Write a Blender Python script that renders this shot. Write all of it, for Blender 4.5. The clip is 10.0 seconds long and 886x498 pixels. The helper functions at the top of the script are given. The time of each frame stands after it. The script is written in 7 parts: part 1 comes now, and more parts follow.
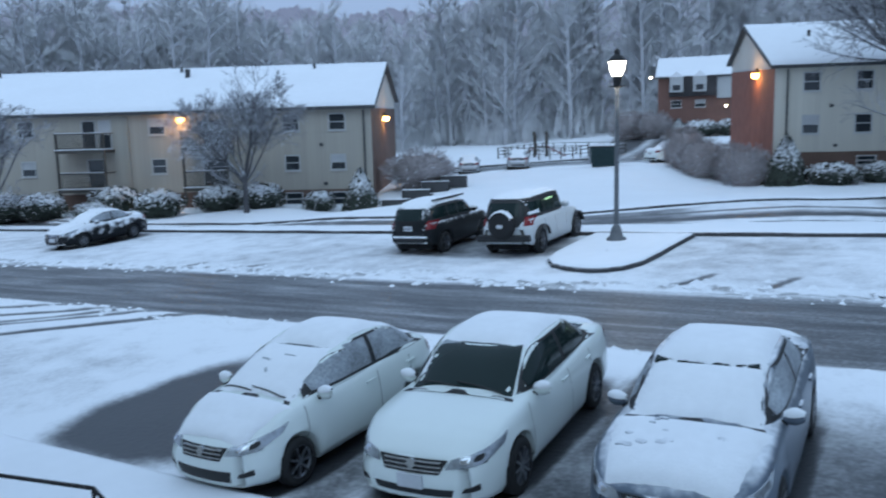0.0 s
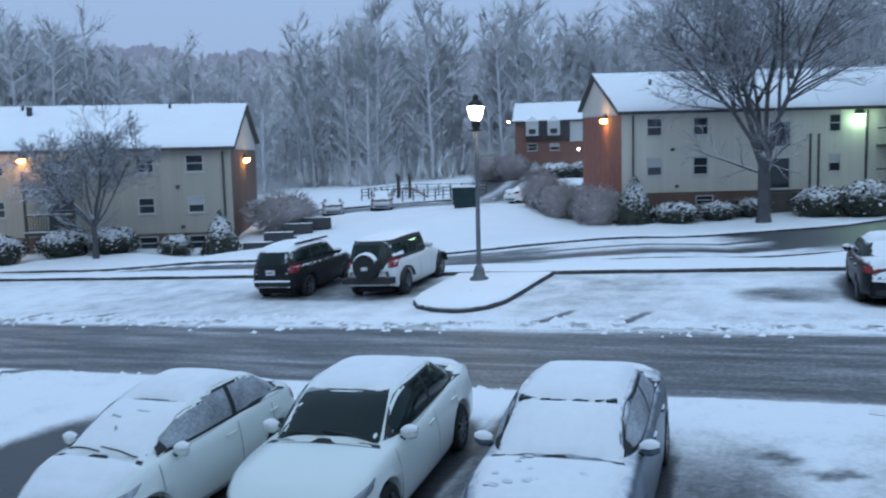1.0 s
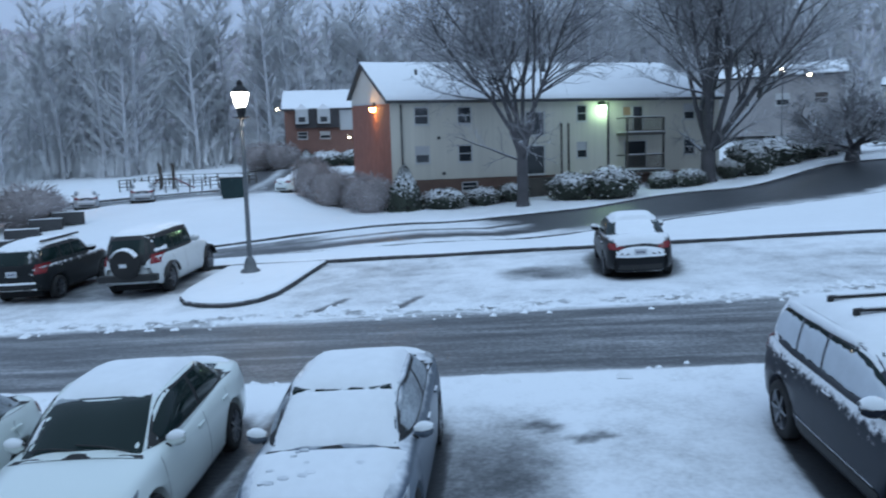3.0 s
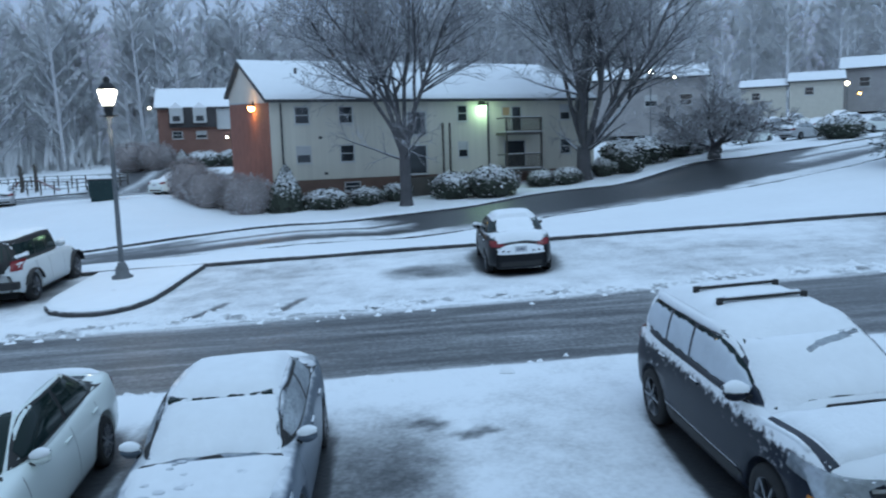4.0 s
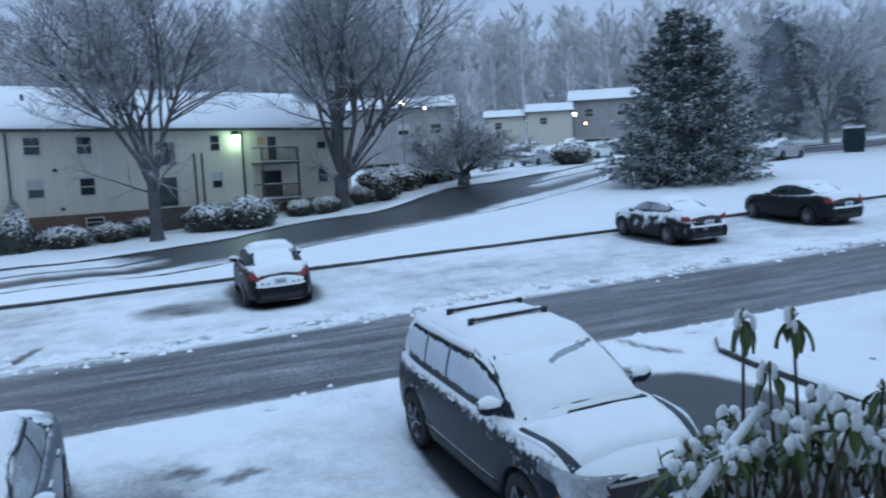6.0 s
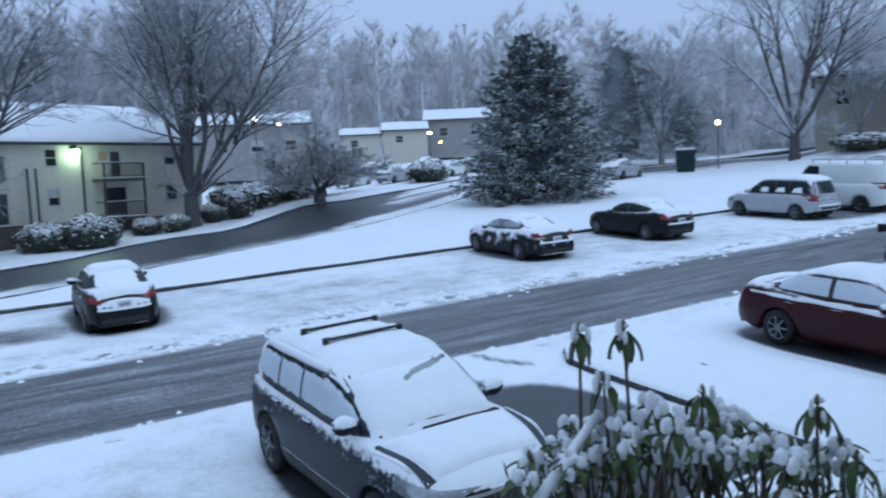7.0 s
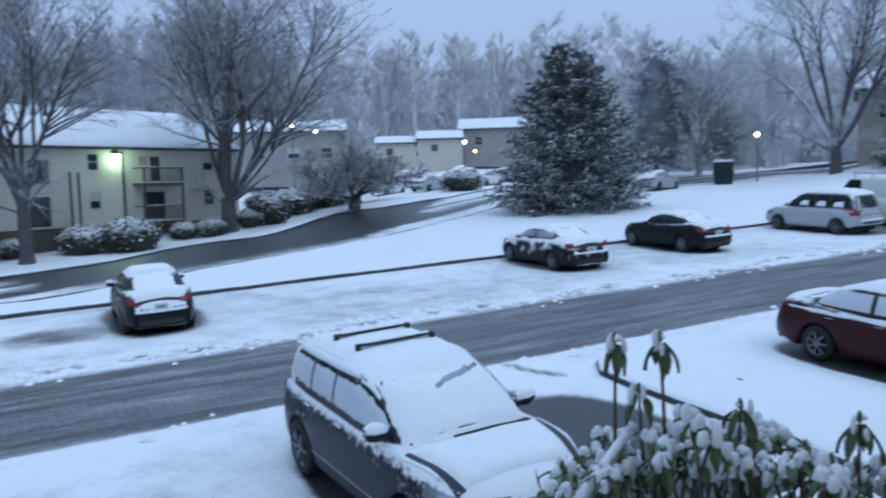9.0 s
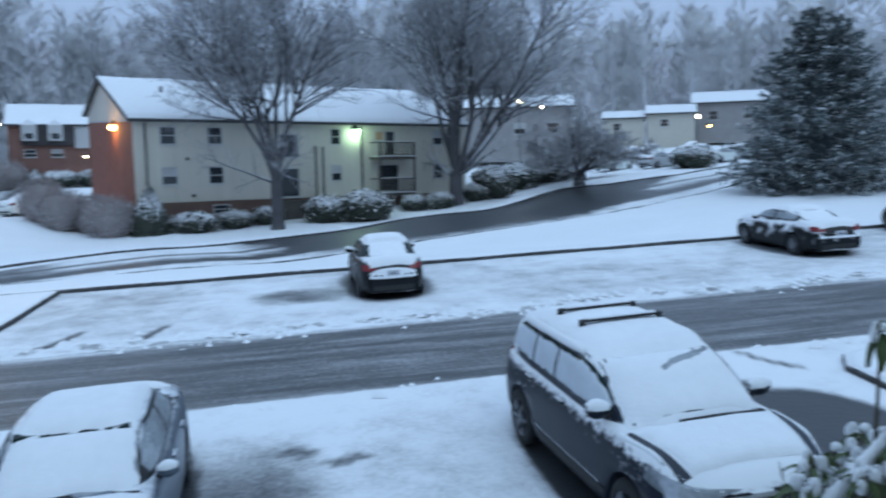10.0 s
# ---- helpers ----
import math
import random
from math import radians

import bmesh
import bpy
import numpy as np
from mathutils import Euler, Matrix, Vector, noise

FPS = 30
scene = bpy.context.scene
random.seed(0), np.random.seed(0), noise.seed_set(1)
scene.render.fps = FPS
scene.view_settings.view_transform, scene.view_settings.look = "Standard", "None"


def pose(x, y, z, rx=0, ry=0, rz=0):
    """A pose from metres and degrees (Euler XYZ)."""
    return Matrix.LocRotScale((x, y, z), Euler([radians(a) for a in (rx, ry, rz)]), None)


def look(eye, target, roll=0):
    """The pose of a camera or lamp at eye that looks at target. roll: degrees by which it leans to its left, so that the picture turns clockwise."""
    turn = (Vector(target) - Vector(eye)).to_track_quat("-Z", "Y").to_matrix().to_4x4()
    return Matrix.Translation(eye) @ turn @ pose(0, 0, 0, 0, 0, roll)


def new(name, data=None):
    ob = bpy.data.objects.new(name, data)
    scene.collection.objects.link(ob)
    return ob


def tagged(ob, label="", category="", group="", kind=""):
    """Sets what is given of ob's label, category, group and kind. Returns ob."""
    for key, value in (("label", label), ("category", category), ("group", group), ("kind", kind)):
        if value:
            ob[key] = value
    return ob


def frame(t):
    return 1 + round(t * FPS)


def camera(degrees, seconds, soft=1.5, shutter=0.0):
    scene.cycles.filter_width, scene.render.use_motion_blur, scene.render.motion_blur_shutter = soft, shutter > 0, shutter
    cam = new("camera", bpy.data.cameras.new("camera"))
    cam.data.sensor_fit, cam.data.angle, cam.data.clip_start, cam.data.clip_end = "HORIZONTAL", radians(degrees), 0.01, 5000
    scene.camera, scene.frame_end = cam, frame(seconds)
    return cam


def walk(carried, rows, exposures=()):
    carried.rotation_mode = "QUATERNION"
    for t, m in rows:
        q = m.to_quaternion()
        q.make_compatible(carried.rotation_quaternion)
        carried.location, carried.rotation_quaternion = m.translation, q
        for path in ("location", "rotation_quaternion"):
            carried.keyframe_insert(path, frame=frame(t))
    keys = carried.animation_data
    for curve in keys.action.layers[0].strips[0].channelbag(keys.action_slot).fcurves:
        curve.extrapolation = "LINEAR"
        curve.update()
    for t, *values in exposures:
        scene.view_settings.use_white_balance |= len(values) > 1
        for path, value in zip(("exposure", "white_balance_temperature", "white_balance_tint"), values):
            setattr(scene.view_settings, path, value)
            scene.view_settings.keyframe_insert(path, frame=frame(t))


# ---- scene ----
from mathutils.bvhtree import BVHTree

# ---- camera: held by hand on an upper landing, turning to the right and back ----
EYE = 4.3
cam = camera(57.9, 10.0, soft=2.1, shutter=0.4)
ROWS = [
    (0.0, 0.0, 0.0, 0.0, 81.70, 1.51, 31.04),
    (0.5, -0.003, 0.012, 0.010, 82.75, 1.04, 25.75),
    (1.0, -0.002, 0.051, 0.030, 84.37, 1.45, 21.37),
    (1.5, -0.008, 0.095, 0.035, 85.23, 1.74, 18.76),
    (2.0, -0.004, 0.126, 0.022, 84.51, 1.76, 14.59),
    (2.5, 0.014, 0.165, 0.017, 83.50, 1.78, 9.84),
    (4.0, 0.068, 0.232, 0.004, 82.83, 1.89, -3.05),
    (4.5, 0.098, 0.247, 0.005, 82.84, 2.18, -6.60),
    (5.0, 0.120, 0.251, 0.008, 83.02, 2.64, -10.10),
    (5.5, 0.142, 0.249, 0.021, 83.59, 2.76, -15.00),
    (7.0, 0.192, 0.196, 0.044, 84.91, 2.53, -30.27),
    (7.5, 0.215, 0.184, 0.043, 85.30, 2.06, -35.51),
    (8.0, 0.223, 0.172, 0.045, 86.16, 1.87, -38.65),
    (8.5, 0.206, 0.177, 0.042, 86.56, 1.74, -35.50),
    (9.0, 0.184, 0.204, 0.035, 85.63, 1.75, -27.83),
    (9.5, 0.153, 0.218, 0.027, 84.62, 1.35, -21.60),
    (10.0, 0.117, 0.226, 0.011, 84.30, 1.05, -11.98),
]
walk(cam, [(t, pose(x, y, EYE + z, rx, ry, rz)) for t, x, y, z, rx, ry, rz in ROWS], exposures=[(0.0, 0.05, 6500, 10), (2.5, 0.04, 6500, 11), (4.5, 0.06, 6500, 6), (5.5, 0.07, 6500, 9), (7.0, 0.17, 6500, 14), (8.0, 0.21, 6500, 16), (9.0, 0.16, 6500, 13), (10.0, 0.08, 6500, 9)])

# ---- world: blue dusk under an even snow cloud ----
world = bpy.data.worlds.new("dusk_sky")
scene.world = world
world.use_nodes = True
wn, wl = world.node_tree.nodes, world.node_tree.links
wn.clear()
out = wn.new("ShaderNodeOutputWorld")
bg = wn.new("ShaderNodeBackground")
sky = wn.new("ShaderNodeTexSky")
sky.sky_type, sky.sun_disc, sky.sun_elevation, sky.sun_rotation = "NISHITA", False, radians(12), radians(200)
sky.air_density, sky.dust_density, sky.ozone_density = 1.0, 4.0, 3.0
coord = wn.new("ShaderNodeTexCoord")
sep = wn.new("ShaderNodeSeparateXYZ")
ramp = wn.new("ShaderNodeValToRGB")
ramp.color_ramp.elements[0].position, ramp.color_ramp.elements[0].color = 0.0, (0.320, 0.455, 0.710, 1)
ramp.color_ramp.elements[1].position, ramp.color_ramp.elements[1].color = 1.0, (0.600, 0.870, 1.230, 1)
mid_el = ramp.color_ramp.elements.new(0.30)
mid_el.color = (0.385, 0.560, 0.865, 1)
dim = wn.new("ShaderNodeMix")
dim.data_type, dim.blend_type = "RGBA", "MULTIPLY"
dim.inputs[0].default_value, dim.inputs[7].default_value = 1.0, (0.07, 0.07, 0.07, 1)
mix = wn.new("ShaderNodeMix")
mix.data_type = "RGBA"
mix.inputs[0].default_value = 0.88
wl.new(coord.outputs["Generated"], sep.inputs[0])
wl.new(sep.outputs["Z"], ramp.inputs[0])
wl.new(sky.outputs[0], dim.inputs[6])
wl.new(dim.outputs[2], mix.inputs[6])
wl.new(ramp.outputs[0], mix.inputs[7])
wl.new(mix.outputs[2], bg.inputs[0])
bg.inputs[1].default_value = 1.0
wl.new(bg.outputs[0], out.inputs[0])
sun_data = bpy.data.lights.new("sun", "SUN")
sun_data.energy, sun_data.angle, sun_data.color = 0.5, radians(40), (0.62, 0.84, 1.0)
sun = new("sun", sun_data)
sun.matrix_world = look((20, -40, 60), (0, 10, 0))

# ---- materials ----
def material(name, colour, rough=0.6, metal=0.0, grain=0.0, scale=20.0, bump=0.0, bump_scale=60.0, spec=0.5, stretch=(1, 1, 1), coat=0.0):
    """Plain surface with two scales of colour variation and a fine relief."""
    m = bpy.data.materials.new(name)
    m.use_nodes = True
    n, l = m.node_tree.nodes, m.node_tree.links
    b = n["Principled BSDF"]
    b.inputs["Base Color"].default_value = (*colour, 1)
    b.inputs["Roughness"].default_value, b.inputs["Metallic"].default_value = rough, metal
    b.inputs["Specular IOR Level"].default_value = spec
    b.inputs["Coat Weight"].default_value = coat
    b.inputs["Coat Roughness"].default_value = 0.08
    tc = n.new("ShaderNodeTexCoord")
    mp = n.new("ShaderNodeMapping")
    mp.inputs["Scale"].default_value = stretch
    l.new(tc.outputs["Object"], mp.inputs[0])
    if grain:
        fine, wide = n.new("ShaderNodeTexNoise"), n.new("ShaderNodeTexNoise")
        fine.inputs["Scale"].default_value, wide.inputs["Scale"].default_value = scale, scale * 0.12
        fine.inputs["Detail"].default_value = 6
        add = n.new("ShaderNodeMath")
        l.new(mp.outputs[0], fine.inputs["Vector"])
        l.new(mp.outputs[0], wide.inputs["Vector"])
        l.new(fine.outputs["Fac"], add.inputs[0])
        l.new(wide.outputs["Fac"], add.inputs[1])
        mr = n.new("ShaderNodeMapRange")
        mr.inputs["From Min"].default_value, mr.inputs["From Max"].default_value = 0.6, 1.4
        mr.inputs["To Min"].default_value, mr.inputs["To Max"].default_value = 1 - grain, 1 + grain
        l.new(add.outputs[0], mr.inputs["Value"])
        mul = n.new("ShaderNodeMix")
        mul.data_type, mul.blend_type = "RGBA", "MULTIPLY"
        mul.inputs[0].default_value, mul.inputs[6].default_value = 1, (*colour, 1)
        l.new(mr.outputs[0], mul.inputs[7])
        l.new(mul.outputs[2], b.inputs["Base Color"])
    if bump:
        bn = n.new("ShaderNodeTexNoise")
        bn.inputs["Scale"].default_value, bn.inputs["Detail"].default_value = bump_scale, 5
        l.new(mp.outputs[0], bn.inputs["Vector"])
        bu = n.new("ShaderNodeBump")
        bu.inputs["Strength"].default_value, bu.inputs["Distance"].default_value = bump, 0.02
        l.new(bn.outputs["Fac"], bu.inputs["Height"])
        l.new(bu.outputs[0], b.inputs["Normal"])
    return m


SNOW_COLOUR = (0.83, 0.85, 0.88)


def snow_over(name, base, rough=0.7, low=0.1, high=0.6, amount=0.5, scale=6.0, metal=0.0, grain=0.25, snow=SNOW_COLOUR):
    """A surface with snow lying on the parts that face upwards, broken up by noise."""
    m = material(name, base, rough, metal, grain, scale * 2, spec=0.22)
    n, l = m.node_tree.nodes, m.node_tree.links
    b = n["Principled BSDF"]
    source = b.inputs["Base Color"].links[0].from_socket if b.inputs["Base Color"].links else None
    ge = n.new("ShaderNodeNewGeometry")
    sp = n.new("ShaderNodeSeparateXYZ")
    l.new(ge.outputs["Normal"], sp.inputs[0])
    tc = n.new("ShaderNodeTexCoord")
    no = n.new("ShaderNodeTexNoise")
    no.inputs["Scale"].default_value, no.inputs["Detail"].default_value = scale, 6
    l.new(tc.outputs["Object"], no.inputs["Vector"])
    ad = n.new("ShaderNodeMath")
    ad.operation = "MULTIPLY_ADD"
    l.new(no.outputs["Fac"], ad.inputs[0])
    ad.inputs[1].default_value = amount * 2
    l.new(sp.outputs["Z"], ad.inputs[2])
    mr = n.new("ShaderNodeMapRange")
    mr.interpolation_type = "SMOOTHSTEP"
    mr.inputs["From Min"].default_value, mr.inputs["From Max"].default_value = low + amount, high + amount
    l.new(ad.outputs[0], mr.inputs["Value"])
    mx = n.new("ShaderNodeMix")
    mx.data_type = "RGBA"
    l.new(mr.outputs[0], mx.inputs[0])
    if source:
        l.new(source, mx.inputs[6])
    else:
        mx.inputs[6].default_value = (*base, 1)
    mx.inputs[7].default_value = (*snow, 1)
    l.new(mx.outputs[2], b.inputs["Base Color"])
    return m


def pavement_material(name, asphalt, along=False):
    """Wet asphalt and snow, by the depth of the snow that the mesh carries, with ragged edges and thin veils."""
    m = bpy.data.materials.new(name)
    m.use_nodes = True
    n, l = m.node_tree.nodes, m.node_tree.links
    b = n["Principled BSDF"]
    at = n.new("ShaderNodeAttribute")
    at.attribute_name = "melt"
    tc = n.new("ShaderNodeTexCoord")
    mp = n.new("ShaderNodeMapping")
    mp.inputs["Scale"].default_value = (0.16, 1.5, 1.0) if along else (0.7, 0.7, 0.7)
    l.new(tc.outputs["Object"], mp.inputs[0])
    n1, n2 = n.new("ShaderNodeTexNoise"), n.new("ShaderNodeTexNoise")
    n1.inputs["Scale"].default_value, n1.inputs["Detail"].default_value, n1.inputs["Roughness"].default_value = 1.5, 9, 0.68
    n2.inputs["Scale"].default_value, n2.inputs["Detail"].default_value = 13.0, 8
    l.new(mp.outputs[0], n1.inputs["Vector"])
    l.new(tc.outputs["Object"], n2.inputs["Vector"])
    ad = n.new("ShaderNodeMath")
    ad.operation = "MULTIPLY_ADD"
    l.new(n1.outputs["Fac"], ad.inputs[0])
    ad.inputs[1].default_value = 0.9 if along else 0.75
    l.new(at.outputs["Fac"], ad.inputs[2])
    ad2 = n.new("ShaderNodeMath")
    ad2.operation = "MULTIPLY_ADD"
    l.new(n2.outputs["Fac"], ad2.inputs[0])
    ad2.inputs[1].default_value = 0.38 if along else 0.26
    l.new(ad.outputs[0], ad2.inputs[2])
    mr = n.new("ShaderNodeMapRange")
    mr.interpolation_type = "SMOOTHSTEP"
    mr.inputs["From Min"].default_value, mr.inputs["From Max"].default_value = (0.78, 1.58) if along else (0.57, 1.27)
    l.new(ad2.outputs[0], mr.inputs["Value"])
    mx = n.new("ShaderNodeMix")
    mx.data_type = "RGBA"
    l.new(mr.outputs[0], mx.inputs[0])
    mx.inputs[6].default_value, mx.inputs[7].default_value = (*SNOW_COLOUR, 1), (*asphalt, 1)
    l.new(mx.outputs[2], b.inputs["Base Color"])
    ro = n.new("ShaderNodeMapRange")
    ro.inputs["To Min"].default_value, ro.inputs["To Max"].default_value = 0.85, 0.42
    l.new(mr.outputs[0], ro.inputs["Value"])
    l.new(ro.outputs[0], b.inputs["Roughness"])
    bu = n.new("ShaderNodeBump")
    bu.inputs["Strength"].default_value, bu.inputs["Distance"].default_value = 0.35, 0.03
    l.new(n2.outputs["Fac"], bu.inputs["Height"])
    l.new(bu.outputs[0], b.inputs["Normal"])
    return m


def scatter(m, k):
    """Fine twigs scatter light like a soft mass: lean the shading normal upwards by k."""
    n, l = m.node_tree.nodes, m.node_tree.links
    ge, mixer, norm = n.new("ShaderNodeNewGeometry"), n.new("ShaderNodeMix"), n.new("ShaderNodeVectorMath")
    mixer.data_type = "VECTOR"
    mixer.inputs[0].default_value, mixer.inputs[5].default_value = k, (0.0, -0.5, 0.86)
    norm.operation = "NORMALIZE"
    l.new(ge.outputs["Normal"], mixer.inputs[4])
    l.new(mixer.outputs[1], norm.inputs[0])
    l.new(norm.outputs[0], n["Principled BSDF"].inputs["Normal"])
    return m


def glow(name, colour, strength):
    m = bpy.data.materials.new(name)
    m.use_nodes = True
    b = m.node_tree.nodes["Principled BSDF"]
    b.inputs["Base Color"].default_value = (*colour, 1)
    b.inputs["Emission Color"].default_value = (*colour, 1)
    b.inputs["Emission Strength"].default_value = strength
    return m


SNOW = material("fresh_snow", SNOW_COLOUR, 0.85, grain=0.03, scale=3, bump=0.35, bump_scale=9, spec=0.2)
CAR_SNOW = material("car_snow", SNOW_COLOUR, 0.85, grain=0.04, scale=8, bump=0.3, bump_scale=25, spec=0.2)
LOT = pavement_material("snowy_lot", (0.042, 0.045, 0.050))
ROAD = pavement_material("slushy_road", (0.050, 0.052, 0.056), True)
KERB = snow_over("kerb_concrete", (0.06, 0.06, 0.062), 0.8, 0.55, 0.95, 0.3, 4)
SIDING = material("cream_siding", (0.55, 0.525, 0.455), 0.7, grain=0.10, scale=2.0, bump=0.5, bump_scale=3.0, stretch=(4, 4, 0.05))
SIDING_WARM = material("tan_siding", (0.375, 0.345, 0.295), 0.7, grain=0.12, scale=2.0, bump=0.5, bump_scale=3.0, stretch=(4, 4, 0.05))
SIDING_FAR = material("pale_siding", (0.50, 0.48, 0.42), 0.7, grain=0.10, scale=2.0)
GABLE = material("cream_gable", (0.60, 0.57, 0.51), 0.7, grain=0.08, scale=2.0)
BRICK = material("red_brick", (0.26, 0.105, 0.075), 0.85, grain=0.28, scale=9, bump=0.5, bump_scale=14)
# brick of the far blocks, haze put into its pale grey
BRICK_HAZED = material("hazed_brick", (0.31, 0.30, 0.30), 0.9, grain=0.2, scale=6)
BRICK_DARK = material("brown_brick", (0.15, 0.095, 0.075), 0.85, grain=0.25, scale=9, bump=0.5, bump_scale=14)
TRIM_DARK = material("dark_gutter", (0.05, 0.052, 0.055), 0.6, grain=0.15, scale=5)
TRIM_WHITE = material("white_trim", (0.46, 0.47, 0.47), 0.6, grain=0.08, scale=6)
MANSARD = material("dark_shingle", (0.055, 0.052, 0.055), 0.9, grain=0.3, scale=8, bump=0.5, bump_scale=12)
PANE = material("window_glass", (0.03, 0.035, 0.04), 0.08, grain=0.2, scale=1.5, spec=0.6)
PANE_PALE = material("pale_pane", (0.45, 0.46, 0.47), 0.7, grain=0.15, scale=2)
WOOD_DARK = material("weathered_timber", (0.075, 0.068, 0.06), 0.85, grain=0.25, scale=8)
LAMP_BLACK = material("black_iron", (0.012, 0.012, 0.013), 0.5, metal=0.3, grain=0.2, scale=12)
POLE_GREY = snow_over("grey_pole_paint", (0.13, 0.14, 0.15), 0.5, 0.75, 1.0, 0.2, 8)
LAMP_WHITE = glow("white_lamp_glass", (1.0, 0.93, 0.80), 14.0)
LAMP_ORANGE = glow("orange_lamp_glass", (1.0, 0.50, 0.12), 30.0)
LAMP_GREEN = glow("green_lamp_glass", (0.55, 1.0, 0.62), 16.0)
LAMP_FAR = glow("far_lamp_glass", (1.0, 0.86, 0.62), 26.0)
WARM_ROOM = glow("lit_room", (0.36, 0.25, 0.15), 0.10)
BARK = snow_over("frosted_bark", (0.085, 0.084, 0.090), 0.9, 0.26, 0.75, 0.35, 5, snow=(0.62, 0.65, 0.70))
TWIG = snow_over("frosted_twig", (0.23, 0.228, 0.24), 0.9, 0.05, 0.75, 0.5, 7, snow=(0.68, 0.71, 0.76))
# woods: frost, plus haze put into the pale bark and twig colours
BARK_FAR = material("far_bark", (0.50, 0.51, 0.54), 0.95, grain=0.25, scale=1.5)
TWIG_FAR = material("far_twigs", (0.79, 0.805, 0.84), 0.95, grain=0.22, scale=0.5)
# paler copies for the farther trees: snow, and haze in the base colour
BARK_HAZE = snow_over("frosted_haze_bark", (0.24, 0.245, 0.26), 0.9, 0.20, 0.75, 0.4, 5, snow=(0.66, 0.69, 0.74))
TWIG_HAZE = snow_over("frosted_haze_twig", (0.50, 0.51, 0.53), 0.9, 0.05, 0.75, 0.5, 7, snow=(0.74, 0.77, 0.80))
# twigs that take less snow, for the low ornamental trees
TWIG_DULL = snow_over("dull_twig", (0.24, 0.236, 0.245), 0.9, 0.35, 1.0, 0.4, 7, snow=(0.62, 0.65, 0.70))
NEEDLE = snow_over("snowy_needles", (0.125, 0.155, 0.160), 0.8, 0.65, 1.25, 0.36, 3.0)
SHRUB = snow_over("snowy_shrub_leaf", (0.055, 0.065, 0.052), 0.8, 0.20, 0.75, 0.35, 5)
SHRUB_BARE = snow_over("frosted_shrub_twig", (0.32, 0.285, 0.285), 0.9, 0.20, 0.85, 0.35, 5, snow=(0.66, 0.67, 0.70))
# spruce filler core, the gloom between boughs put into its colour
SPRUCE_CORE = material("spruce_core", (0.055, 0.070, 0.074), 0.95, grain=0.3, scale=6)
# core of the distant pines, lightened to match their haze-grey needles
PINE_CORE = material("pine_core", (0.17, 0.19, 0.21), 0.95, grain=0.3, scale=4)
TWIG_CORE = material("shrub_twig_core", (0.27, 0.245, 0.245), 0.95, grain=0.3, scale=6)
# shrub filler core, dark in place of the shade among leaves
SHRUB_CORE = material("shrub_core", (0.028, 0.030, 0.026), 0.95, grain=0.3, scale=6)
LEAF = material("rhododendron_leaf", (0.055, 0.085, 0.022), 0.42, grain=0.3, scale=30, bump=0.2, bump_scale=60)
BUD = material("rhododendron_bud", (0.10, 0.105, 0.05), 0.5, grain=0.3, scale=40)
STEM = material("rhododendron_stem", (0.085, 0.07, 0.05), 0.8, grain=0.3, scale=30)
TYRE = material("tyre_rubber", (0.014, 0.014, 0.015), 0.85, grain=0.2, scale=30)
RIM = material("alloy_rim", (0.22, 0.23, 0.25), 0.35, metal=0.9, grain=0.1, scale=20)
CAR_GLASS = material("car_glass", (0.008, 0.020, 0.019), 0.06, grain=0.15, scale=2, spec=0.22)
FROST_GLASS = material("frosted_glass", (0.30, 0.33, 0.36), 0.7, grain=0.55, scale=26, bump=0.5, bump_scale=60)
BLACK_PLASTIC = material("black_plastic", (0.015, 0.015, 0.016), 0.6, grain=0.2, scale=25)
UNDER = material("underbody", (0.010, 0.010, 0.011), 0.95, grain=0.2, scale=10)
CHROME = material("chrome_trim", (0.55, 0.57, 0.60), 0.18, metal=1.0, grain=0.05, scale=20)
PLATE = material("plate_white", (0.55, 0.57, 0.60), 0.6, grain=0.1, scale=20)
PLATE_BAR = material("plate_bar", (0.08, 0.09, 0.14), 0.6, grain=0.1, scale=20)
HEADLIGHT = material("headlight_lens", (0.38, 0.41, 0.44), 0.12, metal=0.5, grain=0.45, scale=14)
TAILLIGHT = material("red_lens", (0.20, 0.012, 0.016), 0.2, grain=0.2, scale=14)
AMBER = material("amber_lens", (0.55, 0.20, 0.03), 0.25, grain=0.1, scale=14)
PAINT_WHITE = material("white_paint", (0.72, 0.78, 0.76), 0.30, grain=0.02, scale=4, coat=0.6)
PAINT_SNOWY = snow_over("snow_patched_black_paint", (0.007, 0.008, 0.010), 0.4, 0.02, 0.45, 0.8, 3.4, grain=0.05)
PAINT_SILVER = snow_over("silver_paint", (0.13, 0.16, 0.20), 0.3, 0.6, 1.1, 0.35, 5, metal=0.35, grain=0.05)
PAINT_CHARCOAL = snow_over("charcoal_paint", (0.010, 0.014, 0.024), 0.34, 0.22, 0.50, 0.46, 14, metal=0.0, grain=0.05)
PAINT_GRAPHITE = snow_over("graphite_paint", (0.012, 0.014, 0.016), 0.36, 0.42, 0.75, 0.45, 7, grain=0.05)
FROST_THICK = material("frosted_over_glass", (0.56, 0.61, 0.67), 0.7, grain=0.10, scale=5, bump=0.2, bump_scale=20)
PAINT_OFFROAD = snow_over("white_offroad_paint", (0.60, 0.63, 0.64), 0.35, 0.6, 1.0, 0.3, 5, grain=0.04)
PLAIN_CHARCOAL = material("bare_charcoal_paint", (0.012, 0.018, 0.032), 0.4, grain=0.1, scale=8)
PAINT_MAROON = snow_over("maroon_paint", (0.040, 0.0075, 0.011), 0.34, 0.5, 1.1, 0.3, 6, metal=0.0, grain=0.05)
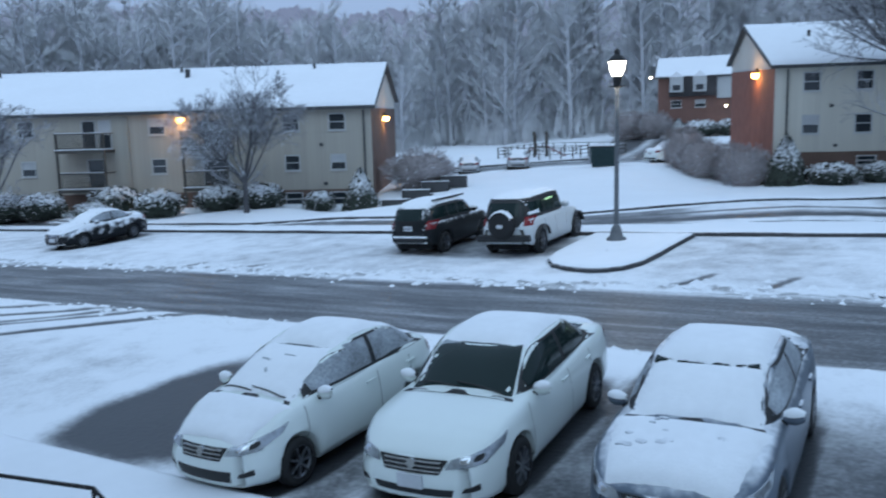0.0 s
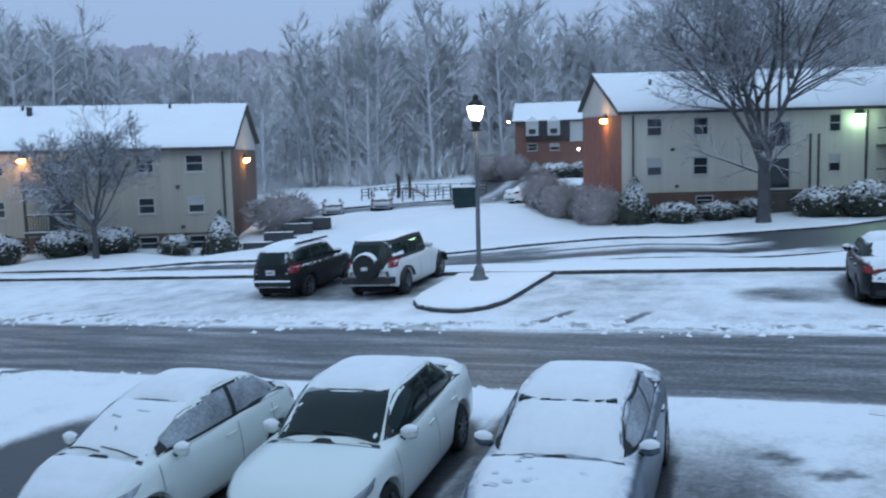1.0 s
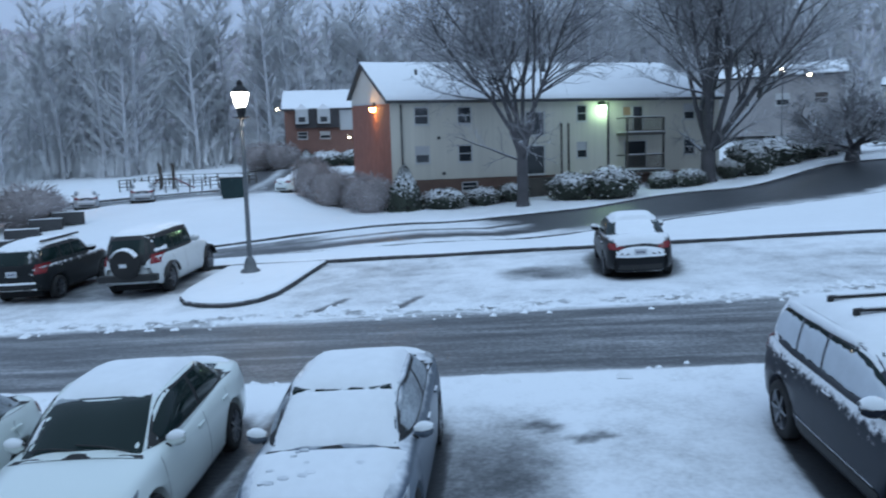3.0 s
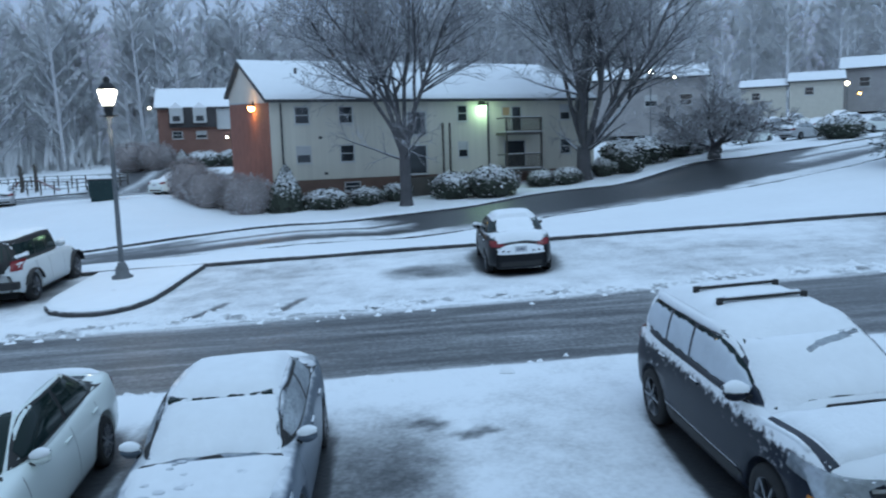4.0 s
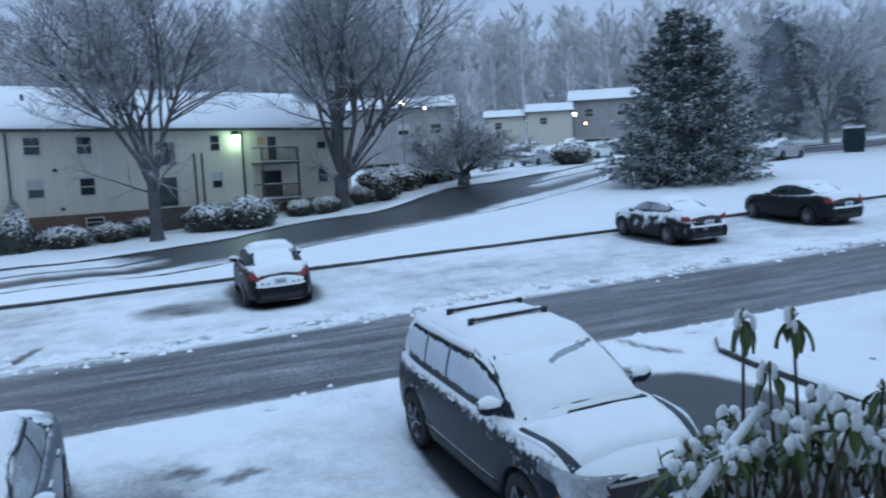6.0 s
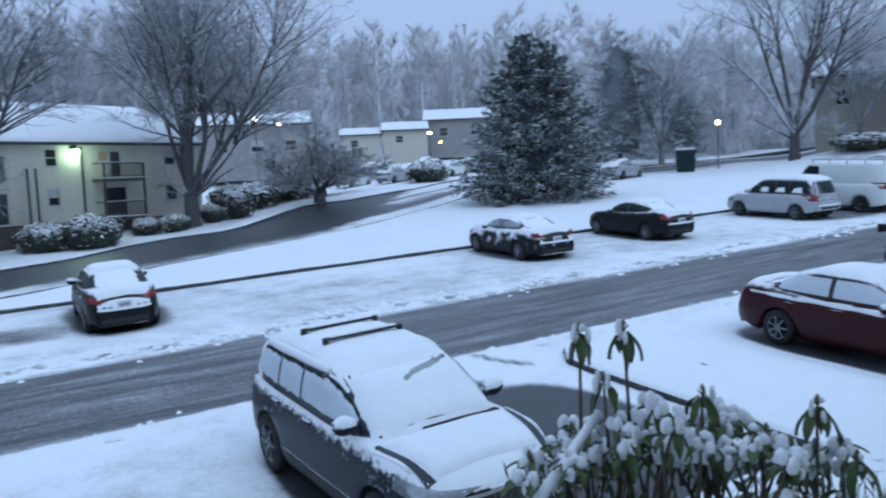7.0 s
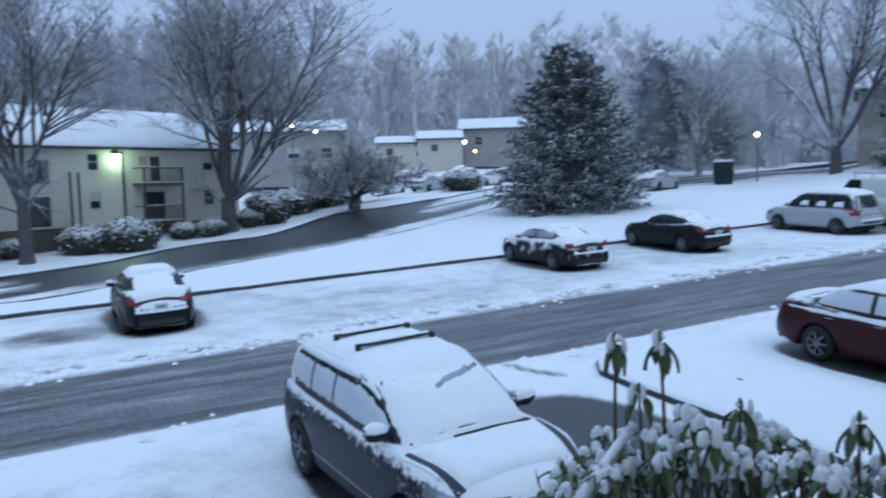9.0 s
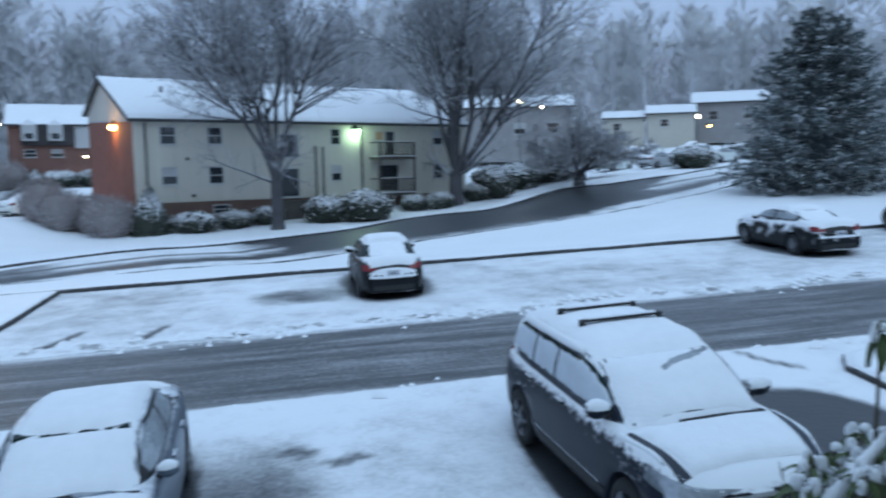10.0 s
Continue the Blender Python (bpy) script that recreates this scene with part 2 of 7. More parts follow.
PAINT_BLACK = snow_over("black_paint", (0.007, 0.008, 0.010), 0.36, 0.45, 0.95, 0.45, 4, grain=0.05)
PAINT_PALE = snow_over("pale_silver_paint", (0.40, 0.42, 0.44), 0.35, 0.5, 1.0, 0.4, 5, metal=0.2, grain=0.05)
DUMPSTER_GREEN = snow_over("green_steel", (0.022, 0.045, 0.048), 0.6, 0.8, 1.0, 0.2, 3)
RED_PLASTIC = material("red_plastic", (0.14, 0.03, 0.035), 0.5, grain=0.1, scale=10)


# ---- building tools ----
class Shape:
    """Points and faces of one mesh."""

    def __init__(self):
        self.v, self.f = [], []

    def box(self, x0, x1, y0, y1, z0, z1, m=None):
        k = len(self.v)
        c = [(x, y, z) for z in (z0, z1) for y in (y0, y1) for x in (x0, x1)]
        self.v += [tuple(m @ Vector(p)) for p in c] if m else c
        self.f += [tuple(k + i for i in q) for q in ((0, 2, 3, 1), (4, 5, 7, 6), (0, 1, 5, 4), (2, 6, 7, 3), (0, 4, 6, 2), (1, 3, 7, 5))]
        return self

    def bar(self, a, b, w, h=None):
        """A square bar from a to b."""
        a, b = Vector(a), Vector(b)
        q = (b - a).to_track_quat("Y", "Z").to_matrix().to_4x4()
        h = h or w
        return self.box(-w / 2, w / 2, 0, (b - a).length, -h / 2, h / 2, Matrix.Translation(a) @ q)

    def tube(self, a, b, r0, r1=None, n=8, caps=True):
        a, b = Vector(a), Vector(b)
        r1 = r0 if r1 is None else r1
        d = (b - a).normalized()
        u = d.orthogonal().normalized()
        w = d.cross(u)
        k = len(self.v)
        for p, r in ((a, r0), (b, r1)):
            for i in range(n):
                t = 2 * math.pi * i / n
                self.v.append(tuple(p + (u * math.cos(t) + w * math.sin(t)) * r))
        for i in range(n):
            j = (i + 1) % n
            self.f.append((k + i, k + j, k + n + j, k + n + i))
        if caps:
            self.f.append(tuple(k + i for i in reversed(range(n))))
            self.f.append(tuple(k + n + i for i in range(n)))
        return self

    def lathe(self, profile, n=20, centre=(0, 0, 0), axis="z", caps=True):
        """A turned form from (radius, height) pairs."""
        k = len(self.v)
        for r, h in profile:
            for i in range(n):
                t = 2 * math.pi * i / n
                p = (r * math.cos(t), r * math.sin(t), h)
                p = p if axis == "z" else (p[0], p[2], p[1])
                self.v.append((p[0] + centre[0], p[1] + centre[1], p[2] + centre[2]))
        for s in range(len(profile) - 1):
            for i in range(n):
                j = (i + 1) % n
                self.f.append((k + s * n + i, k + s * n + j, k + (s + 1) * n + j, k + (s + 1) * n + i))
        if caps:
            self.f.append(tuple(k + i for i in reversed(range(n))))
            self.f.append(tuple(k + (len(profile) - 1) * n + i for i in range(n)))
        return self

    def grid(self, rows, close=False):
        """A surface through rows of points; a missing point leaves a gap."""
        k, w = len(self.v), len(rows[0])
        self.v += [tuple(p) if p is not None else (0, 0, -50) for r in rows for p in r]
        flat = [p is not None for r in rows for p in r]
        for i in range(len(rows) - 1):
            for j in range(w - (0 if close else 1)):
                q = (i * w + j, i * w + (j + 1) % w, (i + 1) * w + (j + 1) % w, (i + 1) * w + j)
                if all(flat[t] for t in q):
                    self.f.append(tuple(k + t for t in q))
        return self

    def path(self, pts, r, n=6):
        """One bent rod through a run of points."""
        rows = []
        for i, p in enumerate(pts):
            d = (pts[min(i + 1, len(pts) - 1)] - pts[max(i - 1, 0)]).normalized()
            u = d.orthogonal().normalized()
            w = d.cross(u)
            rows.append([p + (u * math.cos(t) + w * math.sin(t)) * r for t in np.linspace(0, 2 * math.pi, n + 1)[:-1]])
        return self.grid(rows, close=True)

    def weld(self):
        """Let faces that meet share their corners."""
        seen, order, where = {}, [], []
        for p in self.v:
            key = tuple(round(c, 4) for c in p)
            if key not in seen:
                seen[key] = len(order)
                order.append(p)
            where.append(seen[key])
        self.v, self.f = order, [tuple(where[i] for i in f) for f in self.f]
        return self

    def mesh(self, name, smooth=False):
        me = bpy.data.meshes.new(name)
        used = sorted({i for f in self.f for i in f})
        slot = {i: k for k, i in enumerate(used)}
        me.from_pydata([self.v[i] for i in used], [], [tuple(slot[i] for i in f) for f in self.f])
        if smooth:
            me.polygons.foreach_set("use_smooth", [True] * len(me.polygons))
        me.validate()
        me.update()
        return me


def part(name, shape, mat, parent, label="", smooth=False, m=None):
    """One mesh object under a thing or under a part."""
    me = shape if isinstance(shape, bpy.types.Mesh) else shape.mesh(name, smooth)
    if not me.materials:
        me.materials.append(mat)
    ob = new(name, me)
    ob.parent = parent
    if m:
        ob.matrix_basis = m
    if label:
        ob["label"] = label
    return ob


def thing(name, label, category, m, group="", kind=""):
    ob = new(name)
    ob.empty_display_size = 0.2
    ob.matrix_basis = m
    return tagged(ob, label, category, group, kind)


def solid(name, shape, mat, label, category, group="", kind="", smooth=False, m=None):
    ob = part(name, shape, mat, None, "", smooth, m)
    return tagged(ob, label, category, group, kind)


def smooth01(t):
    t = np.clip(t, 0, 1)
    return t * t * (3 - 2 * t)


# ---- the lie of the land: a lot that climbs gently, then lawns on their own levels ----
SPOTS = ((-31, 41, -0.55), (-52, 30, -0.65), (-35, 35, -0.25), (-22, 33, 0.45), (-30, 47, 0.45), (-8, 52, 0.45), (-3, 54, 0.50), (0.3, 52, 0.60), (6, 55, 0.75),
         (11.5, 58, 1.20), (13, 57.5, 1.60), (17, 61, 1.95), (-6, 32, 1.02), (2, 35, 1.0), (10, 43, 1.55), (20, 52, 2.9), (55, 28, 3.0), (57, 33, 5.2), (63, 27, 5.4), (75, 40, 6.5),
         (-19, 54, 1.5), (-34, 58.5, 0.7), (-29, 58.5, 1.1), (-24, 59.5, 1.4), (-26, 66, 1.7), (-36, 69, 1.65), (-27, 104, 3.4), (-52, 137, 3.8), (-94, 160, 3.3), (27, 55, 3.3), (36, 60, 3.9), (30, 39, 2.75), (50, 47, 3.8), (67, 48, 4.5))


def plane(x, y):
    return 0.037 * x + 0.042 * y


def ground(x, y):
    """Height of the lawn or paving at a place (arrays or numbers)."""
    x, y = np.asarray(x, float), np.asarray(y, float)
    base = 0.037 * np.clip(x, -70, 75) + 0.042 * np.clip(y, -20, 150)
    num, den = np.zeros_like(x + y), np.full_like(x + y, 1.0 / 22.0 ** 3)
    for sx, sy, sz in SPOTS:
        w = 1.0 / (((x - sx) ** 2 + (y - sy) ** 2) ** 1.5 + 4.0)
        num = num + w * (sz - (0.037 * sx + 0.042 * min(sy, 150)))
        den = den + w
    return base + smooth01((y - 25.6) / 5.0) * num / den


def height(x, y):
    return float(ground(x, y))


def on_ground(x, y, turn=0.0, lift=0.0):
    """A pose at a place of the ground, upright."""
    return pose(x, y, height(x, y) + lift, 0, 0, turn)


def on_slope(x, y, turn):
    """A pose that lies on the sloping lot."""
    up = Vector((-0.037, -0.042, 1)).normalized()
    fwd = Vector((math.cos(radians(turn)), math.sin(radians(turn)), 0))
    fwd = (fwd - up * fwd.dot(up)).normalized()
    side = up.cross(fwd)
    return Matrix(((fwd.x, side.x, up.x, x), (fwd.y, side.y, up.y, y), (fwd.z, side.z, up.z, float(plane(x, y))), (0, 0, 0, 1)))


# ---- ground, lots, roads, kerbs ----
def band(x, y, ax, ay, bx, by, half, soft=0.08):
    """1 along a straight strip between two places, 0 off it."""
    dx, dy = bx - ax, by - ay
    n = math.hypot(dx, dy)
    s = ((x - ax) * dx + (y - ay) * dy) / n
    d = np.abs((x - ax) * dy - (y - ay) * dx) / n
    return smooth01((half + soft - d) / (2 * soft)) * smooth01((s + 0.3) / 0.6) * smooth01((n + 0.3 - s) / 0.6)


def block(x, y, x0, x1, y0, y1, soft=0.3, power=3):
    """1 inside a rounded rectangle, 0 outside."""
    u, v = np.abs((2 * x - x0 - x1) / (x1 - x0)), np.abs((2 * y - y0 - y1) / (y1 - y0))
    r = (u ** power + v ** power) ** (1 / power)
    return smooth01((1 + soft - r) / (2 * soft))


# bare places left by cars that drove off, and those under the parked ones
# the soft third patch, beside the silver sedan, also paints in its shadow
BARE_AND_SHADED = ((-11.6, -8.2, 6.5, 10.9, 0.30, 0.95), (5.2, 8.7, 5.6, 11.3, 0.10, 1.0), (-1.4, 0.7, 6.8, 11.3, 0.7, 0.56), (-3.8, -2.7, 5.5, 13.3, 0.4, 0.60),
        (-6.4, -5.4, 6.0, 11.0, 0.4, 0.5), (-0.6, 2.2, 20.9, 23.0, 0.6, 0.55), (-16.0, -9.0, 21.0, 25.2, 0.3, 0.56), (1.9, 4.4, 20.4, 25.2, 0.25, 0.8),
        (-33.3, -30.8, 20.5, 25.2, 0.25, 0.8), (15.2, 17.8, 20.8, 25.3, 0.25, 0.6), (21.0, 23.4, 20.8, 25.3, 0.25, 0.6), (28.8, 34.5, 19.6, 25.3, 0.25, 0.6),
        (-8.1, -6.2, 6.2, 10.6, 0.15, 0.9), (-5.7, -3.7, 6.7, 11.8, 0.15, 0.9), (-2.9, -0.9, 6.8, 11.8, 0.15, 0.9), (3.2, 5.4, 6.5, 11.6, 0.12, 0.9), (12.8, 14.9, 6.3, 11.2, 0.12, 0.95),
        (19.4, 21.9, 6.2, 12.3, 0.12, 0.9), (-4.6, -2.2, 20.5, 24.8, 0.7, 0.22), (6.0, 14.0, 20.0, 23.5, 0.8, 0.20), (-5.6, -1.6, 22.0, 25.0, 0.6, 0.36), (-2.4, 0.4, 18.8, 22.0, 0.8, 0.14), (0.6, 3.6, 6.8, 12.6, 0.9, 0.26), (-20, -12, 6.6, 11.0, 0.6, 0.24), (-28.0, -18.0, 20.0, 24.0, 0.8, 0.14))
TRACKS = ((-27.5, 10.4, -19.5, 13.6, 0.10), (-26.0, 9.4, -18.0, 13.5, 0.10), (-24.0, 8.6, -16.6, 13.5, 0.09), (-22.6, 9.8, -17.3, 13.6, 0.09), (-21.0, 8.9, -15.4, 13.5, 0.10), (-19.6, 10.0, -14.9, 13.6, 0.08),
          (-22.0, 17.7, -21.3, 19.3, 0.10), (-19.4, 17.8, -18.6, 19.4, 0.10), (-4.9, 18.3, -4.3, 20.0, 0.10), (-3.0, 18.2, -2.4, 19.9, 0.10), (6.8, 12.9, 7.6, 11.2, 0.10), (8.2, 13.2, 8.8, 11.9, 0.07),
          (-3.6, 12.9, -3.7, 10.2, 0.12), (-2.6, 12.9, -2.75, 10.4, 0.10))


def melt(x, y):
    m = 0.09 + 0.20 * smooth01((y - 17.8) / 1.5) * smooth01((26.0 - y) / 0.8) * smooth01(0.75 + 0.5 * np.sin(x * 0.35 + 1.0) * np.sin(y * 0.5 + x * 0.12)) + 0 * x
    for x0, x1, y0, y1, soft, k in BARE_AND_SHADED:
        m = np.maximum(m, k * block(x, y, x0, x1, y0, y1, soft))
    for ax, ay, bx, by, half in TRACKS:
        m = np.maximum(m, 0.74 * band(x, y, ax, ay, bx, by, half * 1.35, 0.13))
    for fx, fy in ((0.26, 11.05), (0.85, 10.55), (1.05, 10.62), (0.42, 10.98)):
        m = np.maximum(m, 0.58 * smooth01(1.6 - np.hypot((x - fx) / 0.22, (y - fy) / 0.13)))
    # dark speckles along the far side of the roadway
    speckle = np.exp(-((y - 18.1 - 0.18 * np.sin(x * 0.9)) / 0.35) ** 2) * smooth01(0.5 + 1.4 * np.sin(x * 5.3 + 2 * np.sin(x * 1.3) + y * 3.0) * np.sin(y * 8.0 + x * 2.2))
    m = np.maximum(m, 0.5 * speckle)
    m = np.maximum(m, 0.8 * smooth01((y - 13.15) / 0.35) * smooth01((18.0 - y) / 0.5))
    return m


def sheet(name, xs, ys, z, mat, label, category, melts=None):
    """A sheet over the plan, from a height function."""
    gx, gy = np.meshgrid(np.asarray(xs, float), np.asarray(ys, float))
    pts = np.stack([gx, gy, z(gx, gy)], -1).reshape(-1, 3)
    w, h = len(xs), len(ys)
    i = np.arange(w * h).reshape(h, w)
    quads = np.stack([i[:-1, :-1], i[:-1, 1:], i[1:, 1:], i[1:, :-1]], -1).reshape(-1, 4)
    me = bpy.data.meshes.new(name)
    me.from_pydata(pts.tolist(), [], quads.tolist())
    me.polygons.foreach_set("use_smooth", [True] * len(me.polygons))
    if melts is not None:
        a = me.attributes.new("melt", "FLOAT", "POINT")
        a.data.foreach_set("value", melts(gx, gy).reshape(-1).astype(np.float32))
    me.materials.append(mat)
    me.update()
    return tagged(new(name, me), label, category, kind="structure")


def ripples(x, y, amp, size):
    """Soft unevenness of lying snow."""
    return amp * (np.sin(x / size + 1.7 * np.sin(y / size * 0.8)) * np.cos(y / size * 1.3 + 0.9 * np.sin(x / size * 0.6)))


def windrow(x, y):
    """The ridge of pushed snow along the roadway."""
    d = np.exp(-((y - 18.15 - 0.18 * np.sin(x * 0.9)) / 0.32) ** 2) + 0.5 * np.exp(-((y - 13.05) / 0.22) ** 2)
    chop = 0.5 + 0.5 * np.sin(x * 7.1 + 3 * np.sin(x * 1.7)) * np.sin(y * 9.0 + 2 * np.sin(x * 2.3))
    return 0.12 * d * chop


def paving(x, y):
    thick = 0.03 * (1 - np.clip(melt(x, y), 0, 1))
    return plane(x, y) + thick + windrow(x, y) + ripples(x, y, 0.006, 0.6)


def road2_edges(n=90):
    near = np.array([(-75, 26.7), (-46, 27.2), (-32, 28.4), (-19.5, 27.9), (-9.4, 28.0), (-2.2, 29.4), (1.8, 32.2), (10, 37.3), (17, 40.0), (25, 43.0), (31, 49), (40, 56), (62, 70)], float)
    far = np.array([(-75, 28.8), (-49, 29.4), (-34, 30.9), (-21, 30.5), (-11, 32.6), (-2.8, 37.2), (1.0, 41.0), (8, 46.0), (17, 50.0), (27.4, 55.0), (36, 60.5), (45, 66), (58, 78)], float)

    def even(p):
        s = np.concatenate([[0], np.cumsum(np.hypot(*np.diff(p, axis=0).T))])
        t = np.linspace(0, s[-1], n)
        q = np.stack([np.interp(t, s, p[:, k]) for k in (0, 1)], 1)
        for _ in range(5):
            q[1:-1] = (q[:-2] + 2 * q[1:-1] + q[2:]) / 4
        return q
    return even(near), even(far)


NEAR2, FAR2 = road2_edges()


def lawn(x, y):
    """Lawn level: a kerb's height over the lot, sunk out of sight below the paving."""
    z = ground(x, y) + 0.10 * smooth01((y - 25.4) / 0.3) + ripples(x, y, 0.02, 1.9)
    under = (np.abs(x) < 64) & (y > 6.2) & (y < 25.45)
    d = np.full_like(z, 9.0)
    for i in range(len(NEAR2) - 1):
        a, b = NEAR2[i], FAR2[i]
        e = NEAR2[i + 1] - a
        mid, half = (a + b) / 2, np.linalg.norm(b - a) / 2
        d = np.minimum(d, np.hypot(x - mid[0], y - mid[1]) - half)
    return np.where(under, plane(x, y) - 0.35, z - 0.16 * smooth01((0.4 - d) / 0.8))


def steps(*runs):
    out_list = []
    for a, b, s in runs:
        out_list += list(np.arange(a, b, s))
    return out_list + [runs[-1][1]]


sheet("ground", steps((-1500, -200, 100), (-200, -70, 6), (-70, 80, 0.8), (80, 240, 6), (240, 1500, 100)),
      steps((-400, -40, 60), (-40, 4, 4), (4, 25, 1.4), (25, 70, 0.7), (70, 200, 4), (200, 1600, 100)), lawn, SNOW, "wide lawns and verges under fresh smooth snow", "snowy ground")
near_xs = steps((-64, -30, 0.5), (-30, 26, 0.14), (26, 64, 0.5))
sheet("pavement_near", near_xs, steps((6.25, 13.25, 0.14)), paving, LOT, "near parking bays with thin snow, tyre tracks and bare wet patches", "parking lot", melt)
sheet("road", near_xs, steps((13.25, 17.75, 0.18)), paving, ROAD, "grey slushy asphalt roadway with snow streaks along it", "road", melt)
sheet("pavement_far", near_xs, steps((17.75, 25.45, 0.12)), paving, LOT, "far parking bays under thin snow beside a pushed-up ridge", "parking lot", melt)

# the upper road, a strip of its own between two edges
r2 = Shape()
lanes = [0, 0.06, 0.2, 0.27, 0.34, 0.55, 0.62, 0.69, 0.85, 0.94, 1]
rows2 = [[(a[0] + (b[0] - a[0]) * k, a[1] + (b[1] - a[1]) * k) for k in lanes] for a, b in zip(NEAR2, FAR2)]
r2.grid([[(x, y, height(x, y) - 0.02 + (0.06 if k in (0, 10) else 0.0)) for k, (x, y) in enumerate(r)] for r in rows2])
me2 = r2.mesh("road_upper", True)
wet = me2.attributes.new("melt", "FLOAT", "POINT")
values = []
for r in rows2:
    for k, (x, y) in zip(lanes, r):
        dark = smooth01((x - 1.0 + 4 * k) / 3.0) * smooth01((25 - x + 14 * (k - 0.5)) / 4.0) * (0.45 + 0.55 * smooth01((k - 0.12) / 0.2))
        track = 0.72 if k in (0.27, 0.34, 0.62) else 0.18
        values.append(float(max(track, 1.0 * dark, 0.58 if x < -8 and 0.1 < k < 0.9 else 0)))
wet.data.foreach_set("value", values)
part("road_upper", me2, LOT, None)
tagged(bpy.data.objects["road_upper"], "narrow upper road, snowy with tyre tracks and a wet dark stretch", "road", kind="structure")


def side_road(name, near, far, label, wetness):
    """A strip of road laid between two edges."""
    s, vals, n = Shape(), [], 40
    t = np.linspace(0, 1, n)
    ed = [[np.interp(t, np.linspace(0, 1, len(p)), [q[k] for q in p]) for k in (0, 1)] for p in (near, far)]
    rows = []
    for i in range(n):
        row = []
        for k in (0, 0.12, 0.3, 0.4, 0.5, 0.65, 0.75, 0.9, 1):
            x, y = ed[0][0][i] + (ed[1][0][i] - ed[0][0][i]) * k, ed[0][1][i] + (ed[1][1][i] - ed[0][1][i]) * k
            row.append((x, y, height(x, y) + 0.15))
            vals.append(wetness * (1.0 if k in (0.3, 0.4, 0.65, 0.75) else 0.45 if 0 < k < 1 else 0.0))
        rows.append(row)
    me = s.grid(rows).mesh(name, True)
    me.attributes.new("melt", "FLOAT", "POINT").data.foreach_set("value", vals)
    tagged(part(name, me, LOT, None), label, "road", kind="structure")


side_road("road_far", [(38, 54), (44, 49.5), (49, 48.5), (58, 47.5), (75, 44)], [(46, 60), (50.3, 56.2), (55.5, 54.5), (64, 54), (78, 51)], "wet far drive beyond the evergreen", 0.85)
side_road("road_playground", [(-46, 58.2), (-39.8, 58.4), (-34.4, 58.5), (-29.2, 58.7), (-22.7, 59.4), (-16, 61)], [(-48, 62), (-42.4, 62.2), (-36, 61.8), (-31, 62.4), (-24, 63), (-17, 66)], "snowy drive along the playground", 0.75)
side_road("road_drive", [(-25.5, 62), (-28, 75), (-33, 92)], [(-16.2, 60), (-18, 70), (-22, 93)], "slushy drive climbing to the townhouse", 0.8)


def kerb_line(name, points, label, h=0.14, w=0.16, lift=0.0, level=None):
    """A kerb along a run of places."""
    s = Shape()
    level = level or plane
    pts = [Vector((x, y, float(level(x, y)) + lift)) for x, y in points]
    rows = []
    for i, p in enumerate(pts):
        d = (pts[min(i + 1, len(pts) - 1)] - pts[max(i - 1, 0)]).normalized()
        side = Vector((-d.y, d.x, 0)) * w / 2
        wob = 0.012 * math.sin(i * 2.1)
        rows.append([p - side + Vector((0, 0, -0.25)), p - side * 0.98 + Vector((0, 0, h - 0.03 + wob)), p - side * 0.7 + Vector((0, 0, h + wob)), p + side * 0.7 + Vector((0, 0, h + wob)),
                     p + side * 0.98 + Vector((0, 0, h - 0.03 + wob)), p + side + Vector((0, 0, -0.25))])
    s.grid(rows)
    return solid(name, s, KERB, label, "kerb", kind="structure", smooth=False)


kerb_line("kerb_playground", [(-48, 62), (-42.4, 62.2), (-36, 61.8), (-31, 62.4), (-24, 63)], "dark kerb along the playground drive", 0.20, 0.25, 0.10, ground)
kerb_line("kerb_far", [(46, 60), (50.3, 56.2), (55.5, 54.5), (64, 54), (78, 51)], "dark kerb along the far drive", 0.20, 0.25, 0.10, ground)
kerb_line("kerb", [(x, 25.46) for x in np.arange(-64, 37, 1.5)], "dark wet concrete kerb with snow on top")
kerb_line("kerb_upper_far", [tuple(p) for p in FAR2], "kerb along the upper road, snow on top", 0.12, 0.18, 0.0, ground)
kerb_line("kerb_upper_near", [tuple(p) for p in NEAR2], "low kerb along the upper road", 0.07, 0.16, 0.0, ground)


def island(name, outline, label, h=0.15):
    """A kerbed island with a snow-covered top."""
    n = len(outline)
    cx, cy = sum(p[0] for p in outline) / n, sum(p[1] for p in outline) / n
    th = thing(name, label, "traffic island", pose(cx, cy, float(plane(cx, cy))), kind="structure")
    ring, top = Shape(), Shape()

    def at(p, k, z):
        x, y = cx + (p[0] - cx) * k, cy + (p[1] - cy) * k
        return (x - cx, y - cy, float(plane(x, y) - plane(cx, cy)) + z)
    ring.grid([[at(p, k, z) for p in outline] for k, z in ((1.0, -0.2), (1.0, h - 0.03), (0.985, h), (0.93, h), (0.925, -0.1))], close=True)
    part("kerb_ring", ring, KERB, th, "dark wet concrete kerb")
    rows = [[at(p, k, z) for p in outline] for k, z in ((0.975, h - 0.01), (0.96, h + 0.03), (0.9, h + 0.055), (0.6, h + 0.075), (0.25, h + 0.08), (0.02, h + 0.085))]
    part("snow_cover", top.grid(rows, close=True), SNOW, th, "smooth fresh snow", True)
    return th


bow = [(-9.35, 25.2), (-9.35, 23.4), (-9.3, 21.6), (-9.1, 20.7), (-8.7, 20.05), (-8.1, 19.65), (-7.4, 19.5), (-6.95, 19.65), (-6.6, 20.0), (-6.35, 20.7), (-6.25, 22.0), (-6.2, 23.4), (-6.1, 25.2)]
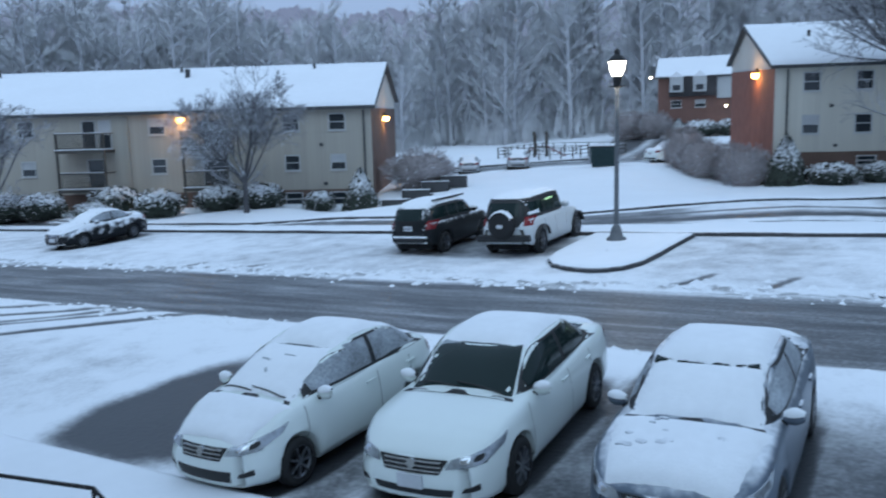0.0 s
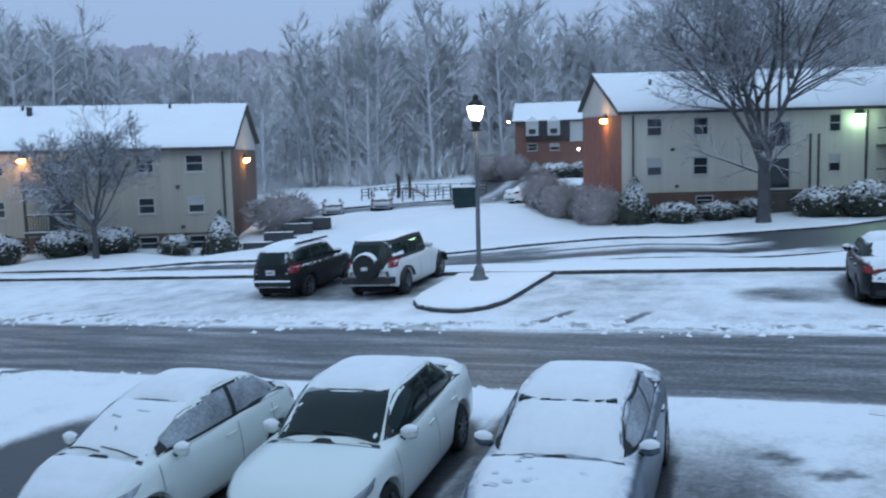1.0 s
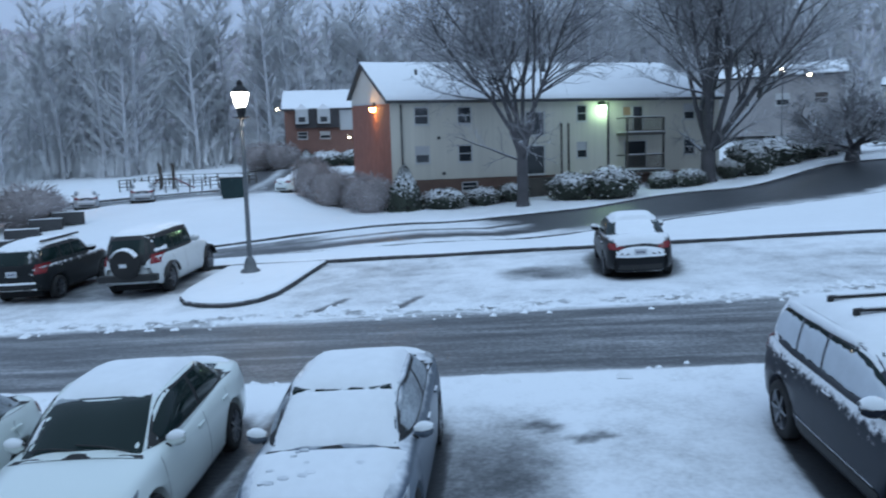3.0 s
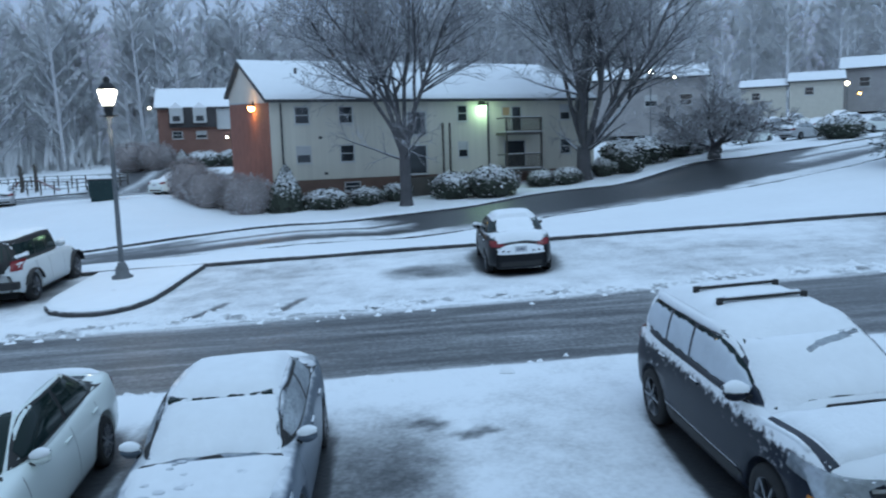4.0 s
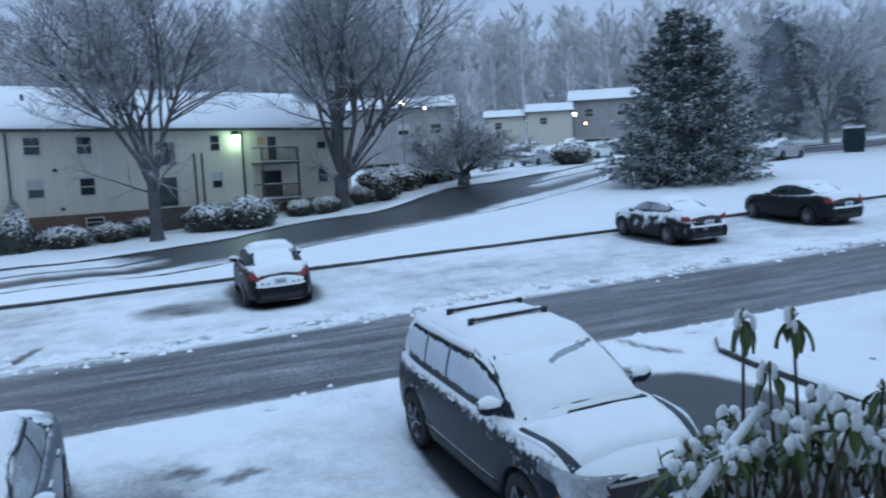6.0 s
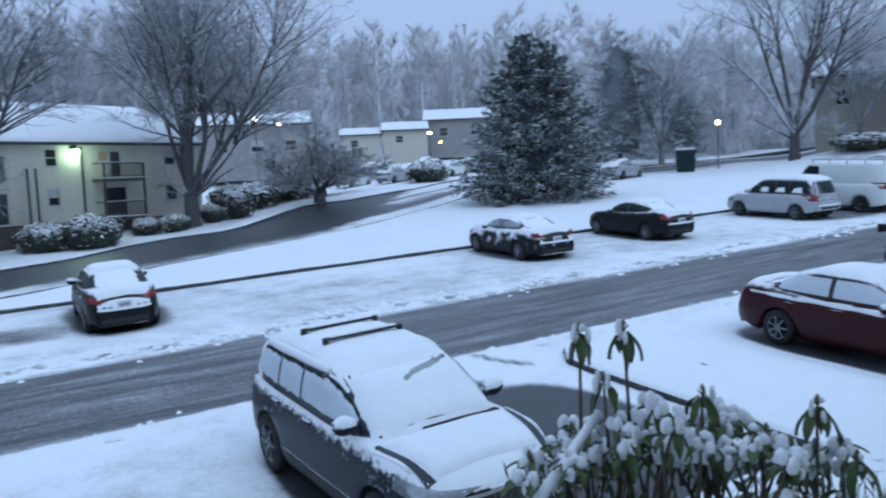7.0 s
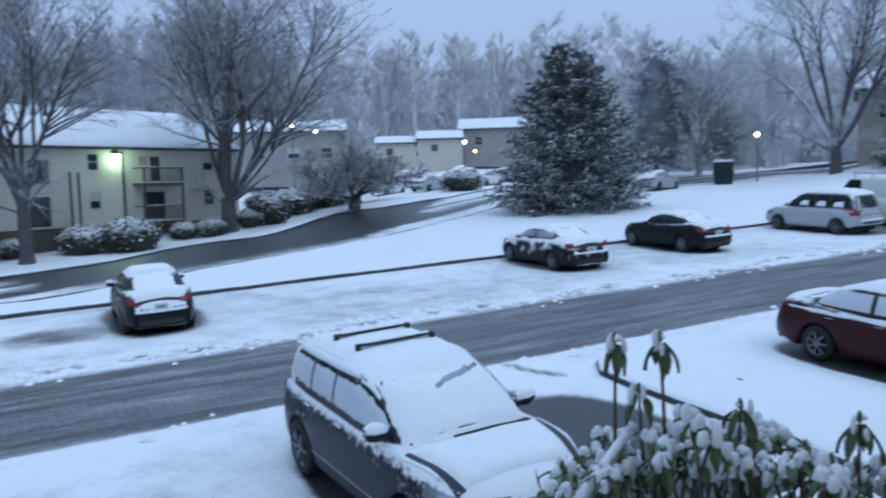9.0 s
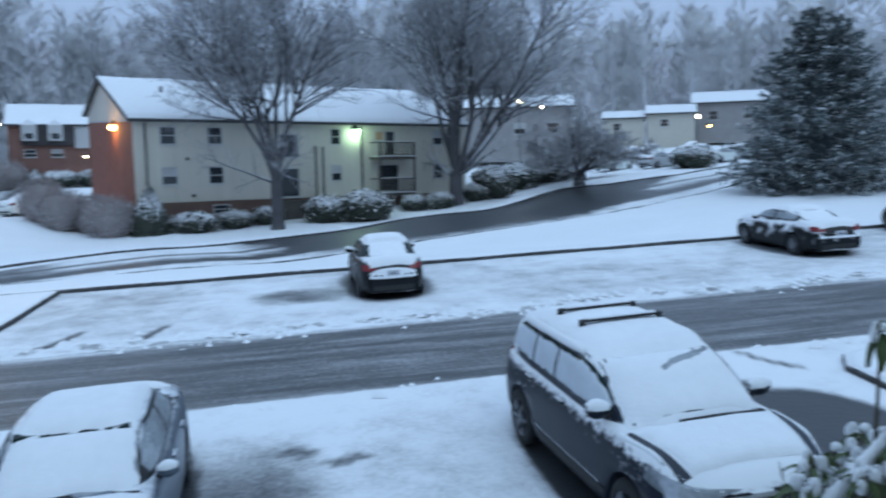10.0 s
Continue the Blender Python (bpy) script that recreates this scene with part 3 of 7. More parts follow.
island("lamp_island", bow, "rounded kerbed island under smooth snow holding the lamp")
side_isle = [(9.2, 5.7), (9.2, 6.7), (9.2, 8.6), (9.2, 10.6), (9.3, 11.6), (9.7, 12.2), (10.4, 12.45), (11.2, 12.35), (11.8, 11.8), (12.1, 11.0), (12.15, 9.0), (12.15, 6.7), (12.15, 5.7)]
island("side_island", side_isle, "kerbed island with a dark edge beside the parking bay", 0.13)
walkway = Shape()
walkway.grid([[(x, y, float(plane(x, y)) + z) for x in np.arange(-30, 31, 1.0)] for y, z in ((6.45, -0.2), (6.42, 0.13), (6.3, 0.17), (5.6, 0.18), (4.7, 0.17), (1.5, 0.15), (-1.58, 0.13))])
solid("pavement_walk", walkway, SNOW, "snow-covered pavement in front of the near building", "pavement", kind="structure", smooth=True)
for i in range(26):
    x = 9.0 + i * 0.3
    y = 5.55 + 0.32 * i * 0.12 + (0.13 if i % 2 else 0)
    fp = Shape().lathe([(0.12, 0.0), (0.09, -0.004), (0.02, -0.006)], 8, (0, 0, 0))
    solid("footprint", fp, LOT, "trodden boot print in the snow of the pavement", "footprint", "boot prints on the pavement", "structure", m=pose(x, y, float(plane(x, y)) + 0.187, 0, 0, 15) @ Matrix.Diagonal((1, 0.5, 1, 1)))

# snow lumps thrown along the roadway
rng = random.Random(5)
lumps = Shape()
for i in range(2600):
    x = rng.uniform(-45, 34)
    y = (rng.gauss(18.25, 0.33) if rng.random() < 0.82 else rng.gauss(13.0, 0.2)) + 0.15 * math.sin(x * 0.9)
    r = rng.uniform(0.03, 0.11) * (1 if rng.random() < 0.9 else 1.6)
    z = float(paving(np.array(x), np.array(y)))
    k = len(lumps.v)
    for dx, dy, dz in ((-1, -0.6, 0), (0.8, -0.9, 0), (1, 0.7, 0), (-0.7, 0.9, 0), (rng.uniform(-0.3, 0.3), rng.uniform(-0.3, 0.3), rng.uniform(0.5, 0.9))):
        lumps.v.append((x + dx * r * rng.uniform(0.7, 1.2), y + dy * r * rng.uniform(0.7, 1.2), z - 0.01 + dz * r))
    lumps.f += [(k, k + 1, k + 4), (k + 1, k + 2, k + 4), (k + 2, k + 3, k + 4), (k + 3, k, k + 4)]
solid("snow_lumps", lumps, SNOW, "ragged lumps of pushed snow along the roadway", "snow lumps", kind="stuff", smooth=True)


# ---- buildings ----
def wall_panel(length, z0, z1, holes, deep=0.14):
    """A wall face at y = 0 facing -y, with rectangular openings and their reveals."""
    s = Shape()
    xs = sorted({0.0, length, *[h[0] for h in holes], *[h[1] for h in holes]})
    zs = sorted({z0, z1, *[h[2] for h in holes], *[h[3] for h in holes]})
    for i in range(len(xs) - 1):
        for j in range(len(zs) - 1):
            mx, mz = (xs[i] + xs[i + 1]) / 2, (zs[j] + zs[j + 1]) / 2
            if any(h[0] < mx < h[1] and h[2] < mz < h[3] for h in holes):
                continue
            k = len(s.v)
            s.v += [(xs[i], 0, zs[j]), (xs[i + 1], 0, zs[j]), (xs[i + 1], 0, zs[j + 1]), (xs[i], 0, zs[j + 1])]
            s.f.append((k, k + 1, k + 2, k + 3))
    for a, b, c, d in holes:
        k = len(s.v)
        s.v += [(a, 0, c), (b, 0, c), (b, 0, d), (a, 0, d), (a, deep, c), (b, deep, c), (b, deep, d), (a, deep, d)]
        s.f += [(k, k + 4, k + 5, k + 1), (k + 1, k + 5, k + 6, k + 2), (k + 2, k + 6, k + 7, k + 3), (k + 3, k + 7, k + 4, k)]
    return s.weld()


def window_unit(parent, x0, x1, z0, z1, pale_top=0.5, sash=True, lit=False):
    """A sash window: frame, two panes, sill; the upper pane is pale in some."""
    w, h = x1 - x0, z1 - z0
    fr = Shape()
    e = 0.07
    for a in ((0, w, 0, e), (0, w, h - e, h), (0, e, e, h - e), (w - e, w, e, h - e)):
        fr.box(a[0], a[1], -0.03, 0.06, a[2], a[3])
    if sash:
        fr.box(e, w - e, -0.02, 0.06, h * 0.5 - 0.03, h * 0.5 + 0.03)
    frame_ob = part("window", fr, TRIM_WHITE, parent, m=Matrix.Translation((x0, 0, z0)))
    for a, b, mat, nm in ((e, h * 0.5, PANE, "pane"), (h * 0.5, h - e, PANE_PALE if pale_top > 0.6 else PANE, "pane")):
        part(nm, Shape().box(e, w - e, 0.05, 0.07, a, b), WARM_ROOM if lit else mat, frame_ob)
    part("sill", Shape().box(-0.05, w + 0.05, -0.09, 0.05, -0.06, 0.0), TRIM_WHITE, frame_ob)
    return frame_ob


def snow_roof(parent, length, depth, ridge, eave_z, ridge_z, back_z, over=0.35):
    """Two thick roof slopes with snow, dark gutter and rakes."""
    slope_f = (ridge_z - eave_z) / ridge
    slope_b = (ridge_z - back_z) / (depth - ridge)
    y0, z0 = -over, eave_z - over * slope_f
    y1, z1 = depth + over, back_z - over * slope_b
    t, xs = 0.20, np.linspace(-over, length + over, 24)
    deck = Shape()
    deck.grid([[(x, y, z) for y, z in ((y0, z0), (y0, z0 + t), (ridge, ridge_z + t), (y1, z1 + t), (y1, z1), (ridge, ridge_z), (y0, z0))] for x in xs])
    for x in (-over, length + over):
        k = len(deck.v)
        deck.v += [(x, y0, z0), (x, y0, z0 + t), (x, ridge, ridge_z + t), (x, y1, z1 + t), (x, y1, z1), (x, ridge, ridge_z)]
        deck.f += [(k, k + 1, k + 2, k + 5), (k + 5, k + 2, k + 3, k + 4)]
    roof = part("roof", deck, TRIM_DARK, parent, "dark shingle edge under snow")
    sn = Shape()
    prof = []
    for f in np.linspace(0, 1, 9):
        prof.append((y0 + (ridge - y0) * f + 0.04, z0 + t + (ridge_z - z0) * f + 0.09 * min(1, 0.55 + 3 * f)))
    for f in np.linspace(0.1, 1, 6):
        prof.append((ridge + (y1 - ridge) * f, ridge_z + t + (z1 - ridge_z) * f + 0.09))
    prof = [(y0 + 0.03, z0 + t - 0.04)] + prof + [(y1, z1 + t - 0.01)]
    sn.grid([[(x, y, z + 0.012 * math.sin(x * 1.3 + y)) for y, z in prof] for x in np.linspace(-over + 0.04, length + over - 0.04, 40)])
    part("snow_cover", sn, SNOW, roof, "thick smooth snow", True)
    gut = Shape()
    gut.bar((-over, y0 - 0.05, z0 + 0.06), (length + over, y0 - 0.05, z0 + 0.06), 0.13)
    part("gutter", gut, TRIM_DARK, parent)
    return roof


def lamp_shade(name, label, m, mat, r=0.14, power=0.0, colour=(1, 0.6, 0.2)):
    """A wall lamp: back plate, housing and a glowing bowl, with its light."""
    th = thing(name, label, "wall lamp", m)
    part("housing", Shape().box(-r, r, -0.05, 0.12, -0.02, r).box(-r * 0.7, r * 0.7, -0.10, 0.0, r, r * 1.3), LAMP_BLACK, th)
    part("bowl", Shape().lathe([(r * 0.5, -r * 1.2), (r * 0.95, -r * 0.7), (r, 0.0)], 12, (0, -0.12, -0.02)), mat, th, "lit glass bowl", True)
    if power:
        data = bpy.data.lights.new(name, "POINT")
        data.energy, data.color, data.shadow_soft_size = power, colour, 0.15
        lo = new("lamp_light", data)
        lo.parent, lo.location = th, (0, -0.5, -0.25)
    return th


def apartment_block(name, label, corner, turn, length, depth, ridge, eave_z, ridge_z, back_z, floor_z, ground_z, siding, front_holes, base_holes, gable_left, pale_tops):
    """A two-storey block over a brick half-basement."""
    th = thing(name, label, "apartment building", pose(corner[0], corner[1], 0, 0, 0, turn))
    holes = [h[:4] for h in front_holes]
    part("wall", wall_panel(length, floor_z, eave_z, holes), siding, th, "painted vertical siding")
    part("wall", wall_panel(length, ground_z - 0.6, floor_z - 0.004, base_holes), BRICK_DARK, th, "brick half-basement wall", m=Matrix.Translation((0, 0.06, 0)))
    for i, h in enumerate(front_holes):
        window_unit(th, *h[:4], pale_top=0.8 if h[4] == 3 else pale_tops[i % len(pale_tops)] if h[4] == 0 else 0.2, sash=h[4] == 0, lit=h[4] == 2)
    for h in base_holes:
        window_unit(th, *h, pale_top=0.2).location.y = 0.06
    # gable ends
    low = ground_z - 0.6
    for x, end in ((0.0, "left"), (length, "right")):
        g = Shape()
        brick = end == gable_left
        split = eave_z + 0.05 if brick else low
        tri = Shape()
        pts = [(0, eave_z), (depth, back_z), (ridge, ridge_z)]
        if brick:
            g.v += [(x, 0, low), (x, depth, low), (x, depth, back_z - 0.55), (x, 0, eave_z - 0.05)]
            g.f.append((0, 1, 2, 3) if end == "right" else (3, 2, 1, 0))
            part("wall", g, BRICK if end == "left" else BRICK_DARK, th, "red brick end wall" if end == "left" else "brown brick end wall")
            tri.v += [(x, 0, eave_z - 0.05), (x, depth, back_z - 0.55), (x, depth, back_z), (x, ridge, ridge_z), (x, 0, eave_z)]
            tri.f.append((0, 1, 2, 3, 4) if end == "right" else (4, 3, 2, 1, 0))
            part("gable", tri, GABLE, th, "pale boarded gable")
            part("verge_board", Shape().bar((x, 0, eave_z - 0.06), (x, depth, back_z - 0.56), 0.06, 0.12), TRIM_WHITE, th)
        else:
            g.v += [(x, 0, low), (x, depth, low), (x, depth, back_z), (x, ridge, ridge_z), (x, 0, eave_z)]
            g.f.append((0, 1, 2, 3, 4))
            part("wall", g, siding, th)
    back = Shape()
    back.v += [(0, depth, low), (length, depth, low), (length, depth, back_z), (0, depth, back_z)]
    back.f.append((3, 2, 1, 0))
    part("wall", back, siding, th)
    snow_roof(th, length, depth, ridge, eave_z, ridge_z, back_z)
    return th


def balcony(th, x0, x1, floors, out_d=1.4, top_rail=1.05):
    """A stack of timber balconies on posts."""
    posts_bottom, posts_top = floors[0] - 1.2, floors[-1] + top_rail
    for x in (x0, x1):
        part("balcony_post", Shape().bar((x, -out_d, posts_bottom), (x, -out_d, posts_top), 0.13), WOOD_DARK, th)
    for z in floors:
        deck = part("balcony", Shape().box(x0 - 0.1, x1 + 0.1, -out_d - 0.1, 0.0, z - 0.22, z), WOOD_DARK, th, "weathered timber balcony")
        part("snow_cover", Shape().box(x0 - 0.1, x1 + 0.1, -out_d - 0.12, -0.3, z + 0.004, z + 0.05), SNOW, deck)
        rail = Shape()
        rail.bar((x0, -out_d, z + top_rail), (x1, -out_d, z + top_rail), 0.09)
        rail.bar((x0, -out_d, z + 0.12), (x1, -out_d, z + 0.12), 0.06)
        for x in (x0, x1):
            rail.bar((x, -out_d, z + top_rail), (x, 0, z + top_rail), 0.08)
        part("handrail", rail, WOOD_DARK, deck)
        for k in range(int((x1 - x0) / 0.16)):
            x = x0 + 0.1 + k * 0.16
            part("baluster", BALUSTER, WOOD_DARK, deck, m=Matrix.Translation((x, -out_d, z + 0.12)))
        part("snow_cap", Shape().box(x0, x1, -out_d - 0.05, -out_d + 0.05, z + top_rail + 0.049, z + top_rail + 0.085), SNOW, deck)


BALUSTER = Shape().box(-0.02, 0.02, -0.02, 0.02, 0, 0.92).mesh("baluster")
BALUSTER.materials.append(WOOD_DARK)


def win(x, w, z0, z1, kind=0):
    return (x - w / 2, x + w / 2, z0, z1, kind)


# the cream block with a red brick end
R_UP, R_LOW = (6.22, 7.42), (3.58, 4.78)
r_holes = [win(x, 1.05, *z) for x in (2.2, 5.3) for z in (R_UP, R_LOW)] + [win(x, 0.85, *z) for x in (14.3,) for z in (R_UP, R_LOW)]
r_holes += [win(18.0, 0.8, 6.55, 7.3, 2), win(18.9, 0.9, 5.4, 7.3, 1), win(18.7, 1.9, 2.7, 4.75, 1), win(23.3, 1.0, *R_UP), win(23.3, 1.0, *R_LOW), win(10.6, 1.5, 5.3, 7.0, 1), win(10.6, 1.5, 2.5, 4.6, 1)]
block_r = apartment_block("apartment_building", "cream-sided apartment block with red brick end and snowy roof", (-8.5, 54.6), 22, 26.0, 14.0, 8.4, 7.8, 11.1, 9.0, 2.45, 0.9, SIDING, r_holes,
                          [(5.0, 6.2, 1.55, 2.2)], "left", (0.2, 0.8, 0.3, 0.3))
balcony(block_r, 17.2, 20.2, (2.62, 5.33))
part("downpipe", Shape().bar((0.75, -0.08, 2.0), (0.75, -0.08, 7.6), 0.10), TRIM_DARK, block_r)
part("downpipe", Shape().bar((16.4, -0.08, 2.2), (16.4, -0.08, 7.6), 0.12), TRIM_DARK, block_r)
part("stair_post", Shape().bar((12.2, -1.0, 1.0), (12.2, -1.0, 6.1), 0.12), WOOD_DARK, block_r)
part("stair_post", Shape().bar((12.8, -0.9, 1.0), (12.8, -0.9, 6.1), 0.12), WOOD_DARK, block_r)
part("porch", Shape().box(9.4, 12.9, -1.1, 0.0, 0.6, 2.3), WOOD_DARK, block_r, "dark sheltered entrance porch")
for x, z in ((3.4, 5.3), (3.7, 2.85)):
    part("vent_cap", Shape().box(x - 0.11, x + 0.11, -0.1, 0.02, z - 0.09, z + 0.09), TRIM_DARK, block_r)
part("roof_vent", Shape().tube((3.3, 5.2, 9.9), (3.3, 5.2, 10.5), 0.11), TRIM_DARK, block_r)
part("chimney_pipe", Shape().tube((14.0, 6.0, 10.0), (14.0, 6.0, 11.6), 0.18).lathe([(0.3, 0), (0.3, 0.12), (0.05, 0.2)], 10, (14.0, 6.0, 11.6)), TRIM_DARK, block_r)

# the tan block with a brown brick end
L_UP, L_LOW = (4.62, 5.74), (2.0, 3.05)
l_len = 46.0
l_holes = []
for x in (l_len - 2.3, l_len - 5.4, l_len - 14.5, l_len - 23.6, l_len - 33.0):
    l_holes += [win(x, 1.15, *L_UP), win(x, 1.05, *L_LOW)]
l_holes += [win(l_len - 19.2, 1.0, 3.75, 5.7, 1), win(l_len - 18.1, 0.9, 3.75, 5.7, 3), win(l_len - 18.9, 1.2, 1.15, 3.1, 1), win(l_len - 10.6, 1.8, 3.7, 5.6, 1), win(l_len - 10.6, 1.8, 1.1, 3.1, 1)]
c28, s28 = math.cos(radians(28)), math.sin(radians(28))
block_l = apartment_block("apartment_building", "tan-sided apartment block with brown brick end and snowy roof", (-31.7 - l_len * c28, 43.5 - l_len * s28), 28, l_len, 14.0, 7.4, 6.13, 9.3, 6.95, 0.72, -0.6, SIDING_WARM, l_holes,
                          [(l_len - x - 0.6, l_len - x + 0.6, -0.35, 0.55) for x in (2.4, 5.4, 10.7)], "right", (0.3, 0.8, 0.2))
balcony(block_l, l_len - 20.8, l_len - 17.6, (1.15, 3.75))
balcony(block_l, l_len - 12.3, l_len - 9.4, (1.1, 3.75))
part("downpipe", Shape().bar((l_len - 16.5, -0.08, 0.4), (l_len - 16.5, -0.08, 5.9), 0.10), SIDING_WARM, block_l)
part("downpipe", Shape().bar((l_len - 0.5, -0.08, 0.2), (l_len - 0.5, -0.08, 5.9), 0.12), TRIM_DARK, block_l)
part("chimney_pipe", Shape().tube((l_len - 14.2, 5.6, 8.1), (l_len - 14.2, 5.6, 9.35), 0.20), TRIM_DARK, block_l, "dark flue pipe")
for x, z in ((l_len - 3.4, 3.7), (l_len - 3.2, 1.1)):
    part("vent_cap", Shape().box(x - 0.12, x + 0.12, -0.1, 0.02, z - 0.1, z + 0.1), TRIM_DARK, block_l)
for x in (4.0, 9.5, 17.0, 31.0, 41.0):
    part("roof_vent", Shape().tube((x, 6.6, 8.9), (x, 6.6, 9.55), 0.10), TRIM_DARK, block_l)
mt = pose(-31.7, 43.5, 0, 0, 0, 28)
ends = pose(-8.5, 54.6, 0, 0, 0, 22)
lamp_shade("wall_lamp", "lit orange floodlight on the brown brick end wall", mt @ pose(0.06, 6.6, 5.55, 0, 0, 90), LAMP_ORANGE, 0.24, 55, (1, 0.5, 0.15))
lamp_shade("wall_lamp", "lit orange floodlight under the tan block's eave", mt @ pose(-12.8, -0.06, 5.7), LAMP_ORANGE, 0.24, 90, (1, 0.5, 0.15))
lamp_shade("wall_lamp", "lit orange floodlight on the red brick end wall", ends @ pose(-0.06, 4.7, 7.7, 0, 0, -90), LAMP_ORANGE, 0.26, 90, (1, 0.5, 0.15))
lamp_shade("wall_lamp", "lit greenish floodlight under the cream block's eave", ends @ pose(15.9, -0.06, 7.35), LAMP_GREEN, 0.28, 80, (0.6, 1, 0.65))


def house_far(name, label, x, y, turn, length, depth, z0, eave, ridge_z, wall_mat, rows, base=None):
    """A far building: walls with window openings, snowy roof."""
    th = thing(name, label, "building", pose(x, y, 0, 0, 0, turn))
    holes = [win(wx, ww, a, b) for wx, ww, a, b in rows]
    part("wall", wall_panel(length, z0 - 1.5, eave, [h[:4] for h in holes]), wall_mat, th)
    for i, h in enumerate(holes):
        window_unit(th, *h[:4], pale_top=0.2 + 0.5 * (i % 2))
    sides = Shape()
    rz = ridge_z
    for xx in (0, length):
        k = len(sides.v)
        sides.v += [(xx, 0, z0 - 1.5), (xx, depth, z0 - 1.5), (xx, depth, eave), (xx, depth / 2, rz), (xx, 0, eave)]
        sides.f.append(tuple(range(k, k + 5)))
    k = len(sides.v)
    sides.v += [(0, depth, z0 - 1.5), (length, depth, z0 - 1.5), (length, depth, eave), (0, depth, eave)]
    sides.f.append((k, k + 1, k + 2, k + 3))
    part("wall", sides.weld(), base or wall_mat, th)
    snow_roof(th, length, depth, depth / 2, eave, rz, eave)
    return th


# ---- vehicles ----
def wheel_meshes(r, width, spokes, rim_mat):
    """A tyre and an alloy rim, turned about the local y axis, outer face towards -y."""
    w = width / 2
    ty = Shape().lathe([(r * 0.66, -w), (r * 0.80, -w * 1.02), (r * 0.95, -w * 0.9), (r, -w * 0.55), (r, w * 0.55), (r * 0.95, w * 0.9), (r * 0.66, w)], 28, axis="y", caps=False)
    rim = Shape().lathe([(r * 0.68, -w * 0.85), (r * 0.64, -w * 0.95), (r * 0.60, -w * 0.5), (r * 0.60, 0.0)], 28, axis="y", caps=False)
    sp = Shape()
    for i in range(spokes):
        a = 2 * math.pi * i / spokes
        c, s = math.cos(a), math.sin(a)
        sp.bar((c * r * 0.08, -w * 0.75, s * r * 0.08), (c * r * 0.63, -w * 0.82, s * r * 0.63), r * 0.13, 0.03)
    sp.lathe([(r * 0.14, -w * 0.9), (r * 0.16, -w * 0.7)], 12, axis="y")
    back = Shape().lathe([(r * 0.6, -w * 0.25), (r * 0.6, -w * 0.2)], 20, axis="y")
    res = []
    for nm, sh, mt_ in (("wheel", ty, TYRE), ("rim", rim, rim_mat), ("spokes", sp, rim_mat), ("brake", back, UNDER)):
        me = sh.mesh(nm, nm in ("wheel", "rim"))
        me.materials.append(mt_)
        res.append(me)
    return res


WHEELS = {}


def add_wheels(th, spec):
    key = (spec["wr"], spec.get("spokes", 10), spec.get("rim", RIM).name)
    if key not in WHEELS:
        WHEELS[key] = wheel_meshes(spec["wr"], 0.21, spec.get("spokes", 10), spec.get("rim", RIM))
    ty, rim, sp, br = WHEELS[key]
    yo = spec["W"] / 2 - 0.115
    for x in (spec["xf"], spec["xf"] - spec["wb"]):
        for side in (-1, 1):
            w = part("wheel", ty, TYRE, th, m=pose(x, side * yo, spec["wr"], 0, 0, 0 if side < 0 else 180))
            part("rim", rim, RIM, w)
            part("spokes", sp, RIM, w)
            part("brake_disc", br, UNDER, w)


def profile(points, xs, soft=2):
    px, pz = [p[0] for p in points], [p[1] for p in points]
    z = np.interp(xs, px, pz)
    for _ in range(soft):
        z[1:-1] = (z[:-2] + 2 * z[1:-1] + z[2:]) / 4
    return z


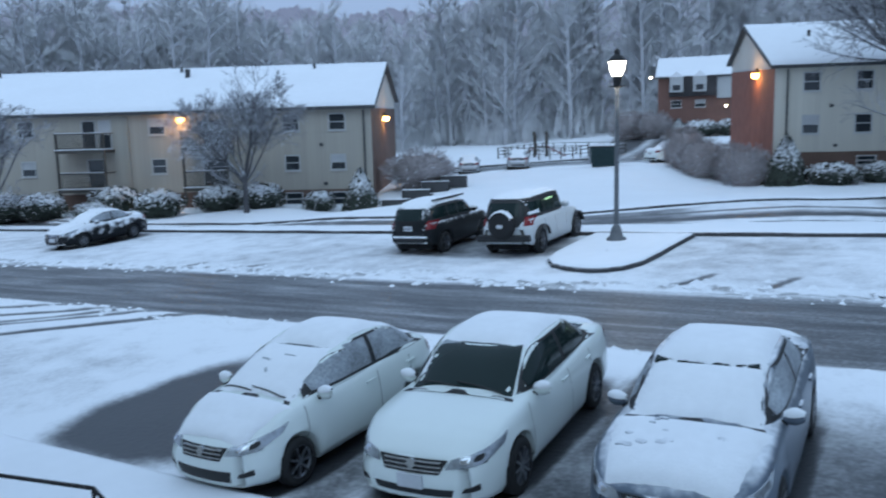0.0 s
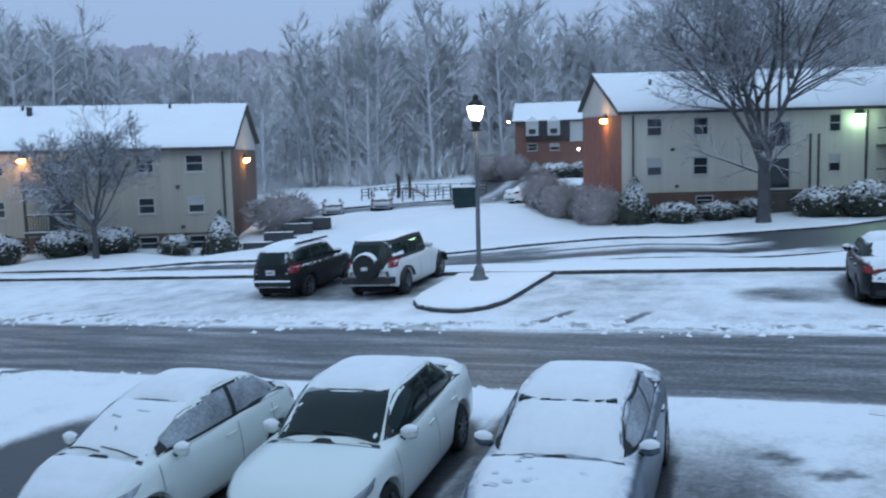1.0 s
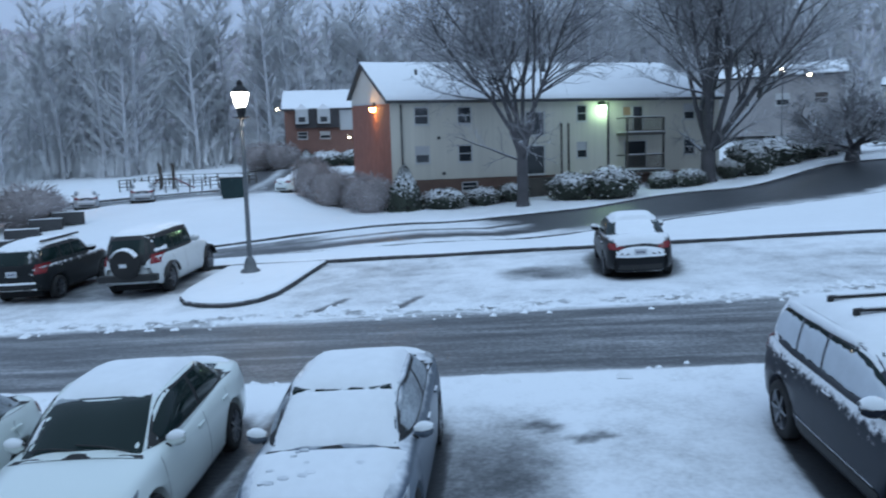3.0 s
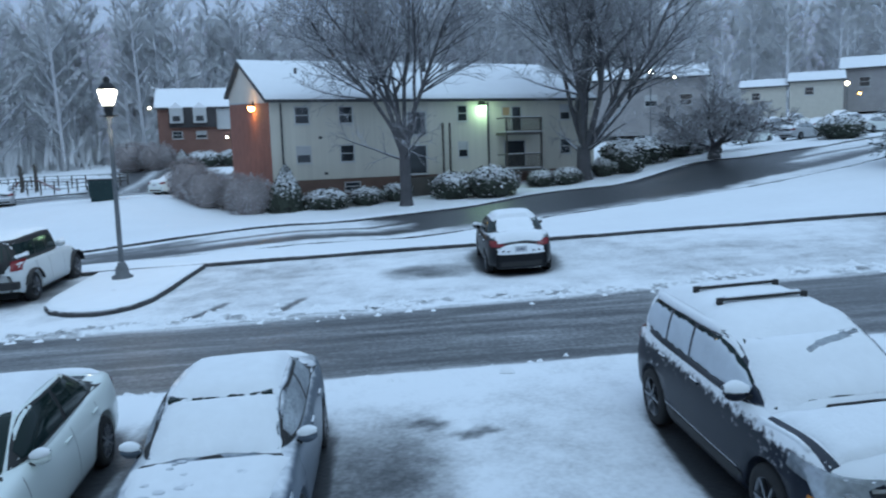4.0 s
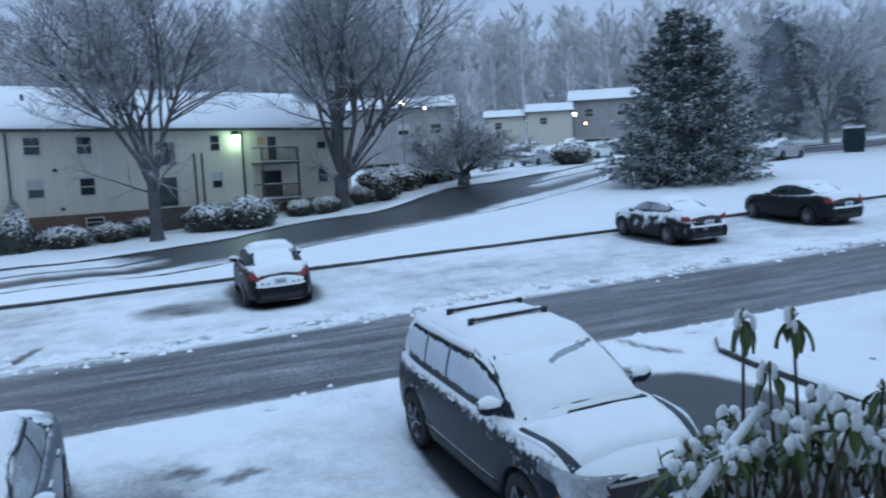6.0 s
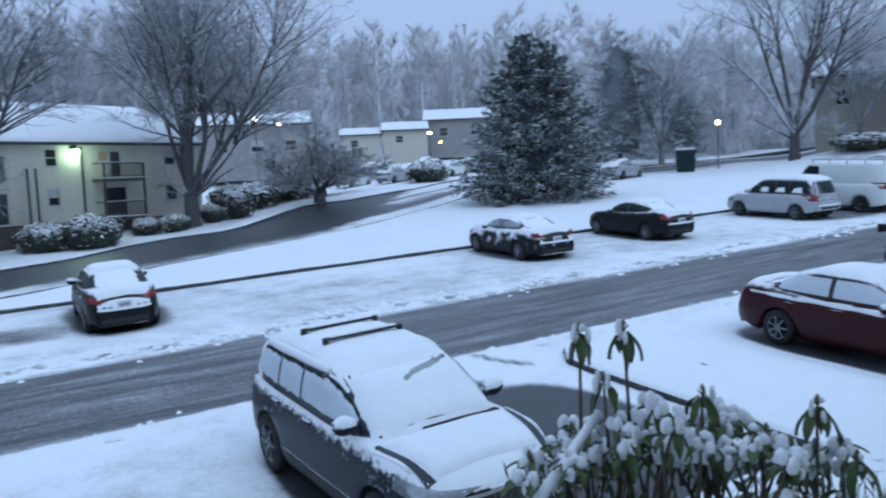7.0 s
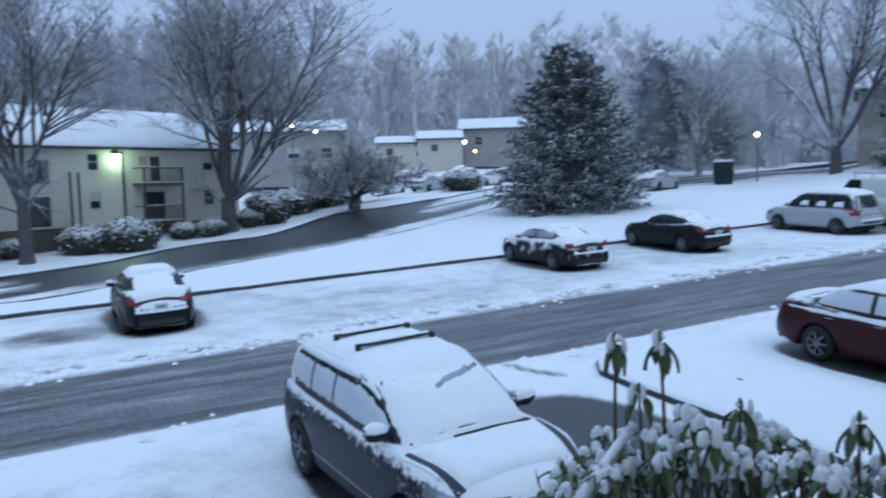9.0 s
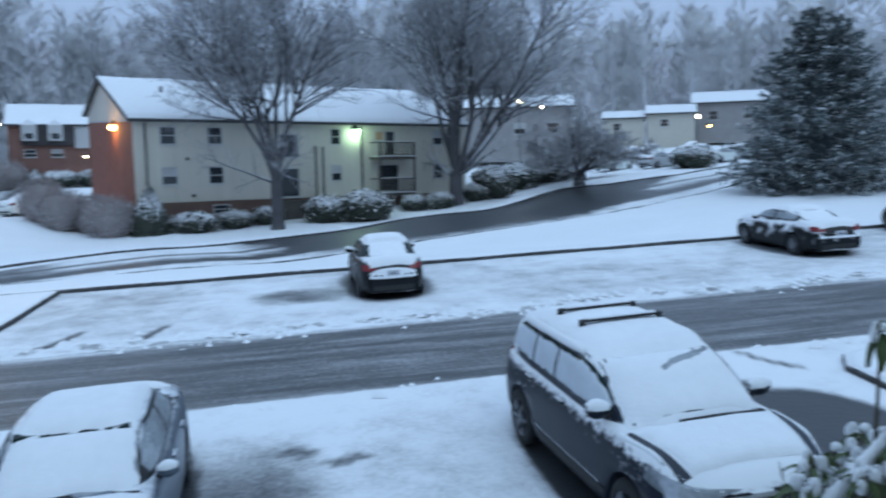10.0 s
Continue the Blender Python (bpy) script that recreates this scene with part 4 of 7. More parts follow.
class Car:
    """A vehicle built from its side profile; front towards +x, origin on the ground at its middle."""

    def __init__(self, name, label, category, m, spec, group=""):
        self.s = s = spec
        self.th = thing(name, label, category, m, group)
        L, W = s["L"], s["W"]
        x0, x1 = -L / 2, L / 2
        e = np.array([0, 0.012, 0.035, 0.07, 0.12, 0.18, 0.26])
        xs = np.concatenate([x0 + e, np.linspace(x0 + 0.36, x1 - 0.36, 58), (x1 - e)[::-1]])
        top = profile(s["top"], xs, 3)
        bot = profile(s["bottom"], xs, 1)
        wid = profile([(x0, 0.80), (x0 + 0.25, 0.92), (x0 + 0.8, 0.985), (0, 1.0), (x1 - 1.0, 0.99), (x1 - 0.45, 0.955), (x1 - 0.18, 0.89), (x1, 0.78)], xs, 2) * W / 2
        ra = s["wr"] + 0.07
        rows = []
        for i, x in enumerate(xs):
            d = min(x - x0, x1 - x)
            r = s.get("nose_r", 0.26)
            k = math.sqrt(max(0.0, 1 - (1 - min(d / r, 1)) ** 2))
            zm = s.get("nose_z", 0.50)
            zt = zm + 0.16 + (top[i] - zm - 0.16) * k ** 0.8
            zb = zm - 0.27 + (bot[i] - zm + 0.27) * k
            w = wid[i] * (0.93 + 0.07 * k)
            arch = zb
            for xw in (s["xf"], s["xf"] - s["wb"]):
                q = ra * ra - (x - xw) ** 2
                if q > 0:
                    arch = max(arch, s["wr"] + math.sqrt(q) * 0.97)
            h = zt - zb
            crown = s.get("crown", 0.05) * k
            belt = s.get("belt", 0.93)
            half = [(0.0, zb + 0.02), (0.80 * w, zb + 0.02), (0.93 * w, max(zb + 0.0, arch)), (0.985 * w, max(zb + 0.12 * h, arch)), (1.0 * w, max(zb + 0.38 * h, arch + 0.01)),
                    (0.995 * w, max(zb + 0.62 * h, arch + 0.02)), (0.965 * w, max(zb + 0.82 * h, arch + 0.03)), (belt * w, zt - 0.035 * k), (0.86 * w, zt + crown * 0.25), (0.60 * w, zt + crown * 0.75), (0.3 * w, zt + crown), (0.0, zt + crown * 1.05)]
            ring = [(x, -y, z) for y, z in half] + [(x, y, z) for y, z in reversed(half[1:-1])]
            rows.append(ring)
        body = Shape().grid(rows, close=True)
        h = len(rows[0]) // 2 + 1
        for ring, flip in ((rows[0], False), (rows[-1], True)):
            cap = [[(ring[i][0], ring[i][1] * (1 - k / 4), ring[i][2]) for k in range(9)] for i in range(h)]
            body.grid(cap if flip else cap[::-1])
        body.weld()
        body.v = [self.rounded(*p) for p in body.v]
        self.body = part("body", body, s["paint"], self.th, smooth=True)
        under = Shape().box(x0 + 0.35, x1 - 0.35, -W * 0.33, W * 0.33, 0.17, s["wr"] + 0.45)
        for xw in (s["xf"], s["xf"] - s["wb"]):
            under.box(xw - ra, xw + ra, -W * 0.40, W * 0.40, s["wr"], s["wr"] + ra * 0.9)
        part("underbody", under, UNDER, self.th)
        cabin = self.cabin() if "cab" in s else None
        verts, faces = list(body.v), list(body.f)
        if cabin:
            k = len(verts)
            verts += cabin.v
            faces += [tuple(k + i for i in f) for f in cabin.f]
            part("cabin", cabin, s.get("cab_paint", s["paint"]), self.th, smooth=True)
        self.tree = BVHTree.FromPolygons([Vector(v) for v in verts], faces)
        add_wheels(self.th, s)

    def rounded(self, x, y, z):
        """Draw the corners of nose and tail back, and lean the upper part away."""
        s = self.s
        x1, side = s["L"] / 2, abs(y) / (s["W"] / 2)
        kf, kr = float(smooth01((x - x1 + 0.8) / 0.8)), float(smooth01((-x - x1 + 0.7) / 0.7))
        lean, bow = s.get("lean", 0.34), s.get("bow", 0.24)
        x -= kf * (bow * side ** 2.6 + lean * max(0.0, z - 0.50) + 0.3 * max(0.0, 0.36 - z))
        x += kr * (0.5 * bow * side ** 2.6 + 0.5 * lean * max(0.0, z - 0.62) + 0.3 * max(0.0, 0.42 - z))
        return (x, y, z)

    def arch(self, name, xa, xb, low, top, mat, thick=0.005, u0=0.0, u1=1.0, lead=0.34, tail=0.30, inset=0.0, rise=0.03, n=(14, 6), label="", soft=False, rough=0.0):
        """A pane of the side glass: cut from one long arched opening, between two shares of its length."""
        for way in ("left", "right"):
            rows = []
            for j in range(n[1] + 1):
                row = []
                for i in range(n[0] + 1):
                    u = u0 + (u1 - u0) * i / n[0]
                    fa, fb = min(1.0, max(u, 0.0) / lead), min(1.0, max(1 - u, 0.0) / tail)
                    hump = math.sin(fa * math.pi / 2) ** 0.9 * math.sin(fb * math.pi / 2) ** 0.7
                    x = xa + (xb - xa) * u
                    z0 = low + rise * u + inset
                    z1 = max(low + rise * u + (top - low - rise * u) * hump - inset, z0 + 0.004)
                    v = j / n[1]
                    if rough and (j in (0, n[1]) or i in (0, n[0])):
                        v += (0.5 - v) * rough * (0.5 + noise.noise(Vector((x * 9, v * 7, xa))))
                    hit, nor = self.cast(way, x, z0 + (z1 - z0) * v)
                    t = thick if not soft else thick * (0.3, 0.8, 1.0)[min(i, n[0] - i, j, n[1] - j, 2)]
                    row.append(None if hit is None else hit + nor * t)
                rows.append(row)
            part(name, Shape().grid(rows), mat, self.th, label, True)

    def cabin(self):
        """Greenhouse: a lofted shell from the belt to the roof."""
        s = self.s
        b0, b1, t0, t1 = s["cab"]  # x of windscreen foot, rear glass foot, roof front, roof rear
        wb, wt = s["W"] / 2 * s.get("cab_w", 0.90), s["W"] / 2 * s.get("roof_w", 0.66)
        zb = s["belt_z"]

        def ring(k):
            kk = k ** s.get("curve", 0.85)
            xf, xr = b0 + (t0 - b0) * k, b1 + (t1 - b1) * kk
            w = wb + (wt - wb) * (0.35 * k + 0.65 * k * k)
            z = zb + (s["H"] - zb) * k ** 0.93
            pts = []
            N = 44
            fall = s.get("dome", 0.075) * max(0.0, (k - 0.55) / 0.45) ** 1.5
            for i in range(N):
                a = 2 * math.pi * (i + 0.5) / N
                c, sn = math.cos(a), math.sin(a)
                p = 0.34
                ux, uy = math.copysign(abs(c) ** p, c), math.copysign(abs(sn) ** (p * 1.25), sn)
                xm, xh = (xf + xr) / 2, (xf - xr) / 2
                bow = 0.10 * (1 - uy * uy) * (1 if c > 0 else 0.7) * (1 - 0.5 * k)
                pts.append((xm + ux * xh + math.copysign(bow, c) * (abs(ux) ** 8), uy * w * (1 - 0.06 * max(0.0, -ux)), z - fall * ux * ux))
            return pts
        rows = [[(x, y, z - 0.25) for x, y, z in ring(0.0)]] + [ring(k) for k in (0.0, 0.15, 0.3, 0.45, 0.6, 0.75, 0.88, 0.95)]
        top = ring(1.0)
        cx = sum(p[0] for p in top) / len(top)
        for k, dz in ((0.97, -0.012), (0.9, 0.006), (0.7, 0.024), (0.4, 0.036), (0.1, 0.04)):
            rows.append([(cx + (x - cx) * k, y * k, s["H"] + dz - 0.03 - (s["H"] - z) * k * k) for x, y, z in top])
        c = Shape().grid(rows, close=True)
        n = len(top)
        c.f.append(tuple(len(c.v) - n + i for i in range(n)))
        return c

    def cast(self, way, a, b):
        """A point of the surface, seen from the front, rear, side or top at two coordinates."""
        far = 6.0
        o, d = {"front": ((far, a, b), (-1, 0, 0)), "rear": ((-far, a, b), (1, 0, 0)), "left": ((a, far, b), (0, -1, 0)), "right": ((a, -far, b), (0, 1, 0)), "top": ((a, b, far), (0, 0, -1))}[way]
        hit, normal, _, _ = self.tree.ray_cast(Vector(o), Vector(d))
        if hit is None:
            return None, None
        if normal.dot(Vector(d)) > 0:
            normal = -normal
        return hit, normal

    def patch(self, name, way, quad, mat, thick=0.006, n=(8, 6), parent=None, label="", round_=0.0, rough=0.0, soft=False, z_min=None):
        """A piece that lies on the surface: quad of four coordinates, with a skirt down to the surface."""
        (ax, ay), (bx, by), (cx, cy), (dx, dy) = quad
        rows, skirt = [], []
        nu, nv = n
        seed = sum(ord(ch) for ch in name) + quad[0][0] * 7
        for j in range(nv + 1):
            v = j / nv
            row = []
            for i in range(nu + 1):
                u = i / nu
                uu, vv = u, v
                if round_:
                    sx, sy = 2 * u - 1, 2 * v - 1
                    f = 1 - round_ * (sx * sx * sy * sy)
                    uu, vv = 0.5 + 0.5 * sx * f, 0.5 + 0.5 * sy * f
                if rough and (i in (0, nu) or j in (0, nv)):
                    q = noise.noise(Vector((u * 9 + seed, v * 9, seed)))
                    uu, vv = uu + (0.5 - uu) * rough * (0.5 + q), vv + (0.5 - vv) * rough * (0.5 + q)
                p = (ax * (1 - uu) * (1 - vv) + bx * uu * (1 - vv) + cx * uu * vv + dx * (1 - uu) * vv, ay * (1 - uu) * (1 - vv) + by * uu * (1 - vv) + cy * uu * vv + dy * (1 - uu) * vv)
                hit, nor = self.cast(way, *p)
                if hit is None or (z_min and hit.z < z_min):
                    row.append(None)
                    continue
                edge = min(i, nu - i, j, nv - j)
                t = thick
                if soft:
                    t = thick * (0.05, 0.72, 0.95, 1.0)[min(edge, 3)] + 0.006 * noise.noise(hit * 4.0)
                row.append(hit + nor * t)
            rows.append(row)
        sh = Shape().grid(rows)
        if not soft and thick > 0.003:
            rim = [rows[0][i] for i in range(nu + 1)] + [rows[j][nu] for j in range(1, nv + 1)] + [rows[nv][i] for i in range(nu - 1, -1, -1)] + [rows[j][0] for j in range(nv - 1, 0, -1)]
            if all(p is not None for p in rim):
                inward = {"front": (-1, 0, 0), "rear": (1, 0, 0), "left": (0, -1, 0), "right": (0, 1, 0), "top": (0, 0, -1)}[way]
                low = [p + Vector(inward) * (thick + 0.01) for p in rim]
                sh.grid([rim + rim[:1], low + low[:1]])
        return part(name, sh, mat, parent or self.th, label, soft or way == "top" or max(n) > 4)

    def both(self, name, quad, mat, **kw):
        return [self.patch(name, w, quad, mat, **kw) for w in ("left", "right")]

    def mirror_front(self, name, quad, mat, way="front", **kw):
        self.patch(name, way, quad, mat, **kw)
        self.patch(name, way, [(-y, z) for y, z in quad], mat, **kw)

    def mirrors(self, x, z, snow=True, mat=None, size=1.0):
        for side in (-1, 1):
            hit, _ = self.cast("left" if side > 0 else "right", x, z)
            y = abs(hit.y) if hit else self.s["W"] / 2
            sh = Shape()
            rows = []
            for k in np.linspace(0, 1, 7):
                r = math.sin(math.pi * min(max(k, 0.04), 0.96)) ** 0.45
                rows.append([(x + 0.055 * size * math.cos(t) * r * (1.3 if math.cos(t) > 0 else 0.6), side * (y + 0.03 + 0.21 * size * k), z + 0.02 * k + 0.075 * size * math.sin(t) * r * (0.8 + 0.2 * k)) for t in np.linspace(0, 2 * math.pi, 13)[:-1]])
            sh.grid(rows, close=True)
            sh.f += [tuple(range(12)), tuple(len(sh.v) - 1 - i for i in range(12))]
            mo = part("mirror", sh, mat or self.s["paint"], self.th, "wing mirror", True)
            part("mirror_foot", Shape().bar((x + 0.03, side * (y - 0.04), z - 0.05), (x + 0.01, side * (y + 0.07), z - 0.03), 0.05), BLACK_PLASTIC, mo)
            if snow:
                sn = Shape()
                rows = []
                for k in np.linspace(0, 1, 6):
                    r = math.sin(math.pi * min(max(k, 0.05), 0.95)) ** 0.45
                    rows.append([(x + 0.005 + 0.075 * size * math.cos(t) * r, side * (y + 0.03 + 0.21 * size * k), z + 0.045 + 0.02 * k + 0.075 * size * r * max(math.sin(t), -0.15)) for t in np.linspace(-0.25, math.pi + 0.25, 8)])
                part("snow_cap", sn.grid(rows), CAR_SNOW, mo, "", True)

    def handles(self, xs, z):
        for side in (-1, 1):
            for x in xs:
                hit, _ = self.cast("left" if side > 0 else "right", x, z)
                if hit:
                    y = abs(hit.y)
                    part("door_handle", Shape().box(x - 0.10, x + 0.10, side * y - 0.025, side * y + 0.025, z - 0.016, z + 0.016), self.s["paint"], self.th)

    def seams(self, xs, z0, z1):
        for x in xs:
            self.both("door_seam", [(x - 0.005, z0), (x + 0.005, z0), (x + 0.005, z1), (x - 0.005, z1)], BLACK_PLASTIC, thick=0.0025, n=(1, 6))

    def plate(self, way, y, z, bars=True):
        hit, _ = self.cast(way, y, z)
        if hit:
            d = 1 if way == "front" else -1
            p = part("number_plate", Shape().box(hit.x - 0.004, hit.x + 0.03, y - 0.155, y + 0.155, z - 0.078, z + 0.078) if d > 0 else Shape().box(hit.x - 0.03, hit.x + 0.004, y - 0.155, y + 0.155, z - 0.078, z + 0.078), PLATE, self.th)
            xx = hit.x + d * 0.033
            for k in range(5 if bars else 0):
                yy = y - 0.10 + k * 0.045
                part("bar", Shape().box(xx - 0.003, xx + 0.003, yy, yy + 0.026, z - 0.035, z + 0.03), PLATE_BAR, p)

    def wipers(self, x, z_hint=0.0):
        for y0, y1 in ((0.55, -0.05), (-0.02, -0.55)):
            a, n0 = self.cast("top", x, y0)
            b, n1 = self.cast("top", x - 0.06, y1)
            if a and b:
                pts = [self.cast("top", x - 0.06 * k, y0 + (y1 - y0) * k) for k in np.linspace(0, 1, 7)]
                pts = [p + q * 0.03 for p, q in pts if p]
                part("wiper", Shape().path(pts, 0.010, 5), BLACK_PLASTIC, self.th)


def sedan_spec(paint, L=4.86, W=1.85, H=1.46, wb=2.776, wr=0.335, fo=0.96, rim=RIM, spokes=10, hood=0.0, tail=0.0):
    x1, x0 = L / 2, -L / 2
    return dict(L=L, W=W, H=H, wb=wb, wr=wr, xf=x1 - fo, paint=paint, rim=rim, spokes=spokes, belt_z=0.97, cab_w=0.90, roof_w=0.69,
                cab=(x1 - 1.24 - hood, x0 + 0.52 + tail, x1 - 2.06 - hood, x0 + 1.46 + tail), curve=0.72,
                top=[(x0, 0.95), (x0 + 0.12, 1.03), (x0 + 0.6, 1.07), (x0 + 1.2, 1.02), (0, 0.97), (x1 - 1.35 - hood, 0.98), (x1 - 0.9, 0.945), (x1 - 0.40, 0.875), (x1 - 0.15, 0.81), (x1, 0.76)],
                bottom=[(x0, 0.34), (x0 + 0.4, 0.24), (x0 + 0.8, 0.19), (x1 - 0.7, 0.19), (x1 - 0.2, 0.20), (x1, 0.24)])


def dress_sedan(c, snow_hood=True, snow_screen=True, snow_side=False, clear=False, doors=4, detail=True, rear_detail=True, roof=0.07, thin=1.0, wipe=True):
    """Glass, lamps, snow and trim of a saloon car."""
    s = c.s
    x1, x0 = s["L"] / 2, -s["L"] / 2
    b0, b1, t0, t1 = s["cab"]
    H, zb, w = s["H"], s["belt_z"], s["W"] / 2
    glass = CAR_GLASS
    # windscreen and rear window, seen from above
    c.patch("windscreen", "top", [(b0 - 0.06, -w * 0.74), (b0 - 0.06, w * 0.74), (t0 - 0.02, w * 0.60), (t0 - 0.02, -w * 0.60)], glass, 0.005, (10, 8), round_=0.03)
    c.patch("rear_window", "top", [(b1 + 0.10, -w * 0.66), (b1 + 0.10, w * 0.66), (t1 + 0.08, w * 0.55), (t1 + 0.08, -w * 0.55)], glass, 0.005, (8, 6), round_=0.04)
    mid = (t0 + t1) / 2 + 0.02
    zt = H - 0.10
    zlow = zb + 0.055
    sg = s.get("side_glass", FROST_GLASS if snow_side else glass)
    xa, xb = b0 - 0.20, b1 + (0.34 if doors == 4 else 0.42)
    um = (xa - mid) / (xa - xb)
    c.arch("window_surround", xa + 0.03, xb - 0.04, zlow - 0.025, zt + 0.03, BLACK_PLASTIC, 0.003, n=(24, 6))
    c.arch("side_window", xa, xb, zlow, zt + 0.01, sg, 0.008, 0.06, um - 0.018, inset=0.012)
    c.arch("side_window", xa, xb, zlow, zt + 0.01, sg, 0.008, um + 0.018, 0.94, inset=0.012)
    # lamps
    c.both("headlight", [(x1 - 0.62, 0.755), (x1 - 0.30, 0.64), (x1 - 0.28, 0.745), (x1 - 0.74, 0.845)], HEADLIGHT, thick=0.012, n=(8, 4))
    c.mirror_front("headlight", [(w * 0.44, 0.605), (w * 0.84, 0.635), (w * 0.86, 0.76), (w * 0.50, 0.70)], HEADLIGHT, thick=0.012, n=(8, 4))
    c.mirror_front("lamp_reflector", [(w * 0.60, 0.655), (w * 0.70, 0.66), (w * 0.71, 0.72), (w * 0.61, 0.71)], CHROME, thick=0.016, n=(3, 3), round_=0.25)
    c.mirror_front("lamp_bezel", [(w * 0.73, 0.665), (w * 0.81, 0.67), (w * 0.815, 0.735), (w * 0.74, 0.725)], BLACK_PLASTIC, thick=0.015, n=(3, 3), round_=0.2)
    c.both("tail_light", [(x0 + 0.30, 0.84), (x0 + 0.08, 0.80), (x0 + 0.08, 0.94), (x0 + 0.34, 0.95)], TAILLIGHT, thick=0.012, n=(5, 3))
    c.mirror_front("tail_light", [(w * 0.50, 0.80), (w * 0.84, 0.80), (w * 0.84, 0.95), (w * 0.50, 0.95)], TAILLIGHT, way="rear", thick=0.012, n=(5, 3))
    c.patch("grille", "front", [(-w * 0.36, 0.545), (w * 0.36, 0.545), (w * 0.46, 0.69), (-w * 0.46, 0.69)], BLACK_PLASTIC, 0.006, (12, 3))
    for z in (0.575, 0.62, 0.665):
        c.patch("grille_bar", "front", [(-w * 0.37, z - 0.008), (w * 0.37, z - 0.008), (w * 0.39, z + 0.008), (-w * 0.39, z + 0.008)], CHROME, 0.016, (10, 1))
    c.patch("badge", "front", [(-0.05, 0.585), (0.05, 0.585), (0.055, 0.68), (-0.055, 0.68)], CHROME, 0.024, (6, 6), round_=0.3)
    lo_, hi_ = s.get("intake", (0.30, 0.39))
    c.patch("bumper_intake", "front", [(-w * 0.50, lo_), (w * 0.50, lo_), (w * 0.54, hi_), (-w * 0.54, hi_)], BLACK_PLASTIC, 0.006, (10, 3))
    c.mirror_front("fog_light", [(w * 0.62, 0.36), (w * 0.80, 0.37), (w * 0.80, 0.44), (w * 0.66, 0.41)], BLACK_PLASTIC, thick=0.008, n=(4, 2))
    if s.get("front_plate", True):
        c.plate("front", 0.0, 0.46, bars=False)
    c.plate("rear", 0.0, 0.74)
    c.patch("rear_bumper_shade", "rear", [(-w * 0.6, 0.30), (w * 0.6, 0.30), (w * 0.6, 0.42), (-w * 0.6, 0.42)], BLACK_PLASTIC, 0.006, (6, 2))
    c.mirrors(b0 - 0.42, 0.99)
    if detail:
        xd = [b0 - 0.12, mid, b1 + 0.75] if doors == 4 else [b0 - 0.12, mid - 0.28]
        c.seams(xd, 0.30, zb - 0.03)
        c.handles([mid + 0.18, mid - 0.78] if doors == 4 else [mid - 0.05], 0.84)
        c.patch("bonnet_seam", "top", [(b0 + 0.04, -w * 0.72), (b0 + 0.055, -w * 0.72), (b0 + 0.055, w * 0.72), (b0 + 0.04, w * 0.72)], BLACK_PLASTIC, 0.003, (1, 10))
        if wipe:
            c.wipers(b0 - 0.05)
        c.patch("aerial", "top", [(t1 + 0.22, -0.03), (t1 + 0.34, -0.012), (t1 + 0.34, 0.012), (t1 + 0.22, 0.03)], s["paint"], 0.06, (3, 2))
    c.patch("cowl", "top", [(b0 + 0.045, -w * 0.80), (b0 + 0.045, w * 0.80), (b0 - 0.03, w * 0.76), (b0 - 0.03, -w * 0.76)], BLACK_PLASTIC, 0.006, (2, 14))
    c.patch("boot_panel", "rear", [(-w * 0.50, 0.76), (w * 0.50, 0.76), (w * 0.50, 0.95), (-w * 0.50, 0.95)], s["paint"] if s["paint"] is PAINT_WHITE else BLACK_PLASTIC, 0.007, (6, 3))
    c.patch("snow_ledge", "rear", [(-w * 0.80, 0.60), (w * 0.80, 0.60), (w * 0.80, 0.68), (-w * 0.80, 0.68)], CAR_SNOW, 0.012, (14, 4), rough=0.3, soft=True)
    # snow
    c.patch("snow_roof", "top", [(t0 + 0.06, -w * 0.68), (t0 + 0.06, w * 0.68), (t1 - 0.10, w * 0.65), (t1 - 0.10, -w * 0.65)], CAR_SNOW, roof, (14, 14), rough=0.04, soft=True, label="soft snow on the roof")
    c.patch("snow_boot", "top", [(b1 + 0.02, -w * 0.78), (b1 + 0.02, w * 0.78), (x0 + 0.10, w * 0.70), (x0 + 0.10, -w * 0.70)], CAR_SNOW, 0.05, (10, 8), rough=0.06, soft=True)
    if snow_hood:
        c.patch("snow_bonnet", "top", [(x1 - 0.15, -w * 0.66), (x1 - 0.15, w * 0.66), (b0 + 0.03, w * 0.89), (b0 + 0.03, -w * 0.89)], CAR_SNOW, 0.045 * thin, (18, 16), rough=0.05, soft=True, label="snow on the bonnet")
    if snow_screen:
        c.patch("snow_windscreen", "top", [(b0 - 0.02, -w * 0.78), (b0 - 0.02, w * 0.78), (t0 + 0.04, w * 0.66), (t0 + 0.04, -w * 0.66)], CAR_SNOW, 0.03, (16, 14), rough=0.05, soft=True, label="snow on the windscreen")
    if not clear:
        c.patch("snow_rear_window", "top", [(b1 + 0.12, -w * 0.64), (b1 + 0.12, w * 0.64), (t1 + 0.0, w * 0.55), (t1 + 0.0, -w * 0.55)], CAR_SNOW, 0.035, (10, 8), rough=0.06, soft=True)
    return c


